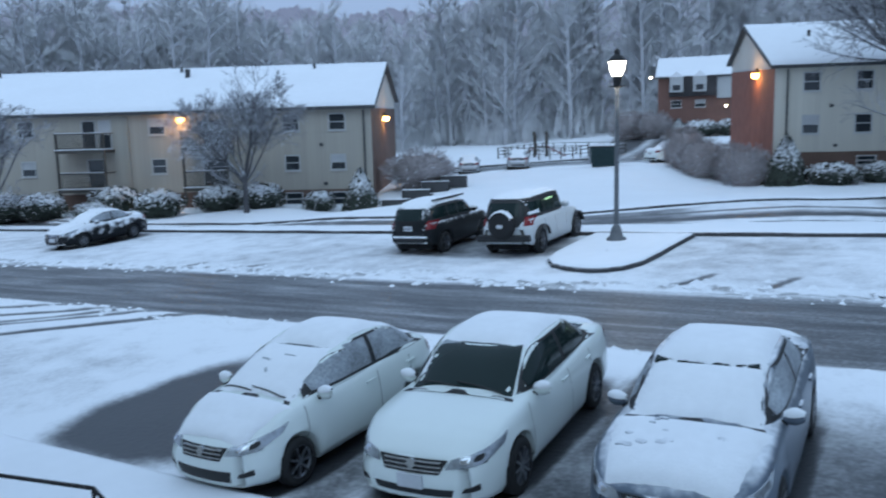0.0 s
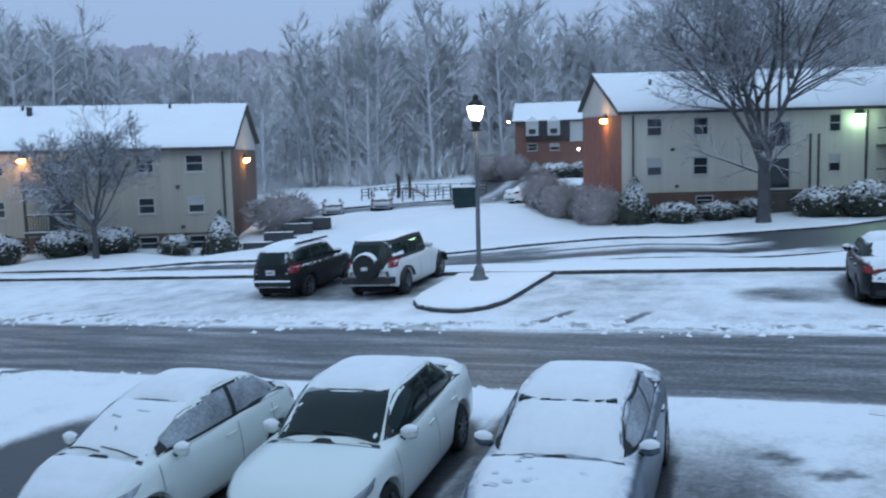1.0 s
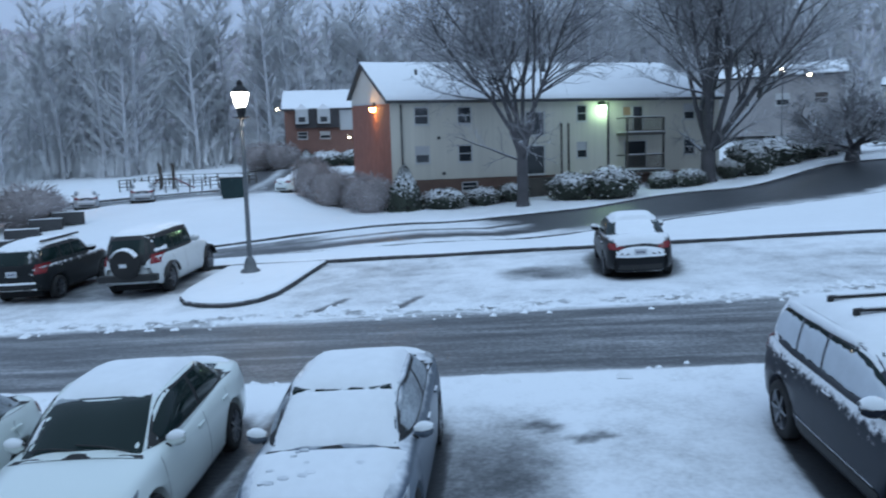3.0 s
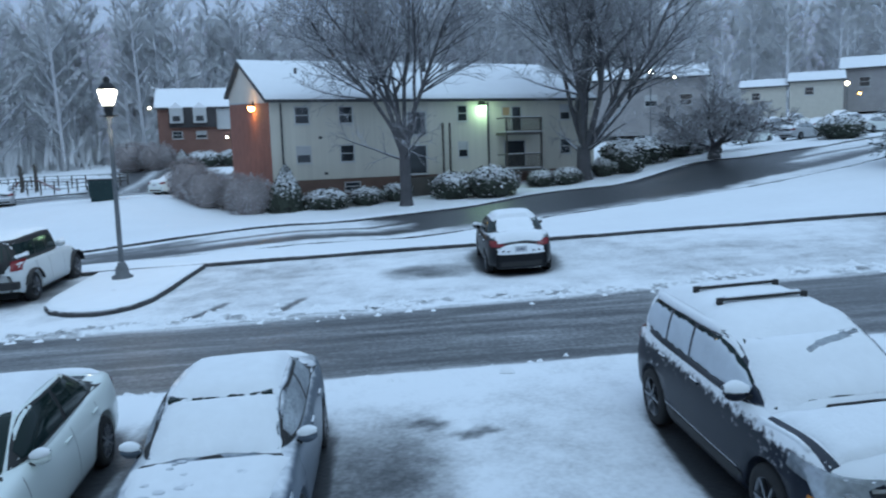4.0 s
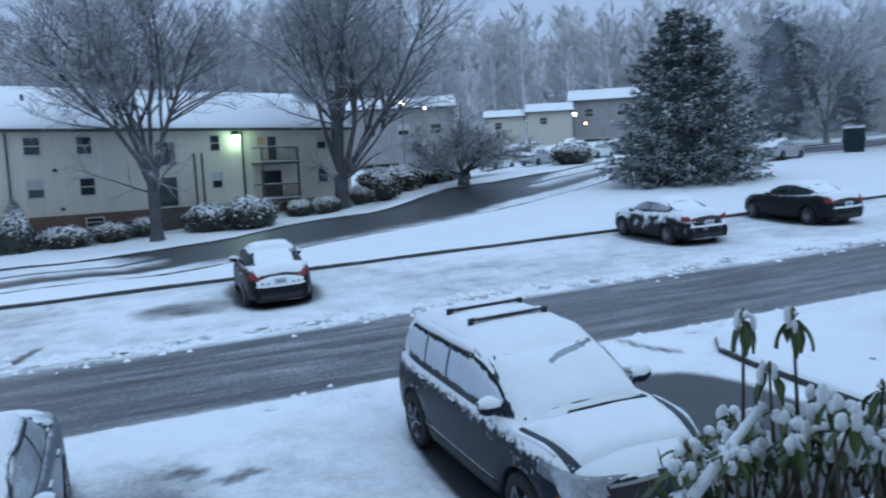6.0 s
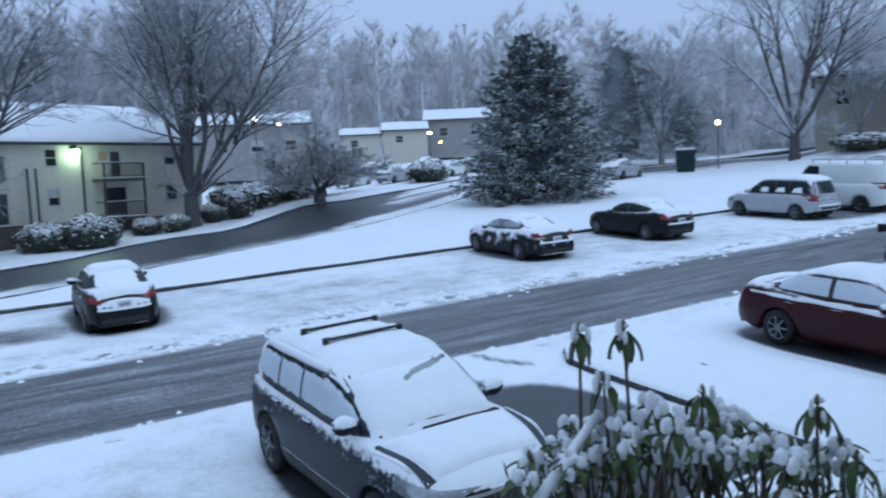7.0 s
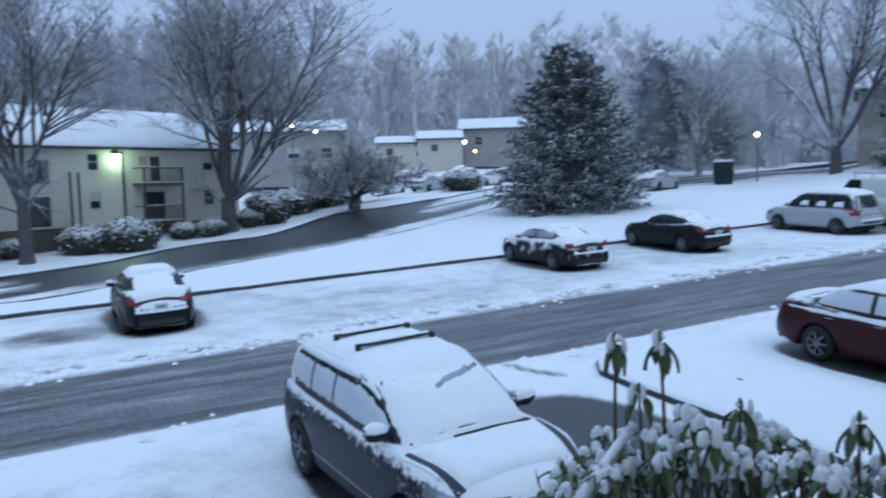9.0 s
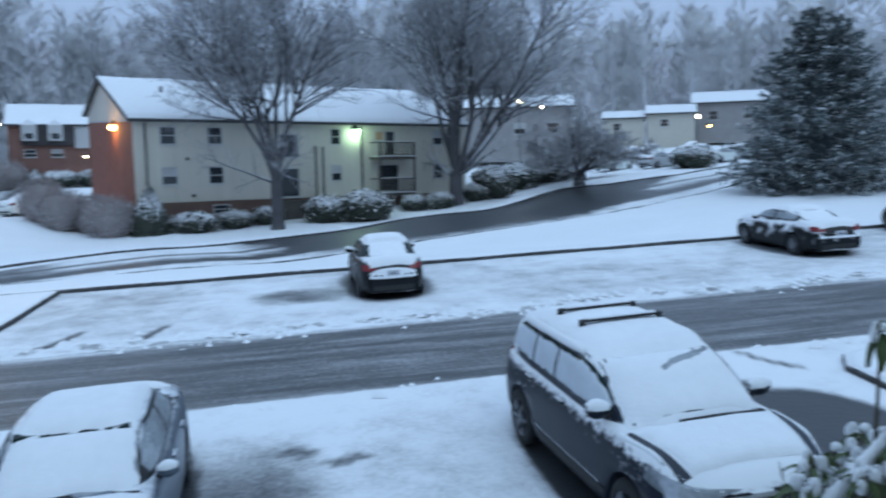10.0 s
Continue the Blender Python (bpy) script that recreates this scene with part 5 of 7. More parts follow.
def van_spec(paint, L, W, H, wb, wr, fo, belt=1.12, hood_len=1.25, rear=0.12, roof_w=0.74, rim=RIM, spokes=6, screen=0.75, hood_z=1.08):
    x1, x0 = L / 2, -L / 2
    return dict(L=L, W=W, H=H, wb=wb, wr=wr, xf=x1 - fo, paint=paint, rim=rim, spokes=spokes, belt_z=belt, cab_w=0.93, roof_w=roof_w, nose_z=0.68, nose_r=0.2,
                cab=(x1 - hood_len, x0 + rear, x1 - hood_len - screen, x0 + rear + 0.32), curve=1.2,
                top=[(x0, belt - 0.06), (x0 + 0.2, belt), (0, belt), (x1 - hood_len, belt - 0.02), (x1 - hood_len + 0.3, hood_z), (x1 - 0.35, hood_z - 0.12), (x1 - 0.08, hood_z - 0.22), (x1, hood_z - 0.28)],
                bottom=[(x0, 0.42), (x0 + 0.3, 0.32), (x0 + 0.8, 0.26), (x1 - 0.7, 0.26), (x1 - 0.2, 0.28), (x1, 0.32)])


def dress_wagon(c, side_snow=True, rack=False, windows=3, front=True, snow_front=True):
    """Glass, lamps, snow and trim of a tall car."""
    s = c.s
    x1, x0 = s["L"] / 2, -s["L"] / 2
    b0, b1, t0, t1 = s["cab"]
    H, zb, w = s["H"], s["belt_z"], s["W"] / 2
    c.patch("windscreen", "top", [(b0 - 0.06, -w * 0.80), (b0 - 0.06, w * 0.80), (t0 - 0.02, w * 0.66), (t0 - 0.02, -w * 0.66)], CAR_GLASS, 0.005, (10, 8), round_=0.03)
    c.patch("rear_window", "rear", [(-w * 0.72, zb + 0.06), (w * 0.72, zb + 0.06), (w * 0.60, H - 0.16), (-w * 0.60, H - 0.16)], CAR_GLASS, 0.006, (8, 6), round_=0.04)
    zt, zl = H - 0.15, zb + 0.05
    xs = np.linspace(t0 - 0.10, t1 + 0.22, windows + 1)
    xa, xb = b0 - 0.24, (b1 + 0.20 if windows > 1 else b0 - 1.35)
    lead, tail = s.get("arch", (0.26, 0.10))
    c.arch("window_surround", xa + 0.03, xb - 0.03, zl - 0.03, zt + 0.03, PLAIN_CHARCOAL if side_snow else BLACK_PLASTIC, 0.003, lead=lead, tail=tail, n=(26, 6))
    cuts = [0.05] + [(xa - x) / (xa - xb) for x in xs[1:-1]] + [0.965]
    for ua, ub in zip(cuts, cuts[1:]):
        c.arch("side_window", xa, xb, zl, zt, CAR_GLASS, 0.007, ua + 0.014, ub - 0.014, lead, tail, 0.012)
        if side_snow:
            c.arch("snow_side", xa, xb, zl - 0.02, zt - 0.02, FROST_THICK, 0.020, ua + 0.010, ub - 0.006, lead, tail, 0.016, soft=True, rough=0.20, n=(16, 10), label="snow plastered over the side glass")
    c.both("headlight", [(x1 - 0.70, s["top"][-3][1] - 0.16), (x1 - 0.15, s["top"][-3][1] - 0.30), (x1 - 0.13, s["top"][-3][1] - 0.14), (x1 - 0.66, s["top"][-3][1] - 0.04)], HEADLIGHT, thick=0.012, n=(8, 4))
    z = s["top"][-2][1] - (0.06 if side_snow else 0.0)
    c.mirror_front("headlight", [(w * 0.50, z - 0.16), (w * 0.82, z - 0.15), (w * 0.84, z - 0.02), (w * 0.54, z - 0.04)], HEADLIGHT, thick=0.012, n=(6, 4))
    c.patch("grille", "front", [(-w * 0.46, z - 0.30), (w * 0.46, z - 0.30), (w * 0.50, z - 0.06), (-w * 0.50, z - 0.06)], BLACK_PLASTIC, 0.006, (10, 4))
    for zz in (z - 0.28, z - 0.08):
        c.patch("grille_bar", "front", [(-w * 0.50, zz - 0.014), (w * 0.50, zz - 0.014), (w * 0.50, zz + 0.014), (-w * 0.50, zz + 0.014)], CHROME, 0.018, (10, 1))
    c.patch("bumper_intake", "front", [(-w * 0.6, 0.36), (w * 0.6, 0.36), (w * 0.55, 0.47), (-w * 0.55, 0.47)], BLACK_PLASTIC, 0.006, (8, 2))
    lamp_w = w * (0.84 if side_snow else 0.90)
    c.mirror_front("tail_light", [(w * 0.70, zb - 0.22), (lamp_w, zb - 0.22), (lamp_w - 0.02, zb + 0.04), (w * 0.70, zb + 0.04)], TAILLIGHT, way="rear", thick=0.012, n=(3, 4))
    if not side_snow:
        c.both("tail_light", [(x0 + 0.22, zb - 0.16), (x0 + 0.12, zb - 0.16), (x0 + 0.12, zb - 0.02), (x0 + 0.20, zb - 0.02)], TAILLIGHT, thick=0.012, n=(3, 4))
    c.plate("rear", 0.0, zb - 0.18)
    c.patch("rear_bumper_shade", "rear", [(-w * 0.8, 0.38), (w * 0.8, 0.38), (w * 0.82, 0.55), (-w * 0.82, 0.55)], BLACK_PLASTIC, 0.008, (6, 2))
    c.mirrors(b0 - 0.42, zb + 0.10, size=1.25)
    c.seams([b0 - 0.15, xs[1] if windows > 1 else 0, xs[2] - 0.1 if windows > 2 else x0 + 1.0], 0.40, zb - 0.03)
    c.handles([xs[1] + 0.25, xs[1] - 0.75], zb - 0.13)
    c.patch("cowl", "top", [(b0 + 0.05, -w * 0.30), (b0 + 0.06, w * 0.72), (b0 + 0.02, w * 0.72), (b0 + 0.03, -w * 0.30)], BLACK_PLASTIC, 0.044, (2, 18), rough=0.12)
    if not side_snow:
        c.wipers(b0 + 0.02)
    c.patch("snow_ledge", "rear", [(-w * 0.84, 0.58), (w * 0.84, 0.58), (w * 0.84, 0.66), (-w * 0.84, 0.66)], CAR_SNOW, 0.010, (14, 4), rough=0.3, soft=True)
    c.patch("snow_roof", "top", [(t0 + 0.03, -w * 0.74), (t0 + 0.03, w * 0.74), (t1 - 0.05, w * 0.72), (t1 - 0.05, -w * 0.72)], CAR_SNOW, 0.08, (14, 16), rough=0.03, soft=True, label="soft snow on the roof")
    if snow_front:
        c.patch("snow_windscreen", "top", [(b0 - 0.04, -w * 0.84), (b0 - 0.04, w * 0.84), (t0 + 0.02, w * 0.72), (t0 + 0.02, -w * 0.72)], CAR_SNOW, 0.035, (16, 14), rough=0.06, soft=True, label="snow on the windscreen")
        c.patch("snow_bonnet", "top", [(x1 - s.get("bare_nose", 0.24), -w * 0.66), (x1 - s.get("bare_nose", 0.24), w * 0.66), (b0 + 0.05, w * 0.82), (b0 + 0.05, -w * 0.82)], CAR_SNOW, 0.06, (18, 16), rough=0.05, soft=True, label="snow on the bonnet")
    return c


FACE_US, AWAY = -90, 90

hatch = sedan_spec(PAINT_WHITE, 4.20, 1.70, 1.51, 2.57, 0.305, 0.82, spokes=7, tail=-0.35)
hatch["front_plate"], hatch["intake"] = False, (0.29, 0.43)
hatch["cab"], hatch["roof_w"], hatch["cab_w"], hatch["dome"] = (2.10 - 0.92, -2.10 + 0.16, 2.10 - 1.98, -2.10 + 1.10), 0.70, 0.92, 0.12
hatch["top"] = [(-2.10, 0.92), (-1.9, 1.06), (-1.2, 1.08), (0, 1.0), (1.0, 1.0), (1.5, 0.92), (1.8, 0.83), (1.95, 0.77), (2.10, 0.70)]
c = Car("hatchback", "white hatchback, bonnet and windscreen covered in fresh snow", "car", on_slope(-7.18, 8.33, FACE_US - 1), hatch)
dress_sedan(c, snow_side=True, thin=1.1)
for bx_, by_, lx, ly in ((0.62, -0.20, 0.03, 0.10), (0.50, 0.12, 0.02, 0.12), (0.80, -0.05, 0.05, 0.04)):
    c.patch("bare_glass", "top", [(bx_ - lx, by_ - ly), (bx_ + lx * 0.2, by_ - ly), (bx_ + lx, by_ + ly), (bx_ + lx * 0.3, by_ + ly)], FROST_GLASS, 0.034, (5, 4), rough=0.4)

accord = sedan_spec(PAINT_WHITE, H=1.50)
c = Car("sedan", "white sedan with a cleared dark windscreen and snowy roof", "car", on_slope(-4.75, 9.27, FACE_US + 3), accord)
dress_sedan(c, snow_hood=False, snow_screen=False, clear=True, thin=0.5)
c.patch("snow_edge", "top", [(1.02, -0.66), (0.66, -0.63), (0.62, -0.58), (0.93, -0.58)], CAR_SNOW, 0.015, (5, 8), rough=0.3, soft=True)
c.patch("frost_streak", "top", [(0.5, -0.62), (0.36, -0.58), (0.38, -0.28), (0.46, -0.26)], FROST_GLASS, 0.007, (5, 5), rough=0.4, soft=False)

altima = sedan_spec(PAINT_SILVER, 4.87, 1.83, 1.47, 2.776, 0.335)
c = Car("sedan", "silver-blue sedan thickly coated with snow", "car", on_slope(-1.93, 9.30, FACE_US + 1), altima)
dress_sedan(c, snow_side=True, thin=1.4, roof=0.09, wipe=False)
spot_rng = random.Random(9)
for i in range(13):
    bx_, by_ = spot_rng.uniform(1.25, 1.95), spot_rng.uniform(-0.55, 0.45)
    q_ = spot_rng.uniform(0.03, 0.07)
    c.patch("bare_spot", "top", [(bx_ - q_ * 0.6, by_ - q_), (bx_ + q_ * 0.4, by_ - q_ * 0.8), (bx_ + q_ * 0.6, by_ + q_), (bx_ - q_ * 0.5, by_ + q_ * 0.9)], PAINT_SILVER, 0.066, (4, 4), round_=0.25)
for i in range(9):
    by_ = -0.52 + 0.125 * i
    q_ = spot_rng.uniform(0.02, 0.05)
    c.patch("bare_glass", "top", [(0.40 + q_, by_ - 0.07), (0.40 + q_ * 0.5, by_ + 0.07), (0.33 - q_, by_ + 0.06), (0.34 - q_ * 0.3, by_ - 0.06)], CAR_GLASS, 0.032, (4, 3), rough=0.3)

gmc = van_spec(PAINT_CHARCOAL, 5.05, 1.99, 1.80, 3.02, 0.385, 0.98, belt=1.17, hood_len=1.18, screen=0.95)
gmc["top"] = gmc["top"][:3] + [(1.345, 1.16), (1.75, 1.14), (2.20, 1.08), (2.40, 1.01), (2.525, 0.94)]
gmc.update(bare_nose=0.32, nose_z=0.70, nose_r=0.14, lean=0.22, bow=0.26, dome=0.13, roof_w=0.72, cab_w=0.92, arch=(0.30, 0.16))
c = Car("suv", "charcoal suv with roof rack, snow over bonnet and glass", "car", on_slope(4.35, 8.98, FACE_US + 3), gmc)
dress_wagon(c)
for x in (-0.42, -1.08):
    cross_bar = Shape()
    cross_bar.bar((x, -0.52, 1.905), (x, 0.52, 1.905), 0.07, 0.03)
    for y in (-0.52, 0.52):
        cross_bar.bar((x, y, 1.76), (x, y, 1.92), 0.06)
    part("roof_bar", cross_bar, BLACK_PLASTIC, c.th, "black roof rack bar")
    part("snow_cap", Shape().box(x - 0.03, x + 0.03, -0.46, 0.46, 1.923, 1.94), CAR_SNOW, c.th)
c.both("snow_roof_edge", [(0.25, 1.66), (-2.1, 1.63), (-1.95, 1.74), (0.10, 1.75)], CAR_SNOW, thick=0.03, n=(26, 6), rough=0.15, soft=True)
c.both("snow_pillar", [(-1.80, 1.16), (-2.40, 1.16), (-2.22, 1.66), (-1.86, 1.66)], CAR_SNOW, thick=0.018, n=(10, 12), rough=0.20, soft=True)
for xa, ya, xb, yb, hw in ((0.80, -0.16, 0.68, 0.06, 0.035), (0.70, 0.02, 0.62, 0.28, 0.055), (0.66, 0.22, 0.55, 0.46, 0.060), (0.60, 0.36, 0.48, 0.60, 0.035)):
    c.patch("wiper_scrape", "top", [(xa - hw, ya), (xa + hw, ya), (xb + hw, yb), (xb - hw, yb)], FROST_GLASS, 0.038, (4, 6), rough=0.35)
for side in (-1, 1):
    c.patch("bonnet_gap", "top", [(2.20, side * 0.76), (1.36, side * 0.88), (1.36, side * 0.82), (2.20, side * 0.66)], PLAIN_CHARCOAL, 0.008, (16, 2))
    c.patch("snow_wing", "top", [(2.05, side * 0.83), (1.20, side * 0.955), (1.20, side * 0.885), (2.05, side * 0.78)], CAR_SNOW, 0.025, (12, 4), rough=0.35, soft=True)
    c.patch("headlight", "front", [(side * 0.52, 0.72), (side * 0.86, 0.74), (side * 0.88, 0.97), (side * 0.56, 0.92)], HEADLIGHT, 0.016, (8, 5), label="large lens dusted with snow")
    c.patch("lamp_reflector", "front", [(side * 0.60, 0.76), (side * 0.70, 0.77), (side * 0.71, 0.86), (side * 0.61, 0.85)], CHROME, 0.022, (3, 3), round_=0.25)
    c.patch("lamp_bezel", "front", [(side * 0.50, 0.66), (side * 0.86, 0.68), (side * 0.86, 0.735), (side * 0.52, 0.715)], BLACK_PLASTIC, 0.020, (8, 2))
c.both("sill_trim", [(1.05, 0.34), (-1.05, 0.34), (-1.05, 0.48), (1.05, 0.48)], BLACK_PLASTIC, thick=0.014, n=(12, 3))
c.both("trim_strip", [(0.95, 0.50), (-1.0, 0.50), (-1.0, 0.515), (0.95, 0.515)], CHROME, thick=0.012, n=(12, 1))
c.patch("snow_tail", "rear", [(-0.80, 1.10), (0.80, 1.10), (0.66, 1.66), (-0.66, 1.66)], CAR_SNOW, 0.025, (14, 10), rough=0.08, soft=True)
c.both("amber_light", [(c.s["xf"] + 0.55, 0.70), (c.s["xf"] + 0.63, 0.70), (c.s["xf"] + 0.63, 0.74), (c.s["xf"] + 0.55, 0.74)], AMBER, thick=0.01, n=(2, 2))

maroon = sedan_spec(PAINT_MAROON, spokes=7)
maroon["side_glass"] = FROST_THICK
c = Car("sedan", "dark maroon sedan with snow on its upper half", "car", on_slope(14.02, 8.72, FACE_US + 0), maroon)
dress_sedan(c, snow_side=True, thin=1.2)
c.both("snow_shoulder", [(0.9, 0.86), (-2.1, 0.92), (-2.1, 1.0), (0.9, 0.97)], CAR_SNOW, thick=0.015, n=(24, 3), rough=0.5, soft=True)

civic = sedan_spec(PAINT_BLACK, 4.50, 1.75, 1.43, 2.70, 0.31, 0.9)
c = Car("sedan", "black sedan with red tail lamps under a snowy roof", "car", on_slope(3.10, 22.55, AWAY - 1), civic)
dress_sedan(c, thin=1.3, roof=0.10)
c.patch("rear_bumper_snow", "top", [(-2.17, -0.6), (-2.17, 0.6), (-2.24, 0.55), (-2.24, -0.55)], CAR_SNOW, 0.03, (8, 4), soft=True)

left_car = sedan_spec(PAINT_SNOWY, 4.55, 1.76, 1.45, 2.65, 0.315, 0.9)
c = Car("sedan", "black sedan with snow on bonnet and roof at the kerb", "car", on_slope(-32.05, 22.75, FACE_US + 1), left_car)
dress_sedan(c, snow_side=True, thin=1.3, detail=False)

coupe = sedan_spec(PAINT_SNOWY, 4.65, 1.86, 1.36, 2.72, 0.33, 0.95, tail=0.1)
c = Car("coupe", "black coupe patched with snow at the kerb", "car", on_slope(16.50, 23.1, AWAY - 2), coupe)
dress_sedan(c, snow_side=True, doors=2, detail=False, thin=1.2)
bmw = sedan_spec(PAINT_BLACK, 4.50, 1.78, 1.38, 2.73, 0.32, 0.8)
c = Car("coupe", "black coupe with snowy roof and boot at the kerb", "car", on_slope(22.25, 23.15, AWAY - 1), bmw)
dress_sedan(c, doors=2, detail=False)

jeep = van_spec(PAINT_PALE, 4.40, 1.80, 1.78, 2.95, 0.40, 0.62, belt=1.16, hood_len=1.35, rear=0.03, roof_w=0.80, screen=0.28, hood_z=1.12)
jeep.update(cab_w=0.92, cab_paint=BLACK_PLASTIC, lean=0.05, bow=0.10, dome=0.02, arch=(0.10, 0.03), paint=PAINT_OFFROAD)
c = Car("off_roader", "white off-road car with spare wheel and black soft top", "car", on_slope(-10.85, 23.65, AWAY + 1), jeep)
dress_wagon(c, side_snow=False, windows=3)
spare = part("spare_wheel", Shape().lathe([(0.05, -0.15), (0.30, -0.15), (0.40, -0.11), (0.41, 0.0), (0.40, 0.11), (0.30, 0.13)], 28, axis="y"), TYRE, c.th, "covered spare wheel", True, m=pose(-2.34, 0, 0.98, 0, 0, -90))
part("bar", Shape().box(-0.10, 0.10, -0.165, -0.152, -0.05, 0.05), PLATE, spare)
part("snow_cap", Shape().grid([[(0.40 * math.cos(t), y, 0.42 * math.sin(t) + dz) for t in np.linspace(0.45, math.pi - 0.45, 12)] for y, dz in ((-0.13, 0.0), (-0.10, 0.05), (0.08, 0.05), (0.12, 0.0))]), CAR_SNOW, spare, "", True)
part("bumper", Shape().box(-2.36, -2.16, -0.85, 0.85, 0.50, 0.68), BLACK_PLASTIC, c.th, "black rear bumper")
for side in (-1, 1):
    for xw in (c.s["xf"], c.s["xf"] - c.s["wb"]):
        fl = Shape()
        fl.grid([[(xw + 0.50 * math.cos(t), side * y, 0.40 + 0.50 * math.sin(t)) for t in np.linspace(0.25, math.pi - 0.25, 12)] for y in (0.72, 0.98)] + [[(xw + 0.45 * math.cos(t), side * 0.98, 0.40 + 0.45 * math.sin(t)) for t in np.linspace(0.25, math.pi - 0.25, 12)]])
        part("wheel_flare", fl, BLACK_PLASTIC, c.th, "", True)
c.both("snow_side_window", [(-2.0, 1.24), (-1.2, 1.22), (-1.25, 1.40), (-2.0, 1.34)], CAR_SNOW, thick=0.015, n=(8, 5), rough=0.4, soft=True)

ren = van_spec(PAINT_GRAPHITE, 4.23, 1.80, 1.66, 2.57, 0.345, 0.82, belt=1.08, hood_len=1.15, rear=0.05, roof_w=0.76, screen=0.55)
ren.update(lean=0.10, bow=0.16, arch=(0.20, 0.05))
c = Car("suv", "dark grey compact suv with snowy roof at the kerb", "car", on_slope(-14.12, 23.35, AWAY), ren)
dress_wagon(c, side_snow=False, windows=3)
for y in (-0.60, 0.60):
    part("roof_rail", Shape().bar((0.5, y, 1.70), (-1.5, y, 1.72), 0.05), BLACK_PLASTIC, c.th)

mini = van_spec(PAINT_PALE, 4.80, 1.90, 1.72, 2.88, 0.33, 0.95, belt=1.02, hood_len=1.10, screen=0.95, hood_z=1.0)
c = Car("minivan", "pale silver minivan with snow on roof and windows", "car", on_slope(30.0, 22.65, AWAY - 2), mini)
dress_wagon(c, side_snow=False)
for x in (-1.5, -0.7, 0.1):
    c.both("snow_patch", [(x - 0.25, 1.08), (x + 0.35, 1.10), (x + 0.2, 1.32), (x - 0.2, 1.38)], CAR_SNOW, thick=0.012, n=(10, 8), rough=0.5, soft=True)
van = van_spec(PAINT_WHITE, 5.60, 2.0, 2.08, 3.43, 0.36, 0.95, belt=1.25, hood_len=1.05, rear=0.02, roof_w=0.86, screen=0.62, hood_z=1.2)
van.update(lean=0.12, bow=0.16, dome=0.03, arch=(0.35, 0.06))
c = Car("cargo_van", "white windowless cargo van with roof rack", "van", on_slope(33.6, 22.3, AWAY - 1), van)
dress_wagon(c, side_snow=False, windows=1)
for y in (-0.8, 0.8):
    part("roof_rail", Shape().bar((0.9, y, 2.24), (-2.6, y, 2.24), 0.05), TRIM_WHITE, c.th)
for x in np.linspace(0.8, -2.5, 5):
    rk = Shape().bar((x, -0.8, 2.24), (x, 0.8, 2.24), 0.05)
    for y in (-0.8, 0.8):
        rk.bar((x, y, 2.0), (x, y, 2.25), 0.04)
    part("roof_bar", rk, TRIM_WHITE, c.th)
c = Car("sedan", "white sedan under snow beside the cargo van", "car", on_slope(36.9, 22.2, AWAY), sedan_spec(PAINT_WHITE, 4.6, 1.8, 1.44, 2.7, 0.32, 0.9))
dress_sedan(c, detail=False)
c = Car("sedan", "black sedan with snow on roof, boot and bonnet", "car", on_slope(42.6, 20.75, AWAY - 3), sedan_spec(PAINT_BLACK, 4.85, 1.82, 1.46, 2.78, 0.33, 0.95))
dress_sedan(c, detail=False, thin=1.2)
for x, y, pm, lab, a in ((47.0, 31.0, PAINT_PALE, "snow-covered silver sedan in the back row", 92), (50.4, 30.5, PAINT_WHITE, "snow-covered white sedan in the back row", 90), (53.6, 30.2, PAINT_WHITE, "snow-buried white sedan by the hedge", 88), (56.8, 27.5, PAINT_BLACK, "dark sedan under snow by the hedge", 93),
                         (52.5, 25.6, PAINT_PALE, "pale sedan under snow in the middle row", 90)):
    q = Car("sedan", lab, "car", on_slope(x, y, a), sedan_spec(pm, 4.6, 1.8, 1.45, 2.7, 0.32, 0.9))
    dress_sedan(q, detail=False, snow_side=True, thin=1.5)
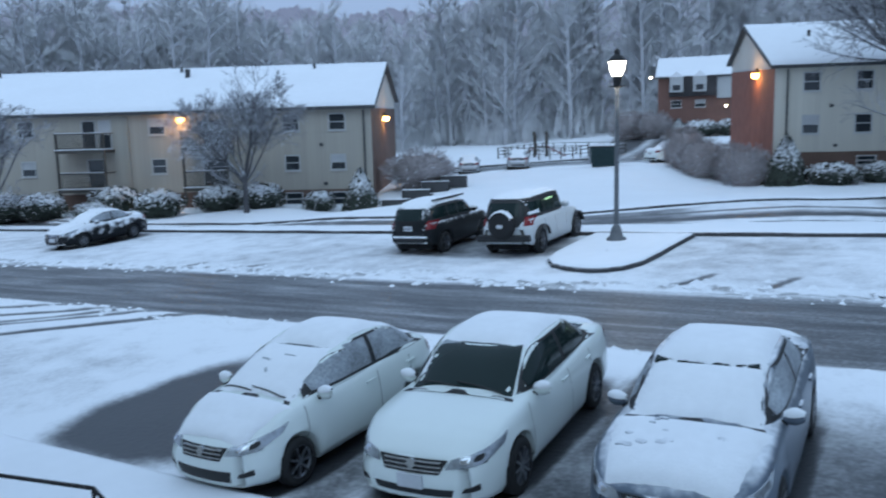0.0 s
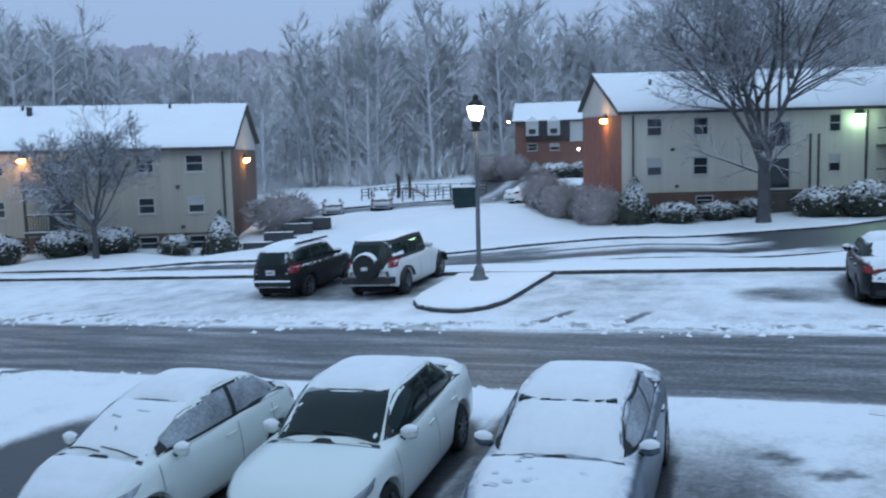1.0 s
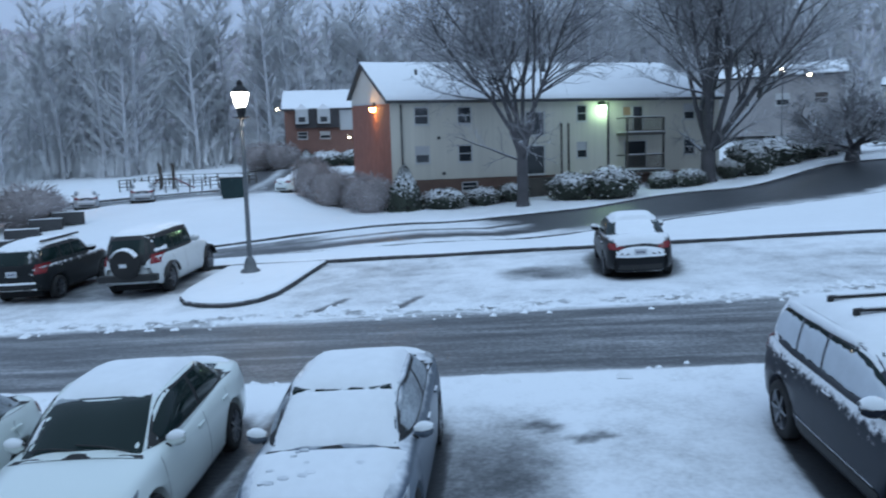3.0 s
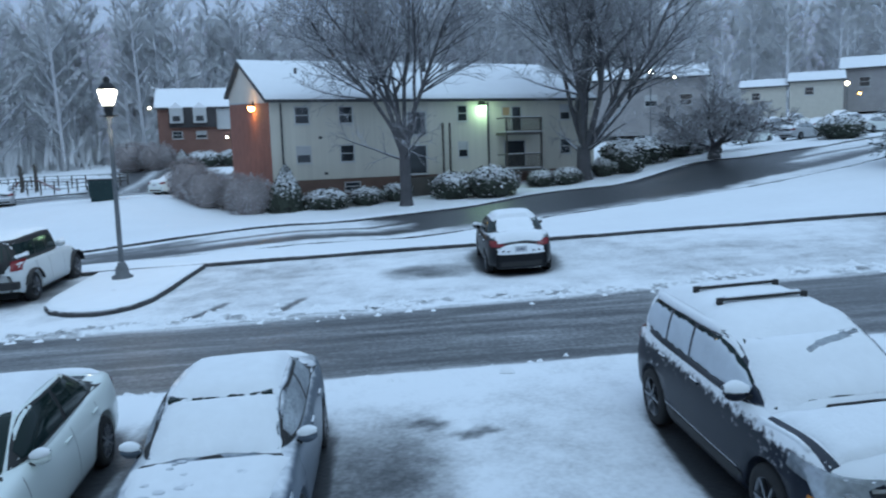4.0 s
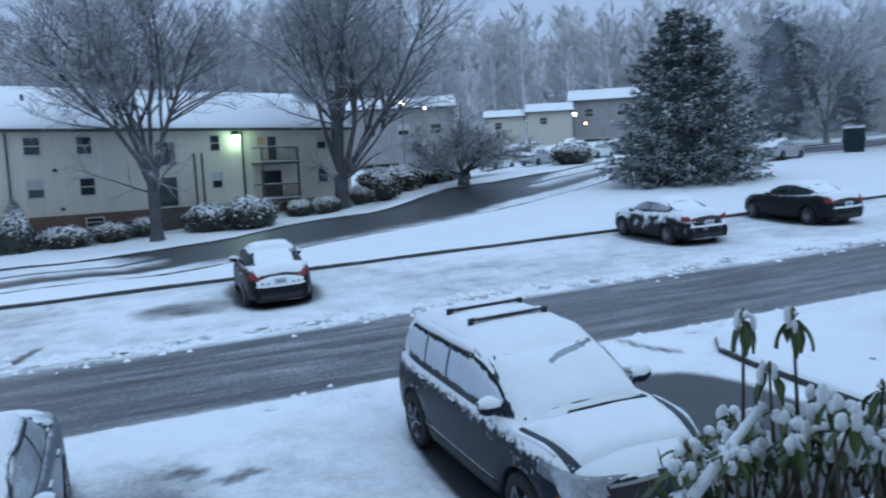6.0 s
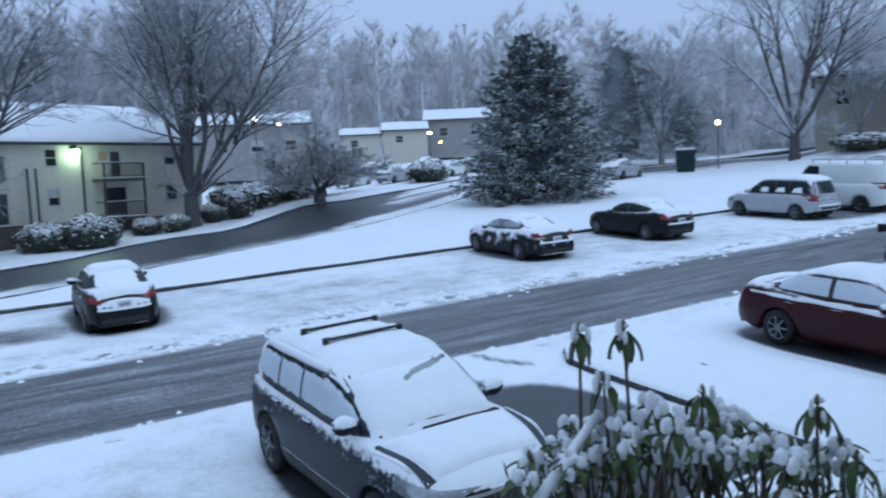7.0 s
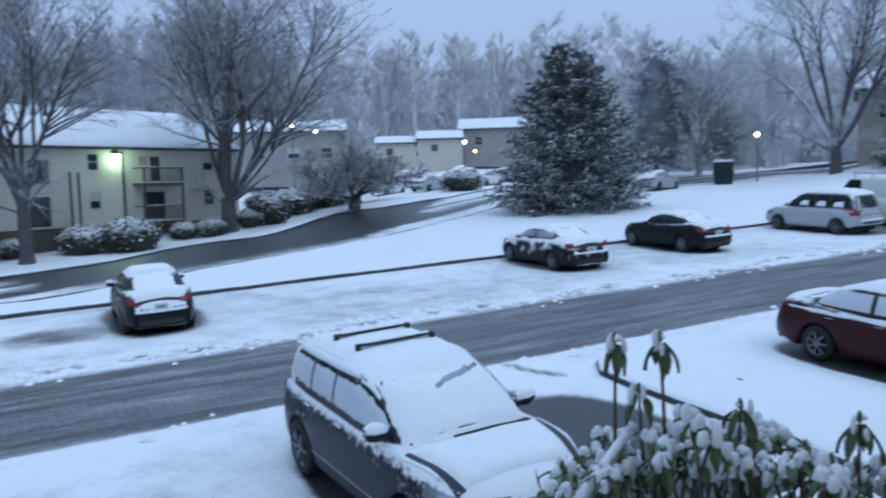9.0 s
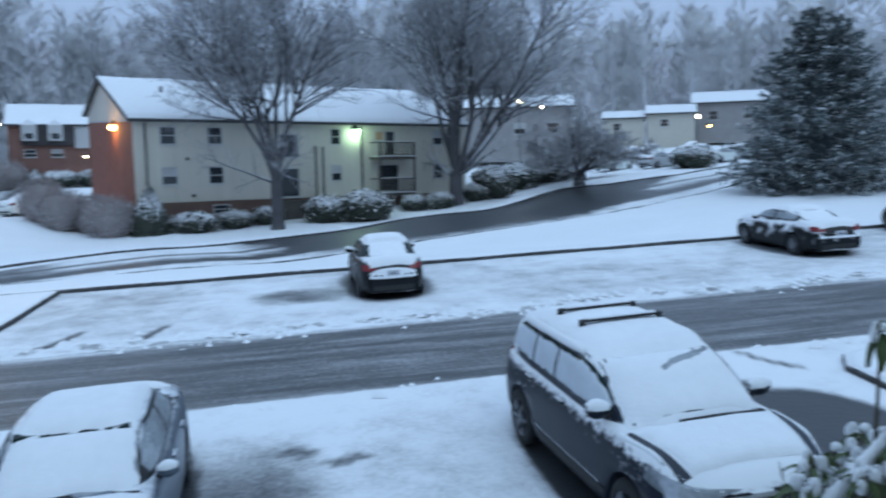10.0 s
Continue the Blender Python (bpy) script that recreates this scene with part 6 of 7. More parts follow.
for x, y, pm, lab, a in ((-33.0, 58.9, PAINT_PALE, "snow-covered car parked by the playground", 120), (-28.8, 59.6, PAINT_PALE, "silver car buried in snow by the playground", 116), (-16.4, 60.5, PAINT_WHITE, "white car under thick snow on the upper drive", 60),
                         (43.5, 47.0, PAINT_PALE, "snow-covered car on the far drive", 20), (31.5, 71.0, PAINT_WHITE, "snow-covered car on the upper lot", 30), (37.0, 73.0, PAINT_WHITE, "white car under snow on the upper lot", 30),
                         (40.5, 76.0, PAINT_PALE, "pale car under snow on the upper lot", 30), (43.5, 79.0, PAINT_PALE, "grey car under snow on the upper lot", 30), (47.0, 82.0, PAINT_WHITE, "snow-covered car far up the lot", 30), (37.0, 84.0, PAINT_BLACK, "dark car under snow far up the lot", 30), (41.5, 88.0, PAINT_PALE, "distant car under snow", 30),
                         (42.0, 70.0, PAINT_WHITE, "white car mounded with snow on the upper lot", 30), (45.2, 73.0, PAINT_PALE, "grey car mounded with snow on the upper lot", 30), (48.4, 76.0, PAINT_WHITE, "snow-buried car in the lower row of the upper lot", 30),
                         (34.5, 68.0, PAINT_PALE, "snow-buried car at the mouth of the upper lot", 30), (46.0, 92.0, PAINT_WHITE, "snow-buried car before the far townhouses", 30), (51.0, 91.0, PAINT_PALE, "pale car before the far townhouses", 30), (33.0, 80.0, PAINT_BLACK, "dark car with snowy roof on the upper lot", 30)):
    q = Car("sedan", lab, "car", on_ground(x, y, a, 0.05), sedan_spec(pm, 4.6, 1.8, 1.45, 2.7, 0.32, 0.9))
    dress_sedan(q, detail=False, snow_side=True, thin=1.5, roof=0.12)


def pickup(m):
    """A black crew-cab pickup with an open bed."""
    x1, x0 = 2.9, -2.9
    sp = dict(L=5.8, W=2.0, H=1.92, wb=3.68, wr=0.40, xf=x1 - 0.95, paint=PAINT_BLACK, rim=RIM, spokes=6, belt_z=1.24, cab_w=0.93, roof_w=0.76, nose_z=0.75, nose_r=0.18,
              cab=(x1 - 1.45, -0.95, x1 - 2.1, -0.80), curve=1.0,
              top=[(x0, 1.26), (x0 + 0.1, 1.30), (-1.0, 1.30), (-0.9, 1.22), (x1 - 1.45, 1.22), (x1 - 1.2, 1.20), (x1 - 0.3, 1.12), (x1, 0.95)], bottom=[(x0, 0.55), (x0 + 0.3, 0.48), (x1 - 0.4, 0.42), (x1, 0.45)], crown=0.02)
    p = Car("pickup_truck", "black pickup truck with open bed and snow-dusted rails", "truck", m, sp)
    dress_wagon(p, side_snow=False, windows=2, snow_front=True)
    part("bed_floor", Shape().box(x0 + 0.12, -1.05, -0.80, 0.80, 1.322, 1.33), UNDER, p.th, "dark open load bed")
    for side in (-1, 1):
        rail = part("bed_rail", Shape().box(x0 + 0.02, -0.98, side * 0.97 - 0.07, side * 0.97 + 0.03, 1.30, 1.47) if side > 0 else Shape().box(x0 + 0.02, -0.98, -1.0, -0.9, 1.30, 1.47), PAINT_BLACK, p.th)
        part("snow_cap", Shape().box(x0 + 0.02, -0.98, side * 0.95 - 0.045, side * 0.95 + 0.045, 1.474, 1.50), CAR_SNOW, rail)
    gate = part("tailgate", Shape().box(x0 - 0.02, x0 + 0.07, -0.9, 0.9, 1.25, 1.46), PAINT_BLACK, p.th)
    part("snow_cap", Shape().box(x0 - 0.01, x0 + 0.06, -0.88, 0.88, 1.464, 1.49), CAR_SNOW, gate)
    for side in (-1, 1):
        fl = Shape().grid([[(sp["xf"] - sp["wb"] + r * math.cos(t), side * y, 0.42 + r * math.sin(t)) for t in np.linspace(0.1, math.pi - 0.1, 14)] for y, r in ((0.99, 0.56), (1.03, 0.54), (1.03, 0.49))])
        part("arch_trim", fl, CHROME, p.th, "", True)
    return p


pickup(on_slope(20.7, 9.25, FACE_US - 1))


# ---- far buildings ----
BRICK_FADED = material("faded_red_brick", (0.20, 0.11, 0.09), 0.9, grain=0.22, scale=6)
far_house = house_far("townhouse", "brick townhouse with dark mansard, white dormers and snowy roof", -27.9, 96.0, 12, 16.0, 9.0, 3.6, 10.0, 12.3, BRICK_FADED,
                      [(2.1, 1.2, 6.4, 7.3), (4.8, 1.2, 6.4, 7.3), (9.6, 1.2, 6.4, 7.3), (12.4, 1.2, 6.4, 7.3)], GABLE)
part("mansard", Shape().box(1.3, 6.6, -0.5, 0.0, 7.7, 9.9), MANSARD, far_house, "dark shingled mansard")
part("bay", Shape().box(6.64, 8.6, -0.25, 0.0, 7.4, 9.9), TRIM_WHITE, far_house)
for x in (2.15, 4.75):
    d = part("dormer", Shape().box(x - 0.75, x + 0.75, -1.0, -0.5, 8.2, 9.9), TRIM_WHITE, far_house, "white dormer with a small roof")
    ap = Shape()
    ap.v += [(x - 0.85, -1.05, 9.9), (x + 0.85, -1.05, 9.9), (x, -1.05, 10.6), (x - 0.85, 0.2, 9.9), (x + 0.85, 0.2, 9.9), (x, 0.2, 10.6)]
    ap.f += [(0, 1, 2), (0, 2, 5, 3), (1, 4, 5, 2), (3, 5, 4)]
    part("dormer_roof", ap, SNOW, d)
    part("pane", Shape().box(x - 0.42, x + 0.42, -1.03, -1.0, 8.4, 9.0), PANE, d)
    part("pane", Shape().box(x - 0.42, x + 0.42, -1.03, -1.0, 9.06, 9.6), PANE_PALE, d)
lamp_shade("wall_lamp", "small lit lamp on the townhouse gable", pose(-28.6, 95.7, 10.1), LAMP_FAR, 0.15)
lamp_shade("wall_lamp", "small lit lamp beside the townhouse door", pose(-19.8, 94.9, 6.5), LAMP_FAR, 0.15)
house_far("apartment_building", "dark apartment block behind the tree, roof under snow", 22.5, 93.0, -18, 12.5, 10, 6.5, 11.3, 12.9, BRICK_HAZED, [(2.5, 1.4, 8.2, 9.5), (6.5, 1.4, 8.2, 9.5), (10.3, 1.4, 8.2, 9.5)])
house_far("townhouse", "low pale townhouse row under snow, far up the lot", 49.5, 115.2, -25, 6.0, 8, 8.0, 11.4, 12.5, SIDING_FAR, [(2.0, 1.2, 9.6, 10.7)])
house_far("townhouse", "pale townhouse with stepped snowy roof", 55.2, 112.2, -27, 6.8, 8, 8.3, 11.9, 13.2, SIDING_FAR, [(2.5, 1.2, 10.0, 11.1)])
house_far("apartment_building", "brown brick block with snowy hipped roof far away", 63.5, 113.8, -31, 12, 10, 9.0, 13.6, 15.4, BRICK_HAZED, [(3.0, 1.4, 11.0, 12.4), (8.0, 1.4, 11.0, 12.4)])
bx = house_far("apartment_building", "tan two-storey apartment block with balconies and snowy roof", 58.2, 31.7, -41, 26, 10, 5.2, 10.35, 12.4, SIDING_WARM,
               [(2.1, 2.6, 8.0, 10.0), (2.1, 2.6, 5.5, 7.4), (5.6, 1.0, 8.6, 9.9), (8.8, 2.7, 8.0, 10.0), (8.8, 2.7, 5.5, 7.4), (14.5, 2.7, 8.0, 10.0), (14.5, 2.7, 5.5, 7.4)])
for x in (2.1, 8.8, 14.5):
    part("balcony", Shape().box(x - 2.1, x + 2.1, -1.3, 0.0, 7.6, 7.85), WOOD_DARK, bx, "dark balcony slab")
part("awning", Shape().box(4.4, 7.2, -1.6, 0.0, 6.6, 7.3), DUMPSTER_GREEN, bx, "dark green entrance awning")
part("lit_window", Shape().box(5.25, 5.95, -0.04, -0.02, 8.9, 9.7), WARM_ROOM, bx, "dimly lit window")
part("chimney", Shape().box(2.6, 3.5, 4.0, 4.9, 11.9, 13.1), BRICK_DARK, bx)
house_far("apartment_building", "pale wing of the apartment block behind bare trees", 58.0, 40.5, -55, 9.0, 9, 5.3, 10.9, 12.8, SIDING_WARM, [(2.0, 1.2, 8.6, 9.8), (6.6, 1.2, 8.6, 9.8), (6.6, 1.4, 5.8, 7.0), (2.0, 1.2, 5.8, 7.0)])

# the unseen building behind the eye, with its landing; siding made pale to bounce light
solid("wall_near", Shape().box(-26, 26, -1.9, -1.6, -1, 9.5), SIDING, "unseen wall of the near apartment block, made cream to bounce light", "wall", kind="structure")
solid("landing", Shape().box(-3, 3, -1.6, 0.35, 2.55, 2.75), WOOD_DARK, "timber landing of the near apartment block", "landing", kind="structure")


# ---- lamps ----
def street_lantern(m):
    th = thing("street_lamp", "lit post-top lantern on a grey pole over the snowy island", "street lamp", m)
    part("base", Shape().lathe([(0.30, 0), (0.30, 0.10), (0.20, 0.16), (0.17, 0.34), (0.11, 0.48), (0.08, 0.52)], 12), POLE_GREY, th, "flared grey base", True)
    part("pole", Shape().tube((0, 0, 0.45), (0, 0, 4.72), 0.075, 0.055, 14), POLE_GREY, th)
    lan = part("lantern", Shape().lathe([(0.06, 4.60), (0.16, 4.63), (0.10, 4.70), (0.13, 4.80), (0.14, 4.94), (0.10, 4.96)], 16), LAMP_BLACK, th, "black lantern holder", True)
    part("rest_bar", Shape().tube((-0.26, 0, 4.66), (0.26, 0, 4.66), 0.018), LAMP_BLACK, lan)
    part("globe", Shape().lathe([(0.13, 4.95), (0.18, 5.06), (0.245, 5.32), (0.25, 5.37)], 18), LAMP_WHITE, lan, "glowing white globe", True)
    part("cap", Shape().lathe([(0.26, 5.37), (0.235, 5.44), (0.17, 5.53), (0.09, 5.58), (0.08, 5.62), (0.10, 5.66), (0.05, 5.73), (0.01, 5.76)], 18), LAMP_BLACK, lan, "black domed cap", True)
    data = bpy.data.lights.new("lantern", "POINT")
    data.energy, data.color, data.shadow_soft_size = 60, (1, 0.92, 0.8), 0.25
    lo = new("lamp_light", data)
    lo.parent, lo.location = th, (0, 0, 4.35)
    return th


street_lantern(pose(-8.05, 23.48, float(plane(-8.05, 23.48)) + 0.17))


def tall_lamp(x, y, z, label, r=0.3):
    g = height(x, y)
    th = thing("street_lamp", label, "street lamp", pose(x, y, g - 0.05))
    part("pole", Shape().tube((0, 0, 0), (0, 0, z - g), 0.07, 0.05, 8), POLE_GREY, th)
    part("globe", Shape().lathe([(r * 0.4, z - g - 0.1), (r, z - g), (r, z - g + r * 0.8), (r * 0.3, z - g + r * 1.3)], 12), LAMP_FAR, th, "glowing lamp head", True)


tall_lamp(53.9, 46.6, 7.9, "lit post lamp beside the far drive", 0.17)
tall_lamp(24.1, 76.6, 10.7, "lit tall lamp beside the upper lot", 0.2)
tall_lamp(49.4, 87.3, 9.9, "lit lamp on the far upper lot", 0.2)
lamp_shade("wall_lamp", "small lit porch lamp far away", pose(29.4, 85.3, 11.0), LAMP_FAR, 0.15)
lamp_shade("wall_lamp", "small orange lamp far up the lot", pose(50.9, 87.5, 8.9), LAMP_ORANGE, 0.15)


# ---- trees and shrubs ----
def grow(rng, segs, p, d, length, r, level, deep, lift, kids):
    """Add a limb and its branches to the list of tapered pieces."""
    n = 5 if level == 0 else (4 if level == 1 else (3 if level == 2 else 2))
    pts = [p]
    for i in range(n):
        d = (d + Vector((rng.gauss(0, 0.125), rng.gauss(0, 0.125), rng.gauss(0, 0.07) + lift))).normalized()
        pts.append(pts[-1] + d * (length / n))
    for i in range(n):
        segs.append((pts[i], pts[i + 1], r * (1 - 0.72 * i / n), r * (1 - 0.72 * (i + 1) / n), level))
    if level >= deep:
        return
    for k in range(kids[level]):
        f = rng.uniform(0.22, 1.0) if level else rng.uniform(0.35, 1.0)
        i = min(int(f * n), n - 1)
        q = pts[i].lerp(pts[i + 1], f * n - i)
        ax = (pts[i + 1] - pts[i]).normalized()
        side = ax.orthogonal().normalized()
        side.rotate(Matrix.Rotation(rng.uniform(0, 2 * math.pi), 3, ax))
        nd = (ax * rng.uniform(0.55, 0.95) + side * rng.uniform(0.5, 0.95) + Vector((0, 0, 0.12))).normalized()
        grow(rng, segs, q, nd, length * rng.uniform(0.34, 0.58) * (1.15 - 0.45 * f), max(r * (1 - 0.7 * f) * 0.55, 0.009), level + 1, deep, lift * 0.8, kids)


def limbs(segs, least=0.0, pick=None):
    s = Shape()
    for a, b, r0, r1, lv in segs:
        if pick is not None and lv not in pick:
            continue
        s.tube(a, b, max(r0, least), max(r1, least * 0.8), (8, 6, 4, 3, 3)[lv], caps=False)
    return s


def bare_tree(name, label, m, seed, height_, trunk_r, fork, leaders, spread, kids=(9, 6, 5), least=0.012, group="", lift=0.03, twig=None, bark=None):
    """A leafless tree: trunk, leaning leaders, branches and a veil of twigs."""
    rng = random.Random(seed)
    th = thing(name, label, "tree", m, group)
    trunk = Shape().lathe([(trunk_r * 1.7, -0.4), (trunk_r * 1.35, 0.1), (trunk_r * 1.05, 0.6), (trunk_r, fork * 0.7), (trunk_r * 0.95, fork), (trunk_r * 0.5, fork + 0.5)], 12)
    part("trunk", trunk, bark or BARK, th, "", True)
    segs = []
    for i in range(leaders):
        a = 2 * math.pi * (i + rng.uniform(-0.3, 0.3)) / leaders
        tilt = rng.uniform(0.25, 1.0) * spread if i else 0.05
        d = Vector((math.cos(a) * tilt, math.sin(a) * tilt, 1)).normalized()
        z = fork * rng.uniform(0.75, 1.05)
        grow(rng, segs, Vector((0, 0, z)), d, (height_ - fork) * rng.uniform(0.78, 1.0) * (1 - 0.15 * tilt), trunk_r * rng.uniform(0.36, 0.54), 0, 3, lift, kids)
    for i in range(3):
        a = rng.uniform(0, 2 * math.pi)
        grow(rng, segs, Vector((0, 0, fork * rng.uniform(0.55, 0.9))), Vector((math.cos(a), math.sin(a), 0.35)).normalized(), height_ * 0.26, trunk_r * 0.26, 1, 3, 0.02, kids)
    part("branchwork", limbs(segs, least * 1.6, (0, 1)), bark or BARK, th, "", True)
    part("twig_veil", limbs(segs, least, (2, 3)), twig or TWIG, th, "fine frosted twigs")
    return th


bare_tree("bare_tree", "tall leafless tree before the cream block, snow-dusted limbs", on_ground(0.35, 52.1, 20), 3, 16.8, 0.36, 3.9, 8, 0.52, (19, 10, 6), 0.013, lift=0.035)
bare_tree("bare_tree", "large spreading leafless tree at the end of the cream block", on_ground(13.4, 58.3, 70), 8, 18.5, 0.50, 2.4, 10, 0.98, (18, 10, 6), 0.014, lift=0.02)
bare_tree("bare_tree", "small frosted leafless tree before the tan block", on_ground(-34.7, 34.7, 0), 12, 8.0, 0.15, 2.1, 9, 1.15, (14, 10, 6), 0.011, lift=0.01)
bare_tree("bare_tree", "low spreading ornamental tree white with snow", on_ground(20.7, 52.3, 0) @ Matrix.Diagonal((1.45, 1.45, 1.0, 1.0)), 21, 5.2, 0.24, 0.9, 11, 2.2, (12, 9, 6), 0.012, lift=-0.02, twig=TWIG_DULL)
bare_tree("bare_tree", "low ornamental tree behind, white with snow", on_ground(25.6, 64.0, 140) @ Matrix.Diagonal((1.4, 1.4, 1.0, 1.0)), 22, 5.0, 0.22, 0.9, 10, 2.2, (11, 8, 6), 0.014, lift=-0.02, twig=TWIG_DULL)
bare_tree("bare_tree", "tall frosted leafless tree beside the far car rows", on_ground(52.0, 38.0, 30), 33, 17.5, 0.36, 2.2, 8, 0.95, (16, 9, 6), 0.013, lift=0.01, twig=TWIG_HAZE)
bare_tree("bare_tree", "frosted leafless tree behind the far drive", on_ground(58.0, 57.0, 10), 35, 12.0, 0.25, 1.5, 9, 0.7, (11, 8, 6), 0.022, twig=TWIG_HAZE, bark=BARK_HAZE)
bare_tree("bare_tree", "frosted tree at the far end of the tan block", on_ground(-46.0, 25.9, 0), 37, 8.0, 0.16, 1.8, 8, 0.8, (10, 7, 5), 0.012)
bare_tree("bare_tree", "frosted leafless tree before the balcony block", on_ground(57.5, 36.5, 50), 39, 9.0, 0.18, 1.6, 8, 0.9, (10, 7, 5), 0.02, twig=TWIG_HAZE, bark=BARK_HAZE)


def conifer(name, label, m, seed, H, R, boughs, blades, low=0.15, mat=None, wide=0.55, snow=4, core_mat=None):
    """A needle tree: boughs that sweep out and up, hung with sprays, each carrying its own ridges of snow."""
    rng = random.Random(seed)
    th = thing(name, label, "tree", m)
    part("trunk", Shape().tube((0, 0, -0.3), (0, 0, H * 0.94), R * 0.06, 0.03, 10), BARK, th, "", True)
    # solid filler added inside; its tone stands for shade within the crown
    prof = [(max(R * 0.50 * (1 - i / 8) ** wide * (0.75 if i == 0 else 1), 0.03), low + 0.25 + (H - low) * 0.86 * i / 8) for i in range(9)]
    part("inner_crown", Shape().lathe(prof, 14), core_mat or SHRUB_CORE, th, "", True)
    needles, ridges, wood_ = Shape(), Shape(), Shape()
    for i in range(boughs):
        f = 1 - (1 - (i + rng.random()) / boughs) ** 0.62
        f = min(max(f, 0.0), 0.985)
        a = rng.uniform(0, 2 * math.pi)
        rad = R * (1 - f) ** wide * rng.uniform(0.62, 1.10) * (0.80 + 1.4 * f if f < 0.14 else 1.0) * (1 + 0.08 * math.sin(3 * a + 9 * f)) + 0.10
        out, side = Vector((math.cos(a), math.sin(a), 0)), Vector((-math.sin(a), math.cos(a), 0))
        z, rise = low + 0.25 + (H - low) * 0.95 * f, rng.uniform(-0.12, 0.22) + 0.35 * f

        def along(g):
            return out * (rad * g) + Vector((0, 0, z + rad * (rise * g - 0.42 * g * g + 0.30 * g ** 4)))
        wood_.tube(along(0.1), along(0.85), 0.035, 0.012, 4, caps=False)
        for k in range(blades):
            g = 1 - 0.72 * rng.random() ** 1.4
            fan = (0.10 + 0.20 * rad * (1.12 - g)) * 0.6
            off = rng.gauss(0, fan)
            c = along(g) + side * off + Vector((0, 0, rng.uniform(-0.16, 0.05) - 0.25 * abs(off)))
            yaw = math.copysign(abs(rng.gauss(0.35, 0.5)), off)
            d = (out * math.cos(yaw) + side * math.sin(yaw) + Vector((0, 0, rng.gauss(-0.10, 0.32)))).normalized()
            w = (d.cross(Vector((0, 0, 1))) + Vector((0, 0, rng.gauss(0, 0.6)))).normalized()
            ln, wd = rng.uniform(0.18, 0.42), rng.uniform(0.035, 0.07)
            q = len(needles.v)
            needles.v += [tuple(c), tuple(c + d * ln * 0.5 + w * wd), tuple(c + d * ln), tuple(c + d * ln * 0.5 - w * wd)]
            needles.f.append((q, q + 1, q + 2, q + 3))
        for k in range(snow if rng.random() < 0.85 else 1):
            g = 1.02 - 0.5 * rng.random() ** 1.5
            off = rng.gauss(0, 0.06 + 0.10 * rad * (1.1 - g))
            c = along(g) + side * off + Vector((0, 0, 0.05 - 0.2 * abs(off)))
            yaw = rng.gauss(0, 0.7)
            d = (out * math.cos(yaw) + side * math.sin(yaw) + Vector((0, 0, rng.gauss(-0.15, 0.2)))).normalized()
            w = d.cross(Vector((0, 0, 1))).normalized()
            ln, wd, hi = rng.uniform(0.08, 0.22), rng.uniform(0.02, 0.05), rng.uniform(0.02, 0.045)
            up = w.cross(d)
            q = len(ridges.v)
            ridges.v += [tuple(p) for p in (c - d * ln, c + w * wd, c + d * ln, c - w * wd, c + up * hi + d * ln * 0.2, c - up * hi * 0.4)]
            ridges.f += [(q, q + 1, q + 4), (q + 1, q + 2, q + 4), (q + 2, q + 3, q + 4), (q + 3, q, q + 4), (q + 1, q, q + 5), (q + 2, q + 1, q + 5), (q + 3, q + 2, q + 5), (q, q + 3, q + 5)]
    part("bough_wood", wood_, BARK, th)["kind"] = "stuff"
    part("crown", needles, mat or NEEDLE, th, "dark needle sprays")["kind"] = "stuff"
    if snow:
        part("snow_cover", ridges, CAR_SNOW, th, "snow lying on the boughs", True)["kind"] = "stuff"
    return th


# snow on distant needles, with haze lifted into their grey
NEEDLE_FAR = snow_over("frost_haze_needles", (0.26, 0.285, 0.31), 0.9, 0.5, 1.2, 0.35, 2)
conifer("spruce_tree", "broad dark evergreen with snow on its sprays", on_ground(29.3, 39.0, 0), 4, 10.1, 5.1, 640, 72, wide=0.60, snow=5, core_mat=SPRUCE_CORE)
conifer("pine_tree", "tall distant evergreen, grey with snow and painted-in haze", on_ground(54.5, 59.0, 0), 6, 13.2, 4.3, 230, 60, 1.2, wide=0.34, mat=NEEDLE_FAR, snow=1, core_mat=PINE_CORE)
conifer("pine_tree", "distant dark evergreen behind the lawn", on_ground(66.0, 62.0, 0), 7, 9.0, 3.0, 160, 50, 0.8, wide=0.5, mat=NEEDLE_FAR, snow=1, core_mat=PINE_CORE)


def shrub_meshes(seed, kind):
    """Crown and core of a unit shrub (radius one, height about two)."""
    rng = random.Random(seed)
    crown = Shape()
    n = 2400 if kind != "bare" else 2600
    for i in range(n):
        z = rng.uniform(-0.75, 1.0)
        a = rng.uniform(0, 2 * math.pi)
        rr = math.sqrt(max(0.0, 1 - z * z)) if kind != "cone" else (1 - (z + 0.75) / 1.75) ** 0.75 * 1.05
        lump = 1 + 0.13 * math.sin(3 * a + seed) * math.cos(4 * z + seed) + 0.07 * math.sin(7 * a + 5 * z)
        k = lump * rng.uniform(0.84, 1.04)
        c = Vector((math.cos(a) * rr * k, math.sin(a) * rr * k, z * (k if kind != "cone" else 1)))
        nrm = Vector((math.cos(a) * rr, math.sin(a) * rr, z * 0.8 + (0.3 if kind == "cone" else 0))).normalized()
        if kind == "bare":
            d = (nrm + Vector((rng.gauss(0, 0.35), rng.gauss(0, 0.35), rng.gauss(0.35, 0.3)))).normalized()
            ln, wd = rng.uniform(0.14, 0.30), 0.012
        else:
            t = Vector((rng.gauss(0, 1), rng.gauss(0, 1), rng.gauss(0, 1)))
            d = (t - nrm * t.dot(nrm) * 0.6).normalized()
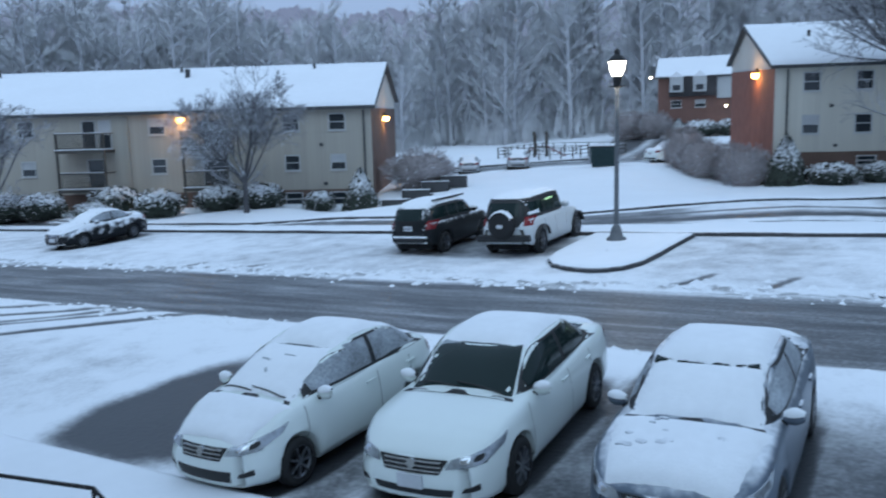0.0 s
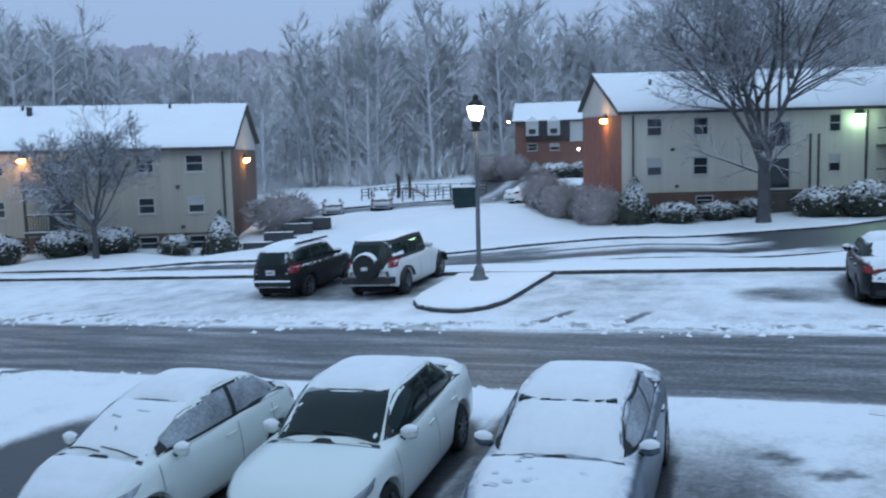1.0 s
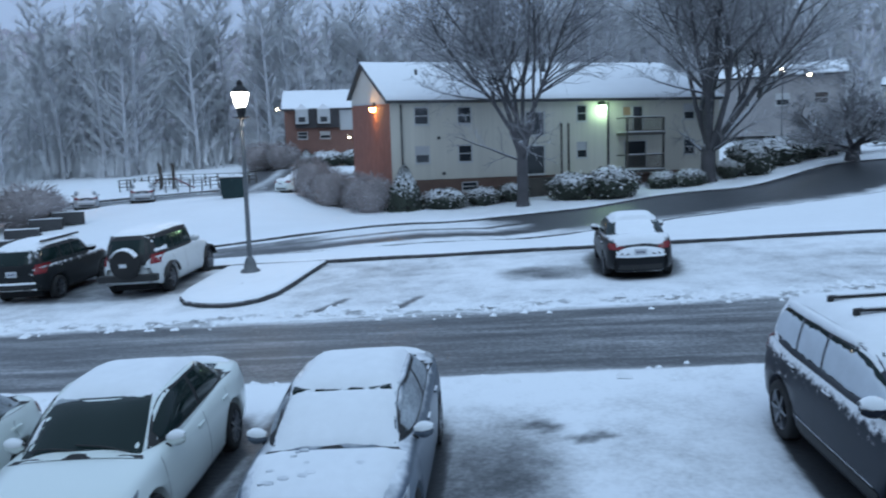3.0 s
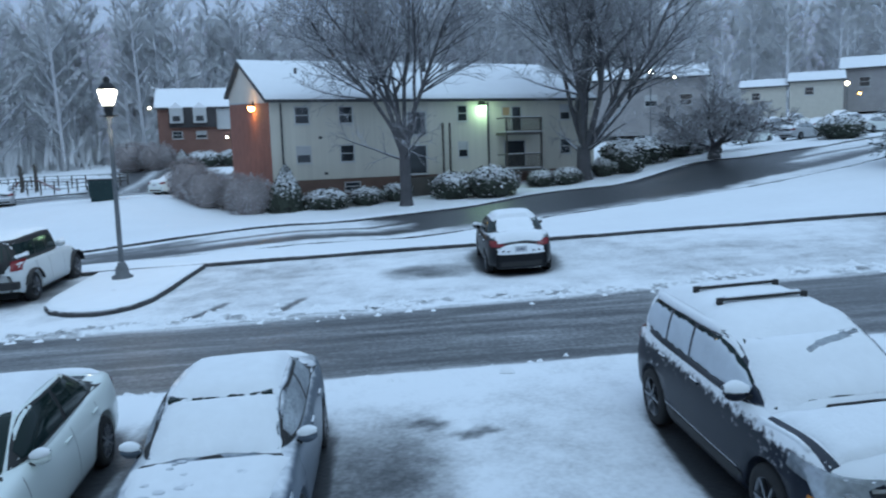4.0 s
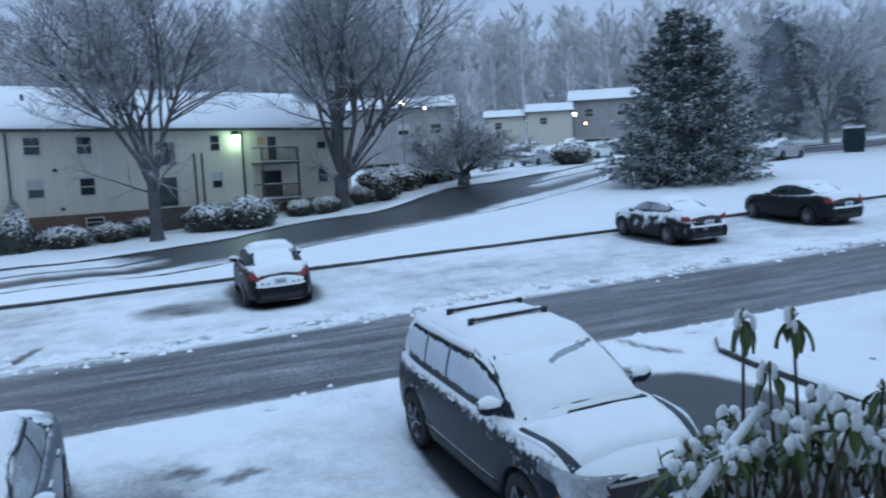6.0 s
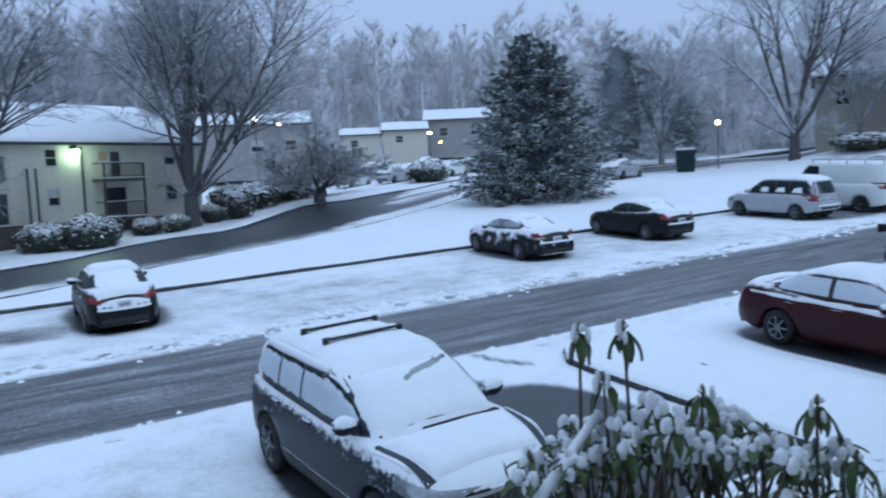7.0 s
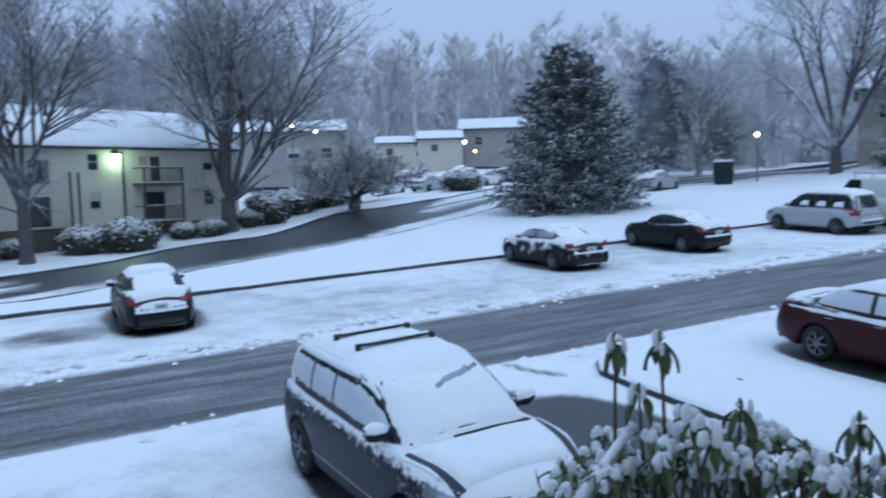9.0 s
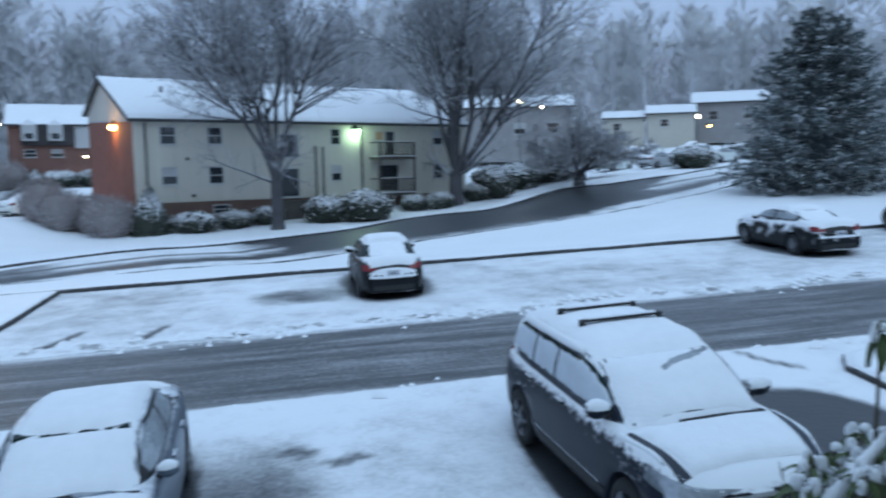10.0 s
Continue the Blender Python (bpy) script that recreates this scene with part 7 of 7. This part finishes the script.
            ln, wd = rng.uniform(0.10, 0.18), rng.uniform(0.04, 0.07)
        w = d.cross(nrm)
        if w.length < 0.01:
            continue
        w.normalize()
        q = len(crown.v)
        c = c - d * ln * 0.5
        crown.v += [tuple(c), tuple(c + d * ln * 0.5 + w * wd), tuple(c + d * ln), tuple(c + d * ln * 0.5 - w * wd)]
        crown.f.append((q, q + 1, q + 2, q + 3))
    # added filler body, toned for the shade inside the shrub
    core = Shape()
    prof = []
    for i in range(8):
        z = -1.0 + 1.85 * i / 7
        rr = math.sqrt(max(0.02, 1 - min(abs(z), 0.97) ** 2)) if kind != "cone" else max(0.03, (1 - (max(z, -0.75) + 0.75) / 1.75) ** 0.75)
        prof.append((rr * 0.80 if z > -0.8 else 0.55, z * 0.84))
    core.lathe(prof, 12)
    a, b = crown.mesh("crown"), core.mesh("inner_crown", True)
    a.materials.append(SHRUB_BARE if kind == "bare" else SHRUB)
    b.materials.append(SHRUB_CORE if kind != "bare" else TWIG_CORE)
    return a, b


SHRUBS = {k: [shrub_meshes(s, k) for s in (1, 2)] for k in ("round", "bare", "cone")}


def shrub(x, y, r, h, kind, label, i=0, group=""):
    th = thing("shrub", label, "shrub", on_ground(x, y, 37 * i), group)
    a, b = SHRUBS[kind][i % 2]
    m = Matrix.Translation((0, 0, h * (0.47 if kind != "cone" else 0.43))) @ Matrix.Diagonal((r, r, h * (0.53 if kind != "cone" else 0.57), 1))
    part("crown", a, SHRUB, th, m=m)
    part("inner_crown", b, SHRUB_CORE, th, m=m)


low = "clipped round shrub topped with snow by the wall"
for i, (x, y, r, h) in enumerate(((-33.2, 39.6, 1.05, 1.35), (-36.0, 37.4, 1.5, 1.65), (-38.8, 36.4, 1.5, 1.65), (-40.6, 33.2, 1.55, 1.75), (-45.8, 34.0, 1.7, 1.75), (-47.3, 29.8, 1.5, 1.7), (-49.6, 28.8, 1.6, 1.8), (-43.6, 30.6, 1.1, 1.2), (-52.5, 28.2, 1.6, 1.8))):
    shrub(x, y, r, h, "round", low, i, "shrubs along the tan block")
shrub(-30.6, 40.6, 1.25, 2.75, "cone", "pointed evergreen shrub white with snow", 0)
shrub(-30.0, 46.8, 2.5, 2.7, "bare", "big leafless frosted shrub at the brick end", 1)
for i, (x, y, r, h) in enumerate(((-14.3, 55.6, 1.5, 2.9), (-12.9, 54.2, 1.5, 2.6), (-11.2, 54.6, 1.5, 2.5), (-9.7, 52.8, 1.6, 2.5))):
    shrub(x, y, r, h, "bare", "bushy leafless shrub frosted at the brick corner", i, "frosted shrubs at the brick corner")
shrub(-7.4, 52.7, 1.35, 3.1, "cone", "pointed evergreen shrub white with snow", 1)
for i, (x, y, r, h) in enumerate(((-4.9, 53.4, 1.5, 1.45), (-2.4, 55.0, 1.25, 1.3), (-0.3, 56.0, 1.15, 1.3), (3.6, 55.4, 1.6, 1.9), (6.3, 55.2, 1.9, 2.2), (10.2, 58.0, 1.1, 1.3), (12.0, 57.4, 1.1, 1.3), (15.2, 59.6, 1.0, 1.4), (16.9, 60.2, 1.6, 2.4))):
    shrub(x, y, r, h, "round", "clipped shrub capped with snow along the cream block", i, "shrubs along the cream block")
for i, (x, y, r, h, k) in enumerate(((-30.6, 94, 2.6, 3.4, "bare"), (-27.6, 93.2, 2.4, 3.2, "bare"), (-24.8, 93.6, 1.3, 2.2, "cone"), (-22.2, 93.2, 2.2, 1.9, "round"), (-18.6, 93.6, 2.2, 1.9, "round"), (19.6, 66.5, 3.0, 2.2, "round"), (23.5, 68.5, 3.0, 2.0, "round"), (34.9, 62.4, 1.9, 1.9, "round"),
                                     (54.6, 34.3, 2.3, 1.25, "round"), (57.6, 31.2, 2.5, 1.3, "round"), (60.2, 28.6, 2.5, 1.25, "round"), (63.2, 26.0, 2.5, 1.3, "round"))):
    shrub(x, y, r, h, k, "snow-capped shrub in a far bed", i)
th = thing("shrub", "bare purple-brown hedge shrub beside the pavement", "shrub", pose(12.15, 4.5, float(plane(12.1, 4.5))))
for nm, me_ in zip(("crown", "inner_crown"), SHRUBS["bare"][0]):
    part(nm, me_, SHRUB, th, m=Matrix.Translation((0, 0, 0.72)) @ Matrix.Diagonal((0.8, 0.8, 0.82, 1)))


def wood_variant(seed, h):
    """Arrays of a far tree: trunk, boughs and many thin twigs."""
    rng = random.Random(seed)
    segs = []
    lean = Vector((rng.gauss(0, 0.05), rng.gauss(0, 0.05), 1)).normalized()
    top = lean * h
    segs += [(Vector((0, 0, -1.5)), lean * h * 0.35, 0.26, 0.19, 0), (lean * h * 0.35, lean * h * 0.7, 0.19, 0.11, 0), (lean * h * 0.7, top, 0.11, 0.03, 0)]
    for i in range(38):
        f = rng.uniform(0.06, 0.97)
        p = lean * h * f
        a = rng.uniform(0, 2 * math.pi)
        d = Vector((math.cos(a), math.sin(a), rng.uniform(0.5, 1.3))).normalized()
        ln = h * rng.uniform(0.12, 0.26) * (1.25 - 0.75 * f)
        e = p + d * ln
        segs.append((p, e, 0.085, 0.03, 1))
        for k in range(22):
            g = rng.uniform(0.2, 1.0)
            q = p.lerp(e, g)
            t = (d + Vector((rng.gauss(0, 0.6), rng.gauss(0, 0.6), rng.gauss(0.3, 0.45)))).normalized()
            segs.append((q, q + t * rng.uniform(0.7, 2.4), 0.042, 0.0, 2))
    for k in range(90):
        a = rng.uniform(0, 2 * math.pi)
        q = Vector((math.cos(a), math.sin(a), 0)) * rng.uniform(0.3, 3.4) + Vector((0, 0, rng.uniform(-0.3, 1.2)))
        segs.append((q, q + Vector((rng.gauss(0, 0.5), rng.gauss(0, 0.5), rng.uniform(1.2, 4.6))), 0.07, 0.0, 2))
    big, fine = Shape(), Shape()
    for a, b, r0, r1, lv in segs:
        if lv < 2:
            big.tube(a, b, r0, r1, 4 if lv == 0 else 3, caps=False)
        else:
            side = (b - a).orthogonal().normalized()
            side.rotate(Matrix.Rotation(rng.uniform(0, 6.28), 3, (b - a).normalized()))
            n0 = len(fine.v)
            fine.v += [tuple(a + side * r0), tuple(a - side * r0), tuple(b)]
            fine.f.append((n0, n0 + 1, n0 + 2))
    return [(np.array(s.v), np.array(s.f)) for s in (big, fine)]


def wood(name, label, places, variants, mats, kind="stuff"):
    """A stand of far trees nobody could count: one object of trunks and one of twigs."""
    th = thing(name, label, "woods", pose(0, 0, 0), kind=kind)
    for k, nm in ((0, "trunks"), (1, "twigs")):
        vs, fs, n = [], [], 0
        for x, y, z, s, a, v in places:
            pv, pf = variants[v % len(variants)][k]
            c, sn = math.cos(a), math.sin(a)
            q = np.stack([pv[:, 0] * c - pv[:, 1] * sn, pv[:, 0] * sn + pv[:, 1] * c, pv[:, 2]], 1) * s + (x, y, z)
            vs.append(q)
            fs.append(pf + n)
            n += len(pv)
        v, f = np.concatenate(vs), np.concatenate(fs)
        me = bpy.data.meshes.new(nm)
        me.from_pydata(v.tolist(), [], f.tolist())
        part(nm, me, mats[k], th)


rng = random.Random(17)
VARIANTS = [wood_variant(100 + i, 20.0) for i in range(7)]
spots_near, spots_far = [], []
for i in range(470):
    az = rng.uniform(-72, 13)
    d = 112 + 66 * rng.random() ** 1.2 + (14 if az > -14 else 0)
    x, y = d * math.sin(radians(az)), d * math.cos(radians(az))
    (spots_near if d < 150 else spots_far).append((x, y, height(x, y) - 0.3, rng.uniform(0.84, 1.22) * (1.06 + 0.08 * math.sin(az * 0.21)), rng.uniform(0, 6.28), i))
for i in range(170):
    az = rng.uniform(12, 42)
    d = 140 + 60 * rng.random()
    x, y = d * math.sin(radians(az)), d * math.cos(radians(az))
    spots_far.append((x, y, height(x, y) + 2.5, rng.uniform(0.85, 1.2), rng.uniform(0, 6.28), i))
for i in range(140):
    az = rng.uniform(39, 62)
    d = 88 + 60 * rng.random()
    x, y = d * math.sin(radians(az)), d * math.cos(radians(az))
    spots_far.append((x, y, height(x, y) - 0.3, rng.uniform(0.50, 0.78), rng.uniform(0, 6.28), i))
for i in range(120):
    az = rng.uniform(58, 92)
    d = 110 + 60 * rng.random()
    x, y = d * math.sin(radians(az)), d * math.cos(radians(az))
    spots_far.append((x, y, height(x, y) - 0.3, rng.uniform(0.45, 0.62), rng.uniform(0, 6.28), i))
# hill woods: still more haze mixed into the frosted colours
TRUNK_FAR2 = material("frost_haze_bark", (0.66, 0.675, 0.71), 0.95, grain=0.2, scale=1.5)
TWIG_FAR2 = material("frost_haze_twigs", (0.87, 0.88, 0.90), 0.95, grain=0.12, scale=0.5)
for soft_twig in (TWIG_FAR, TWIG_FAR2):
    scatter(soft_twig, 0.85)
wood("woods", "leafless woods at the edge of the field, grey with frost and painted-in haze", spots_near, VARIANTS, (BARK_FAR, TWIG_FAR))
wood("woods", "frosted leafless woods on the hill behind, paled by painted-in haze", spots_far, VARIANTS, (TRUNK_FAR2, TWIG_FAR2))


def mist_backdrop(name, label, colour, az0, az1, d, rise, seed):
    """A glowing sheet far behind the trees: haze as emission, with an uneven line of crowns."""
    mat = glow(name + "_haze_glow", colour, 1.0)
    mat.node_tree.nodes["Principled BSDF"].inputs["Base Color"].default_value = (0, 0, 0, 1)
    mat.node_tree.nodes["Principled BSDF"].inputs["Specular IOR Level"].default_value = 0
    rows = [[], []]
    for i in range(900):
        a = radians(az0 + (az1 - az0) * i / 899)
        u = i * (az1 - az0) / 899
        n = noise.noise(Vector((u * 0.22, seed, 0))) * 3.0 + noise.noise(Vector((u * 0.9, seed, 4))) * 1.8 + noise.noise(Vector((u * 3.5, seed, 8))) * 1.1 + noise.noise(Vector((u * 11.0, seed, 2))) * 0.6
        for row, z in zip(rows, (-6.0, 4.3 + d * math.tan(radians(rise)) + n)):
            row.append((d * math.sin(a), d * math.cos(a), z))
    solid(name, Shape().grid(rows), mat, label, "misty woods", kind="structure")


# two emissive sheets, added to paint haze behind the woods
mist_backdrop("backdrop", "dim glowing sheet, mist-grey haze behind the woods", (0.190, 0.243, 0.385), -85, 14, 192, 8.4, 3.0)
mist_backdrop("backdrop_hill", "pale glowing sheet, haze behind the far wooded hill", (0.275, 0.360, 0.575), 9, 96, 215, 7.4, 9.0)


# ---- the shrub under the landing: drooping leaves and pillows of snow ----
def leaf_mesh(seed):
    rng = random.Random(seed)
    s = Shape()
    rows = []
    L = 0.13
    bend = rng.uniform(0.2, 0.6)
    for i in range(7):
        f = i / 6
        w = 0.021 * math.sin(math.pi * min(max(f, 0.03) ** 0.85, 0.97)) + 0.001
        z = -L * f
        x = bend * 0.05 * math.sin(f * 2.2)
        rows.append([(x + 0.008, -w, z), (x + 0.002, -w * 0.55, z), (x - 0.003, 0, z), (x + 0.002, w * 0.55, z), (x + 0.008, w, z)])
    s.grid(rows)
    me = s.mesh("leaf", True)
    me.materials.append(LEAF)
    return me


def lump_mesh(seed):
    rng = random.Random(seed)
    s = Shape()
    rows = []
    for i in range(7):
        f = i / 6
        t = math.pi * (f - 0.5)
        rows.append([(max(math.cos(t), 0.05) * math.cos(a) * (1 + 0.5 * noise.noise(Vector((math.cos(a) * 1.4 + seed, math.sin(a) * 1.4, f * 3)))), max(math.cos(t), 0.05) * math.sin(a) * (1 + 0.5 * noise.noise(Vector((seed, math.cos(a) * 1.5, math.sin(a) + f * 3)))), math.sin(t) * (1.0 if f > 0.5 else 0.6)) for a in np.linspace(0, 2 * math.pi, 11)[:-1]])
    s.grid(rows, close=True)
    me = s.mesh("snow_lump", True)
    me.materials.append(CAR_SNOW)
    return me


LEAVES = [leaf_mesh(i) for i in range(4)]
LUMPS = [lump_mesh(i * 3.7) for i in range(5)]
rhodo = thing("rhododendron", "tall rhododendron with drooping green leaves loaded with snow", "shrub", pose(2.75, 2.4, 0.15))
base = Vector((2.75, 2.4, 0.15))
rng = random.Random(11)
stems, many = Shape(), 0


def whorl(tip, n, size, lean=(0, 0), snow=1.0, bud=True):
    """A shoot: stem, a whorl of hanging leaves, snow on top."""
    global many
    tip = Vector(tip) - base
    root = tip + Vector((lean[0], lean[1], -rng.uniform(0.25, 0.45)))
    stems.tube(root, tip, 0.009, 0.006, 6)
    if bud:
        part("bud", Shape().lathe([(0.004, 0), (0.013, 0.012), (0.012, 0.03), (0.003, 0.05)], 8), BUD, rhodo, "", True, m=Matrix.Translation(tip))
    a0 = rng.uniform(0, 6.28)
    for i in range(n):
        a = a0 + 2 * math.pi * i / n + rng.gauss(0, 0.2)
        tilt = rng.uniform(4, 24) if snow < 1 else rng.uniform(8, 62)
        m = Matrix.Translation(tip + Vector((math.cos(a) * 0.012, math.sin(a) * 0.012, -0.005))) @ Matrix.Rotation(a, 4, "Z") @ Matrix.Rotation(radians(-tilt), 4, "Y") @ Matrix.Diagonal((size, size * rng.uniform(0.85, 1.3), size * rng.uniform(0.85, 1.15), 1))
        part("leaf", LEAVES[rng.randrange(4)], LEAF, rhodo, m=m)
        if rng.random() < 0.55 * snow:
            out_v = Vector((math.cos(a), math.sin(a), 0))
            part("snow_lump", LUMPS[rng.randrange(5)], CAR_SNOW, rhodo, m=Matrix.Translation(tip + out_v * rng.uniform(0.02, 0.04) + Vector((0, 0, rng.uniform(-0.05, 0.01)))) @ Matrix.Diagonal((rng.uniform(0.013, 0.022) * snow ** 1.5, rng.uniform(0.012, 0.022) * snow, rng.uniform(0.03, 0.052), 1)))
    if snow:
        r = rng.uniform(0.015, 0.025) * size * snow
        part("snow_lump", LUMPS[rng.randrange(5)], CAR_SNOW, rhodo, m=Matrix.Translation(tip + Vector((rng.gauss(0, 0.008), rng.gauss(0, 0.008), 0.02))) @ Matrix.Diagonal((r, r * rng.uniform(0.8, 1.2), r * 1.1, 1)))


for tip, n in (((2.36, 2.82, 3.66), 5), ((2.50, 2.70, 3.67), 6), ((3.00, 2.15, 3.38), 5), ((2.72, 2.48, 3.40), 5), ((3.06, 2.02, 3.18), 4), ((2.40, 2.72, 3.46), 4)):
    whorl(tip, n, 1.0, (rng.uniform(-0.03, 0.03), rng.uniform(-0.03, 0.03)), 0.8)
for i in range(84):
    u = rng.uniform(0, 1)
    away = rng.uniform(-0.28, 0.55)
    x, y = 2.18 + 0.92 * u + away * 0.70, 2.98 - 0.98 * u + away * 0.62
    z = 3.13 + 0.14 * math.sin(u * 3.0) - 0.16 * max(away, 0) + rng.gauss(0, 0.055) - 0.12 * abs(u - 0.55)
    whorl((x, y, z), rng.randrange(4, 7), rng.uniform(0.6, 0.9), (rng.uniform(-0.12, 0.12), rng.uniform(-0.12, 0.12)), 1.25, bud=i % 3 == 0)
for k in range(9):
    a, b = Vector((rng.uniform(-0.25, 0.25), rng.uniform(-0.25, 0.25), 0)), Vector((rng.uniform(-0.65, 0.55), rng.uniform(-0.45, 0.65), rng.uniform(2.6, 3.0)))
    stems.tube(a, a.lerp(b, 0.5) + Vector((0.05, 0.03, 0.1)), 0.03, 0.022, 7).tube(a.lerp(b, 0.5) + Vector((0.05, 0.03, 0.1)), b, 0.022, 0.012, 7)
part("stemwork", stems, STEM, rhodo, "bare brown stems", True)
branch_a, branch_b = Vector((2.02, 2.72, 3.0)) - base, Vector((2.42, 2.78, 3.30)) - base
part("branch", Shape().tube(branch_a, branch_b, 0.018, 0.012, 8), STEM, rhodo, "snow-laden leaning branch", True)
part("snow_cover", Shape().tube(branch_a + Vector((0, 0, 0.018)), branch_b + Vector((0, 0, 0.016)), 0.026, 0.018, 8), CAR_SNOW, rhodo, "", True)
mass = Shape()
for i in range(1900):
    u, away = rng.uniform(-0.1, 1.1), rng.uniform(-0.3, 0.8)
    x, y, z = 2.18 + 0.92 * u + away * 0.70, 2.98 - 0.98 * u + away * 0.62, 3.12 - rng.random() * 0.9 - 0.2 * max(away, 0)
    c = Vector((x, y, z)) - base
    d = Vector((rng.gauss(0, 0.5), rng.gauss(0, 0.5), -1)).normalized()
    w = d.orthogonal().normalized() * 0.022
    q = len(mass.v)
    mass.v += [tuple(c), tuple(c + d * 0.06 + w), tuple(c + d * 0.12), tuple(c + d * 0.06 - w)]
    mass.f.append((q, q + 1, q + 2, q + 3))
inner = part("inner_leaves", mass, LEAF, rhodo, "dense lower leaves")
inner["kind"] = "stuff"

# ---- small things outdoors ----
rail = thing("handrail", "black metal handrail beside the snowy walk", "handrail", pose(-8.0, 4.3, 0))
part("top_rail", Shape().tube((-2.5, -0.45, 0.86), (1.2, 0.22, 0.96), 0.022).tube((1.2, 0.22, 0.96), (1.32, 0.24, 0.86), 0.022), LAMP_BLACK, rail, "", True)
for x, y, z in ((1.2, 0.22, 0.96), (-0.6, -0.1, 0.91), (-2.3, -0.4, 0.87)):
    part("post", Shape().tube((x, y, -0.35), (x, y, z), 0.02), LAMP_BLACK, rail)


def dumpster(x, y, turn, w, d, h, label):
    th = thing("dumpster", label, "dumpster", on_ground(x, y, turn))
    b = Shape()
    b.grid([[(-w / 2 * k, -d / 2 * k, z), (w / 2 * k, -d / 2 * k, z), (w / 2 * k, d / 2 * k, z), (-w / 2 * k, d / 2 * k, z)] for k, z in ((0.9, 0.08), (1.0, h * 0.82), (1.03, h * 0.82), (1.03, h * 0.88))], close=True)
    part("body", b, DUMPSTER_GREEN, th)
    for sx in (-1, 1):
        lid = part("lid", Shape().box(min(0.02 * sx, sx * w / 2), max(0.02 * sx, sx * w / 2), -d / 2 - 0.03, d / 2 + 0.03, h * 0.885, h * 0.94), BLACK_PLASTIC, th)
        part("snow_cover", Shape().box(min(0.02 * sx, sx * w / 2), max(0.02 * sx, sx * w / 2), -d / 2, d / 2, h * 0.945, h * 1.03), SNOW, lid)
    for k in range(4):
        xx = -w / 2 + w * (k + 0.5) / 4
        part("rib", Shape().bar((xx, -d / 2 - 0.03, 0.15), (xx, -d / 2 - 0.05, h * 0.8), 0.07), DUMPSTER_GREEN, th)
    for sx in (-1, 1):
        part("fork_pocket", Shape().box(sx * w / 2 - 0.06, sx * w / 2 + 0.06, -d / 2 + 0.2, d / 2 - 0.2, h * 0.45, h * 0.58), DUMPSTER_GREEN, th)


dumpster(-19.8, 54.9, 20, 1.75, 1.6, 1.65, "dark green dumpster with snow on its lids")
dumpster(-22.1, 60.3, 20, 1.4, 1.4, 1.5, "second dark dumpster further back under snow")
dumpster(50.7, 47.2, -45, 1.5, 1.4, 2.0, "dark dumpster beside the far drive")
th = thing("playground_fence", "low dark rail fence round the snowy playground", "fence", pose(0, 0, 0))
fa, fb, fc, fd = Vector((-34.6, 67.4, 0)), Vector((-26.1, 64.8, 0)), Vector((-23.5, 71.0, 0)), Vector((-33.0, 74.0, 0))
for a, b in ((fa, fb), (fb, fc), (fc, fd), (fd, fa)):
    for k in range(7):
        p = a.lerp(b, k / 7)
        g = height(p.x, p.y)
        part("post", Shape().bar((p.x, p.y, g - 0.2), (p.x, p.y, g + 1.15), 0.09), WOOD_DARK, th)
    for z in (0.5, 0.8, 1.08):
        part("rail", Shape().bar((a.x, a.y, height(a.x, a.y) + z), (b.x, b.y, height(b.x, b.y) + z), 0.05), WOOD_DARK, th)
th = thing("playground_slide", "dark climbing frame with a slide in the snow", "play equipment", on_ground(-31.0, 68.8, 15))
for x in (-0.5, 0.6):
    part("tower_post", Shape().bar((x, 0, 0), (x, 0, 2.2), 0.14).bar((x, 0.9, 0), (x, 0.9, 2.2), 0.14), WOOD_DARK, th)
    part("post_cap", Shape().lathe([(0.16, 2.2), (0.14, 2.3), (0.02, 2.5)], 8, (x, 0, 0)), WOOD_DARK, th)
part("platform", Shape().box(-0.5, 0.6, 0, 0.9, 1.0, 1.1), WOOD_DARK, th)
part("slide", Shape().bar((0.6, 0.45, 1.1), (2.4, 0.2, 0.15), 0.5, 0.08), RED_PLASTIC, th, "dark red slide")
part("ladder", Shape().bar((-0.5, 0.45, 1.1), (-1.7, 0.45, 0.1), 0.4, 0.08), RED_PLASTIC, th)
for k in range(4):
    x, y = -29.0 + 0.55 * k, 42.2 + 1.5 * k
    solid("stone_step", Shape().box(-0.9, 0.9, -0.5, 0.5, -0.3, 0.45), KERB, "snow-capped stone step beside the brick end", "step", "steps at the brick end", m=pose(x, y, height(x, y) + 0.15 * k, 0, 0, 28))
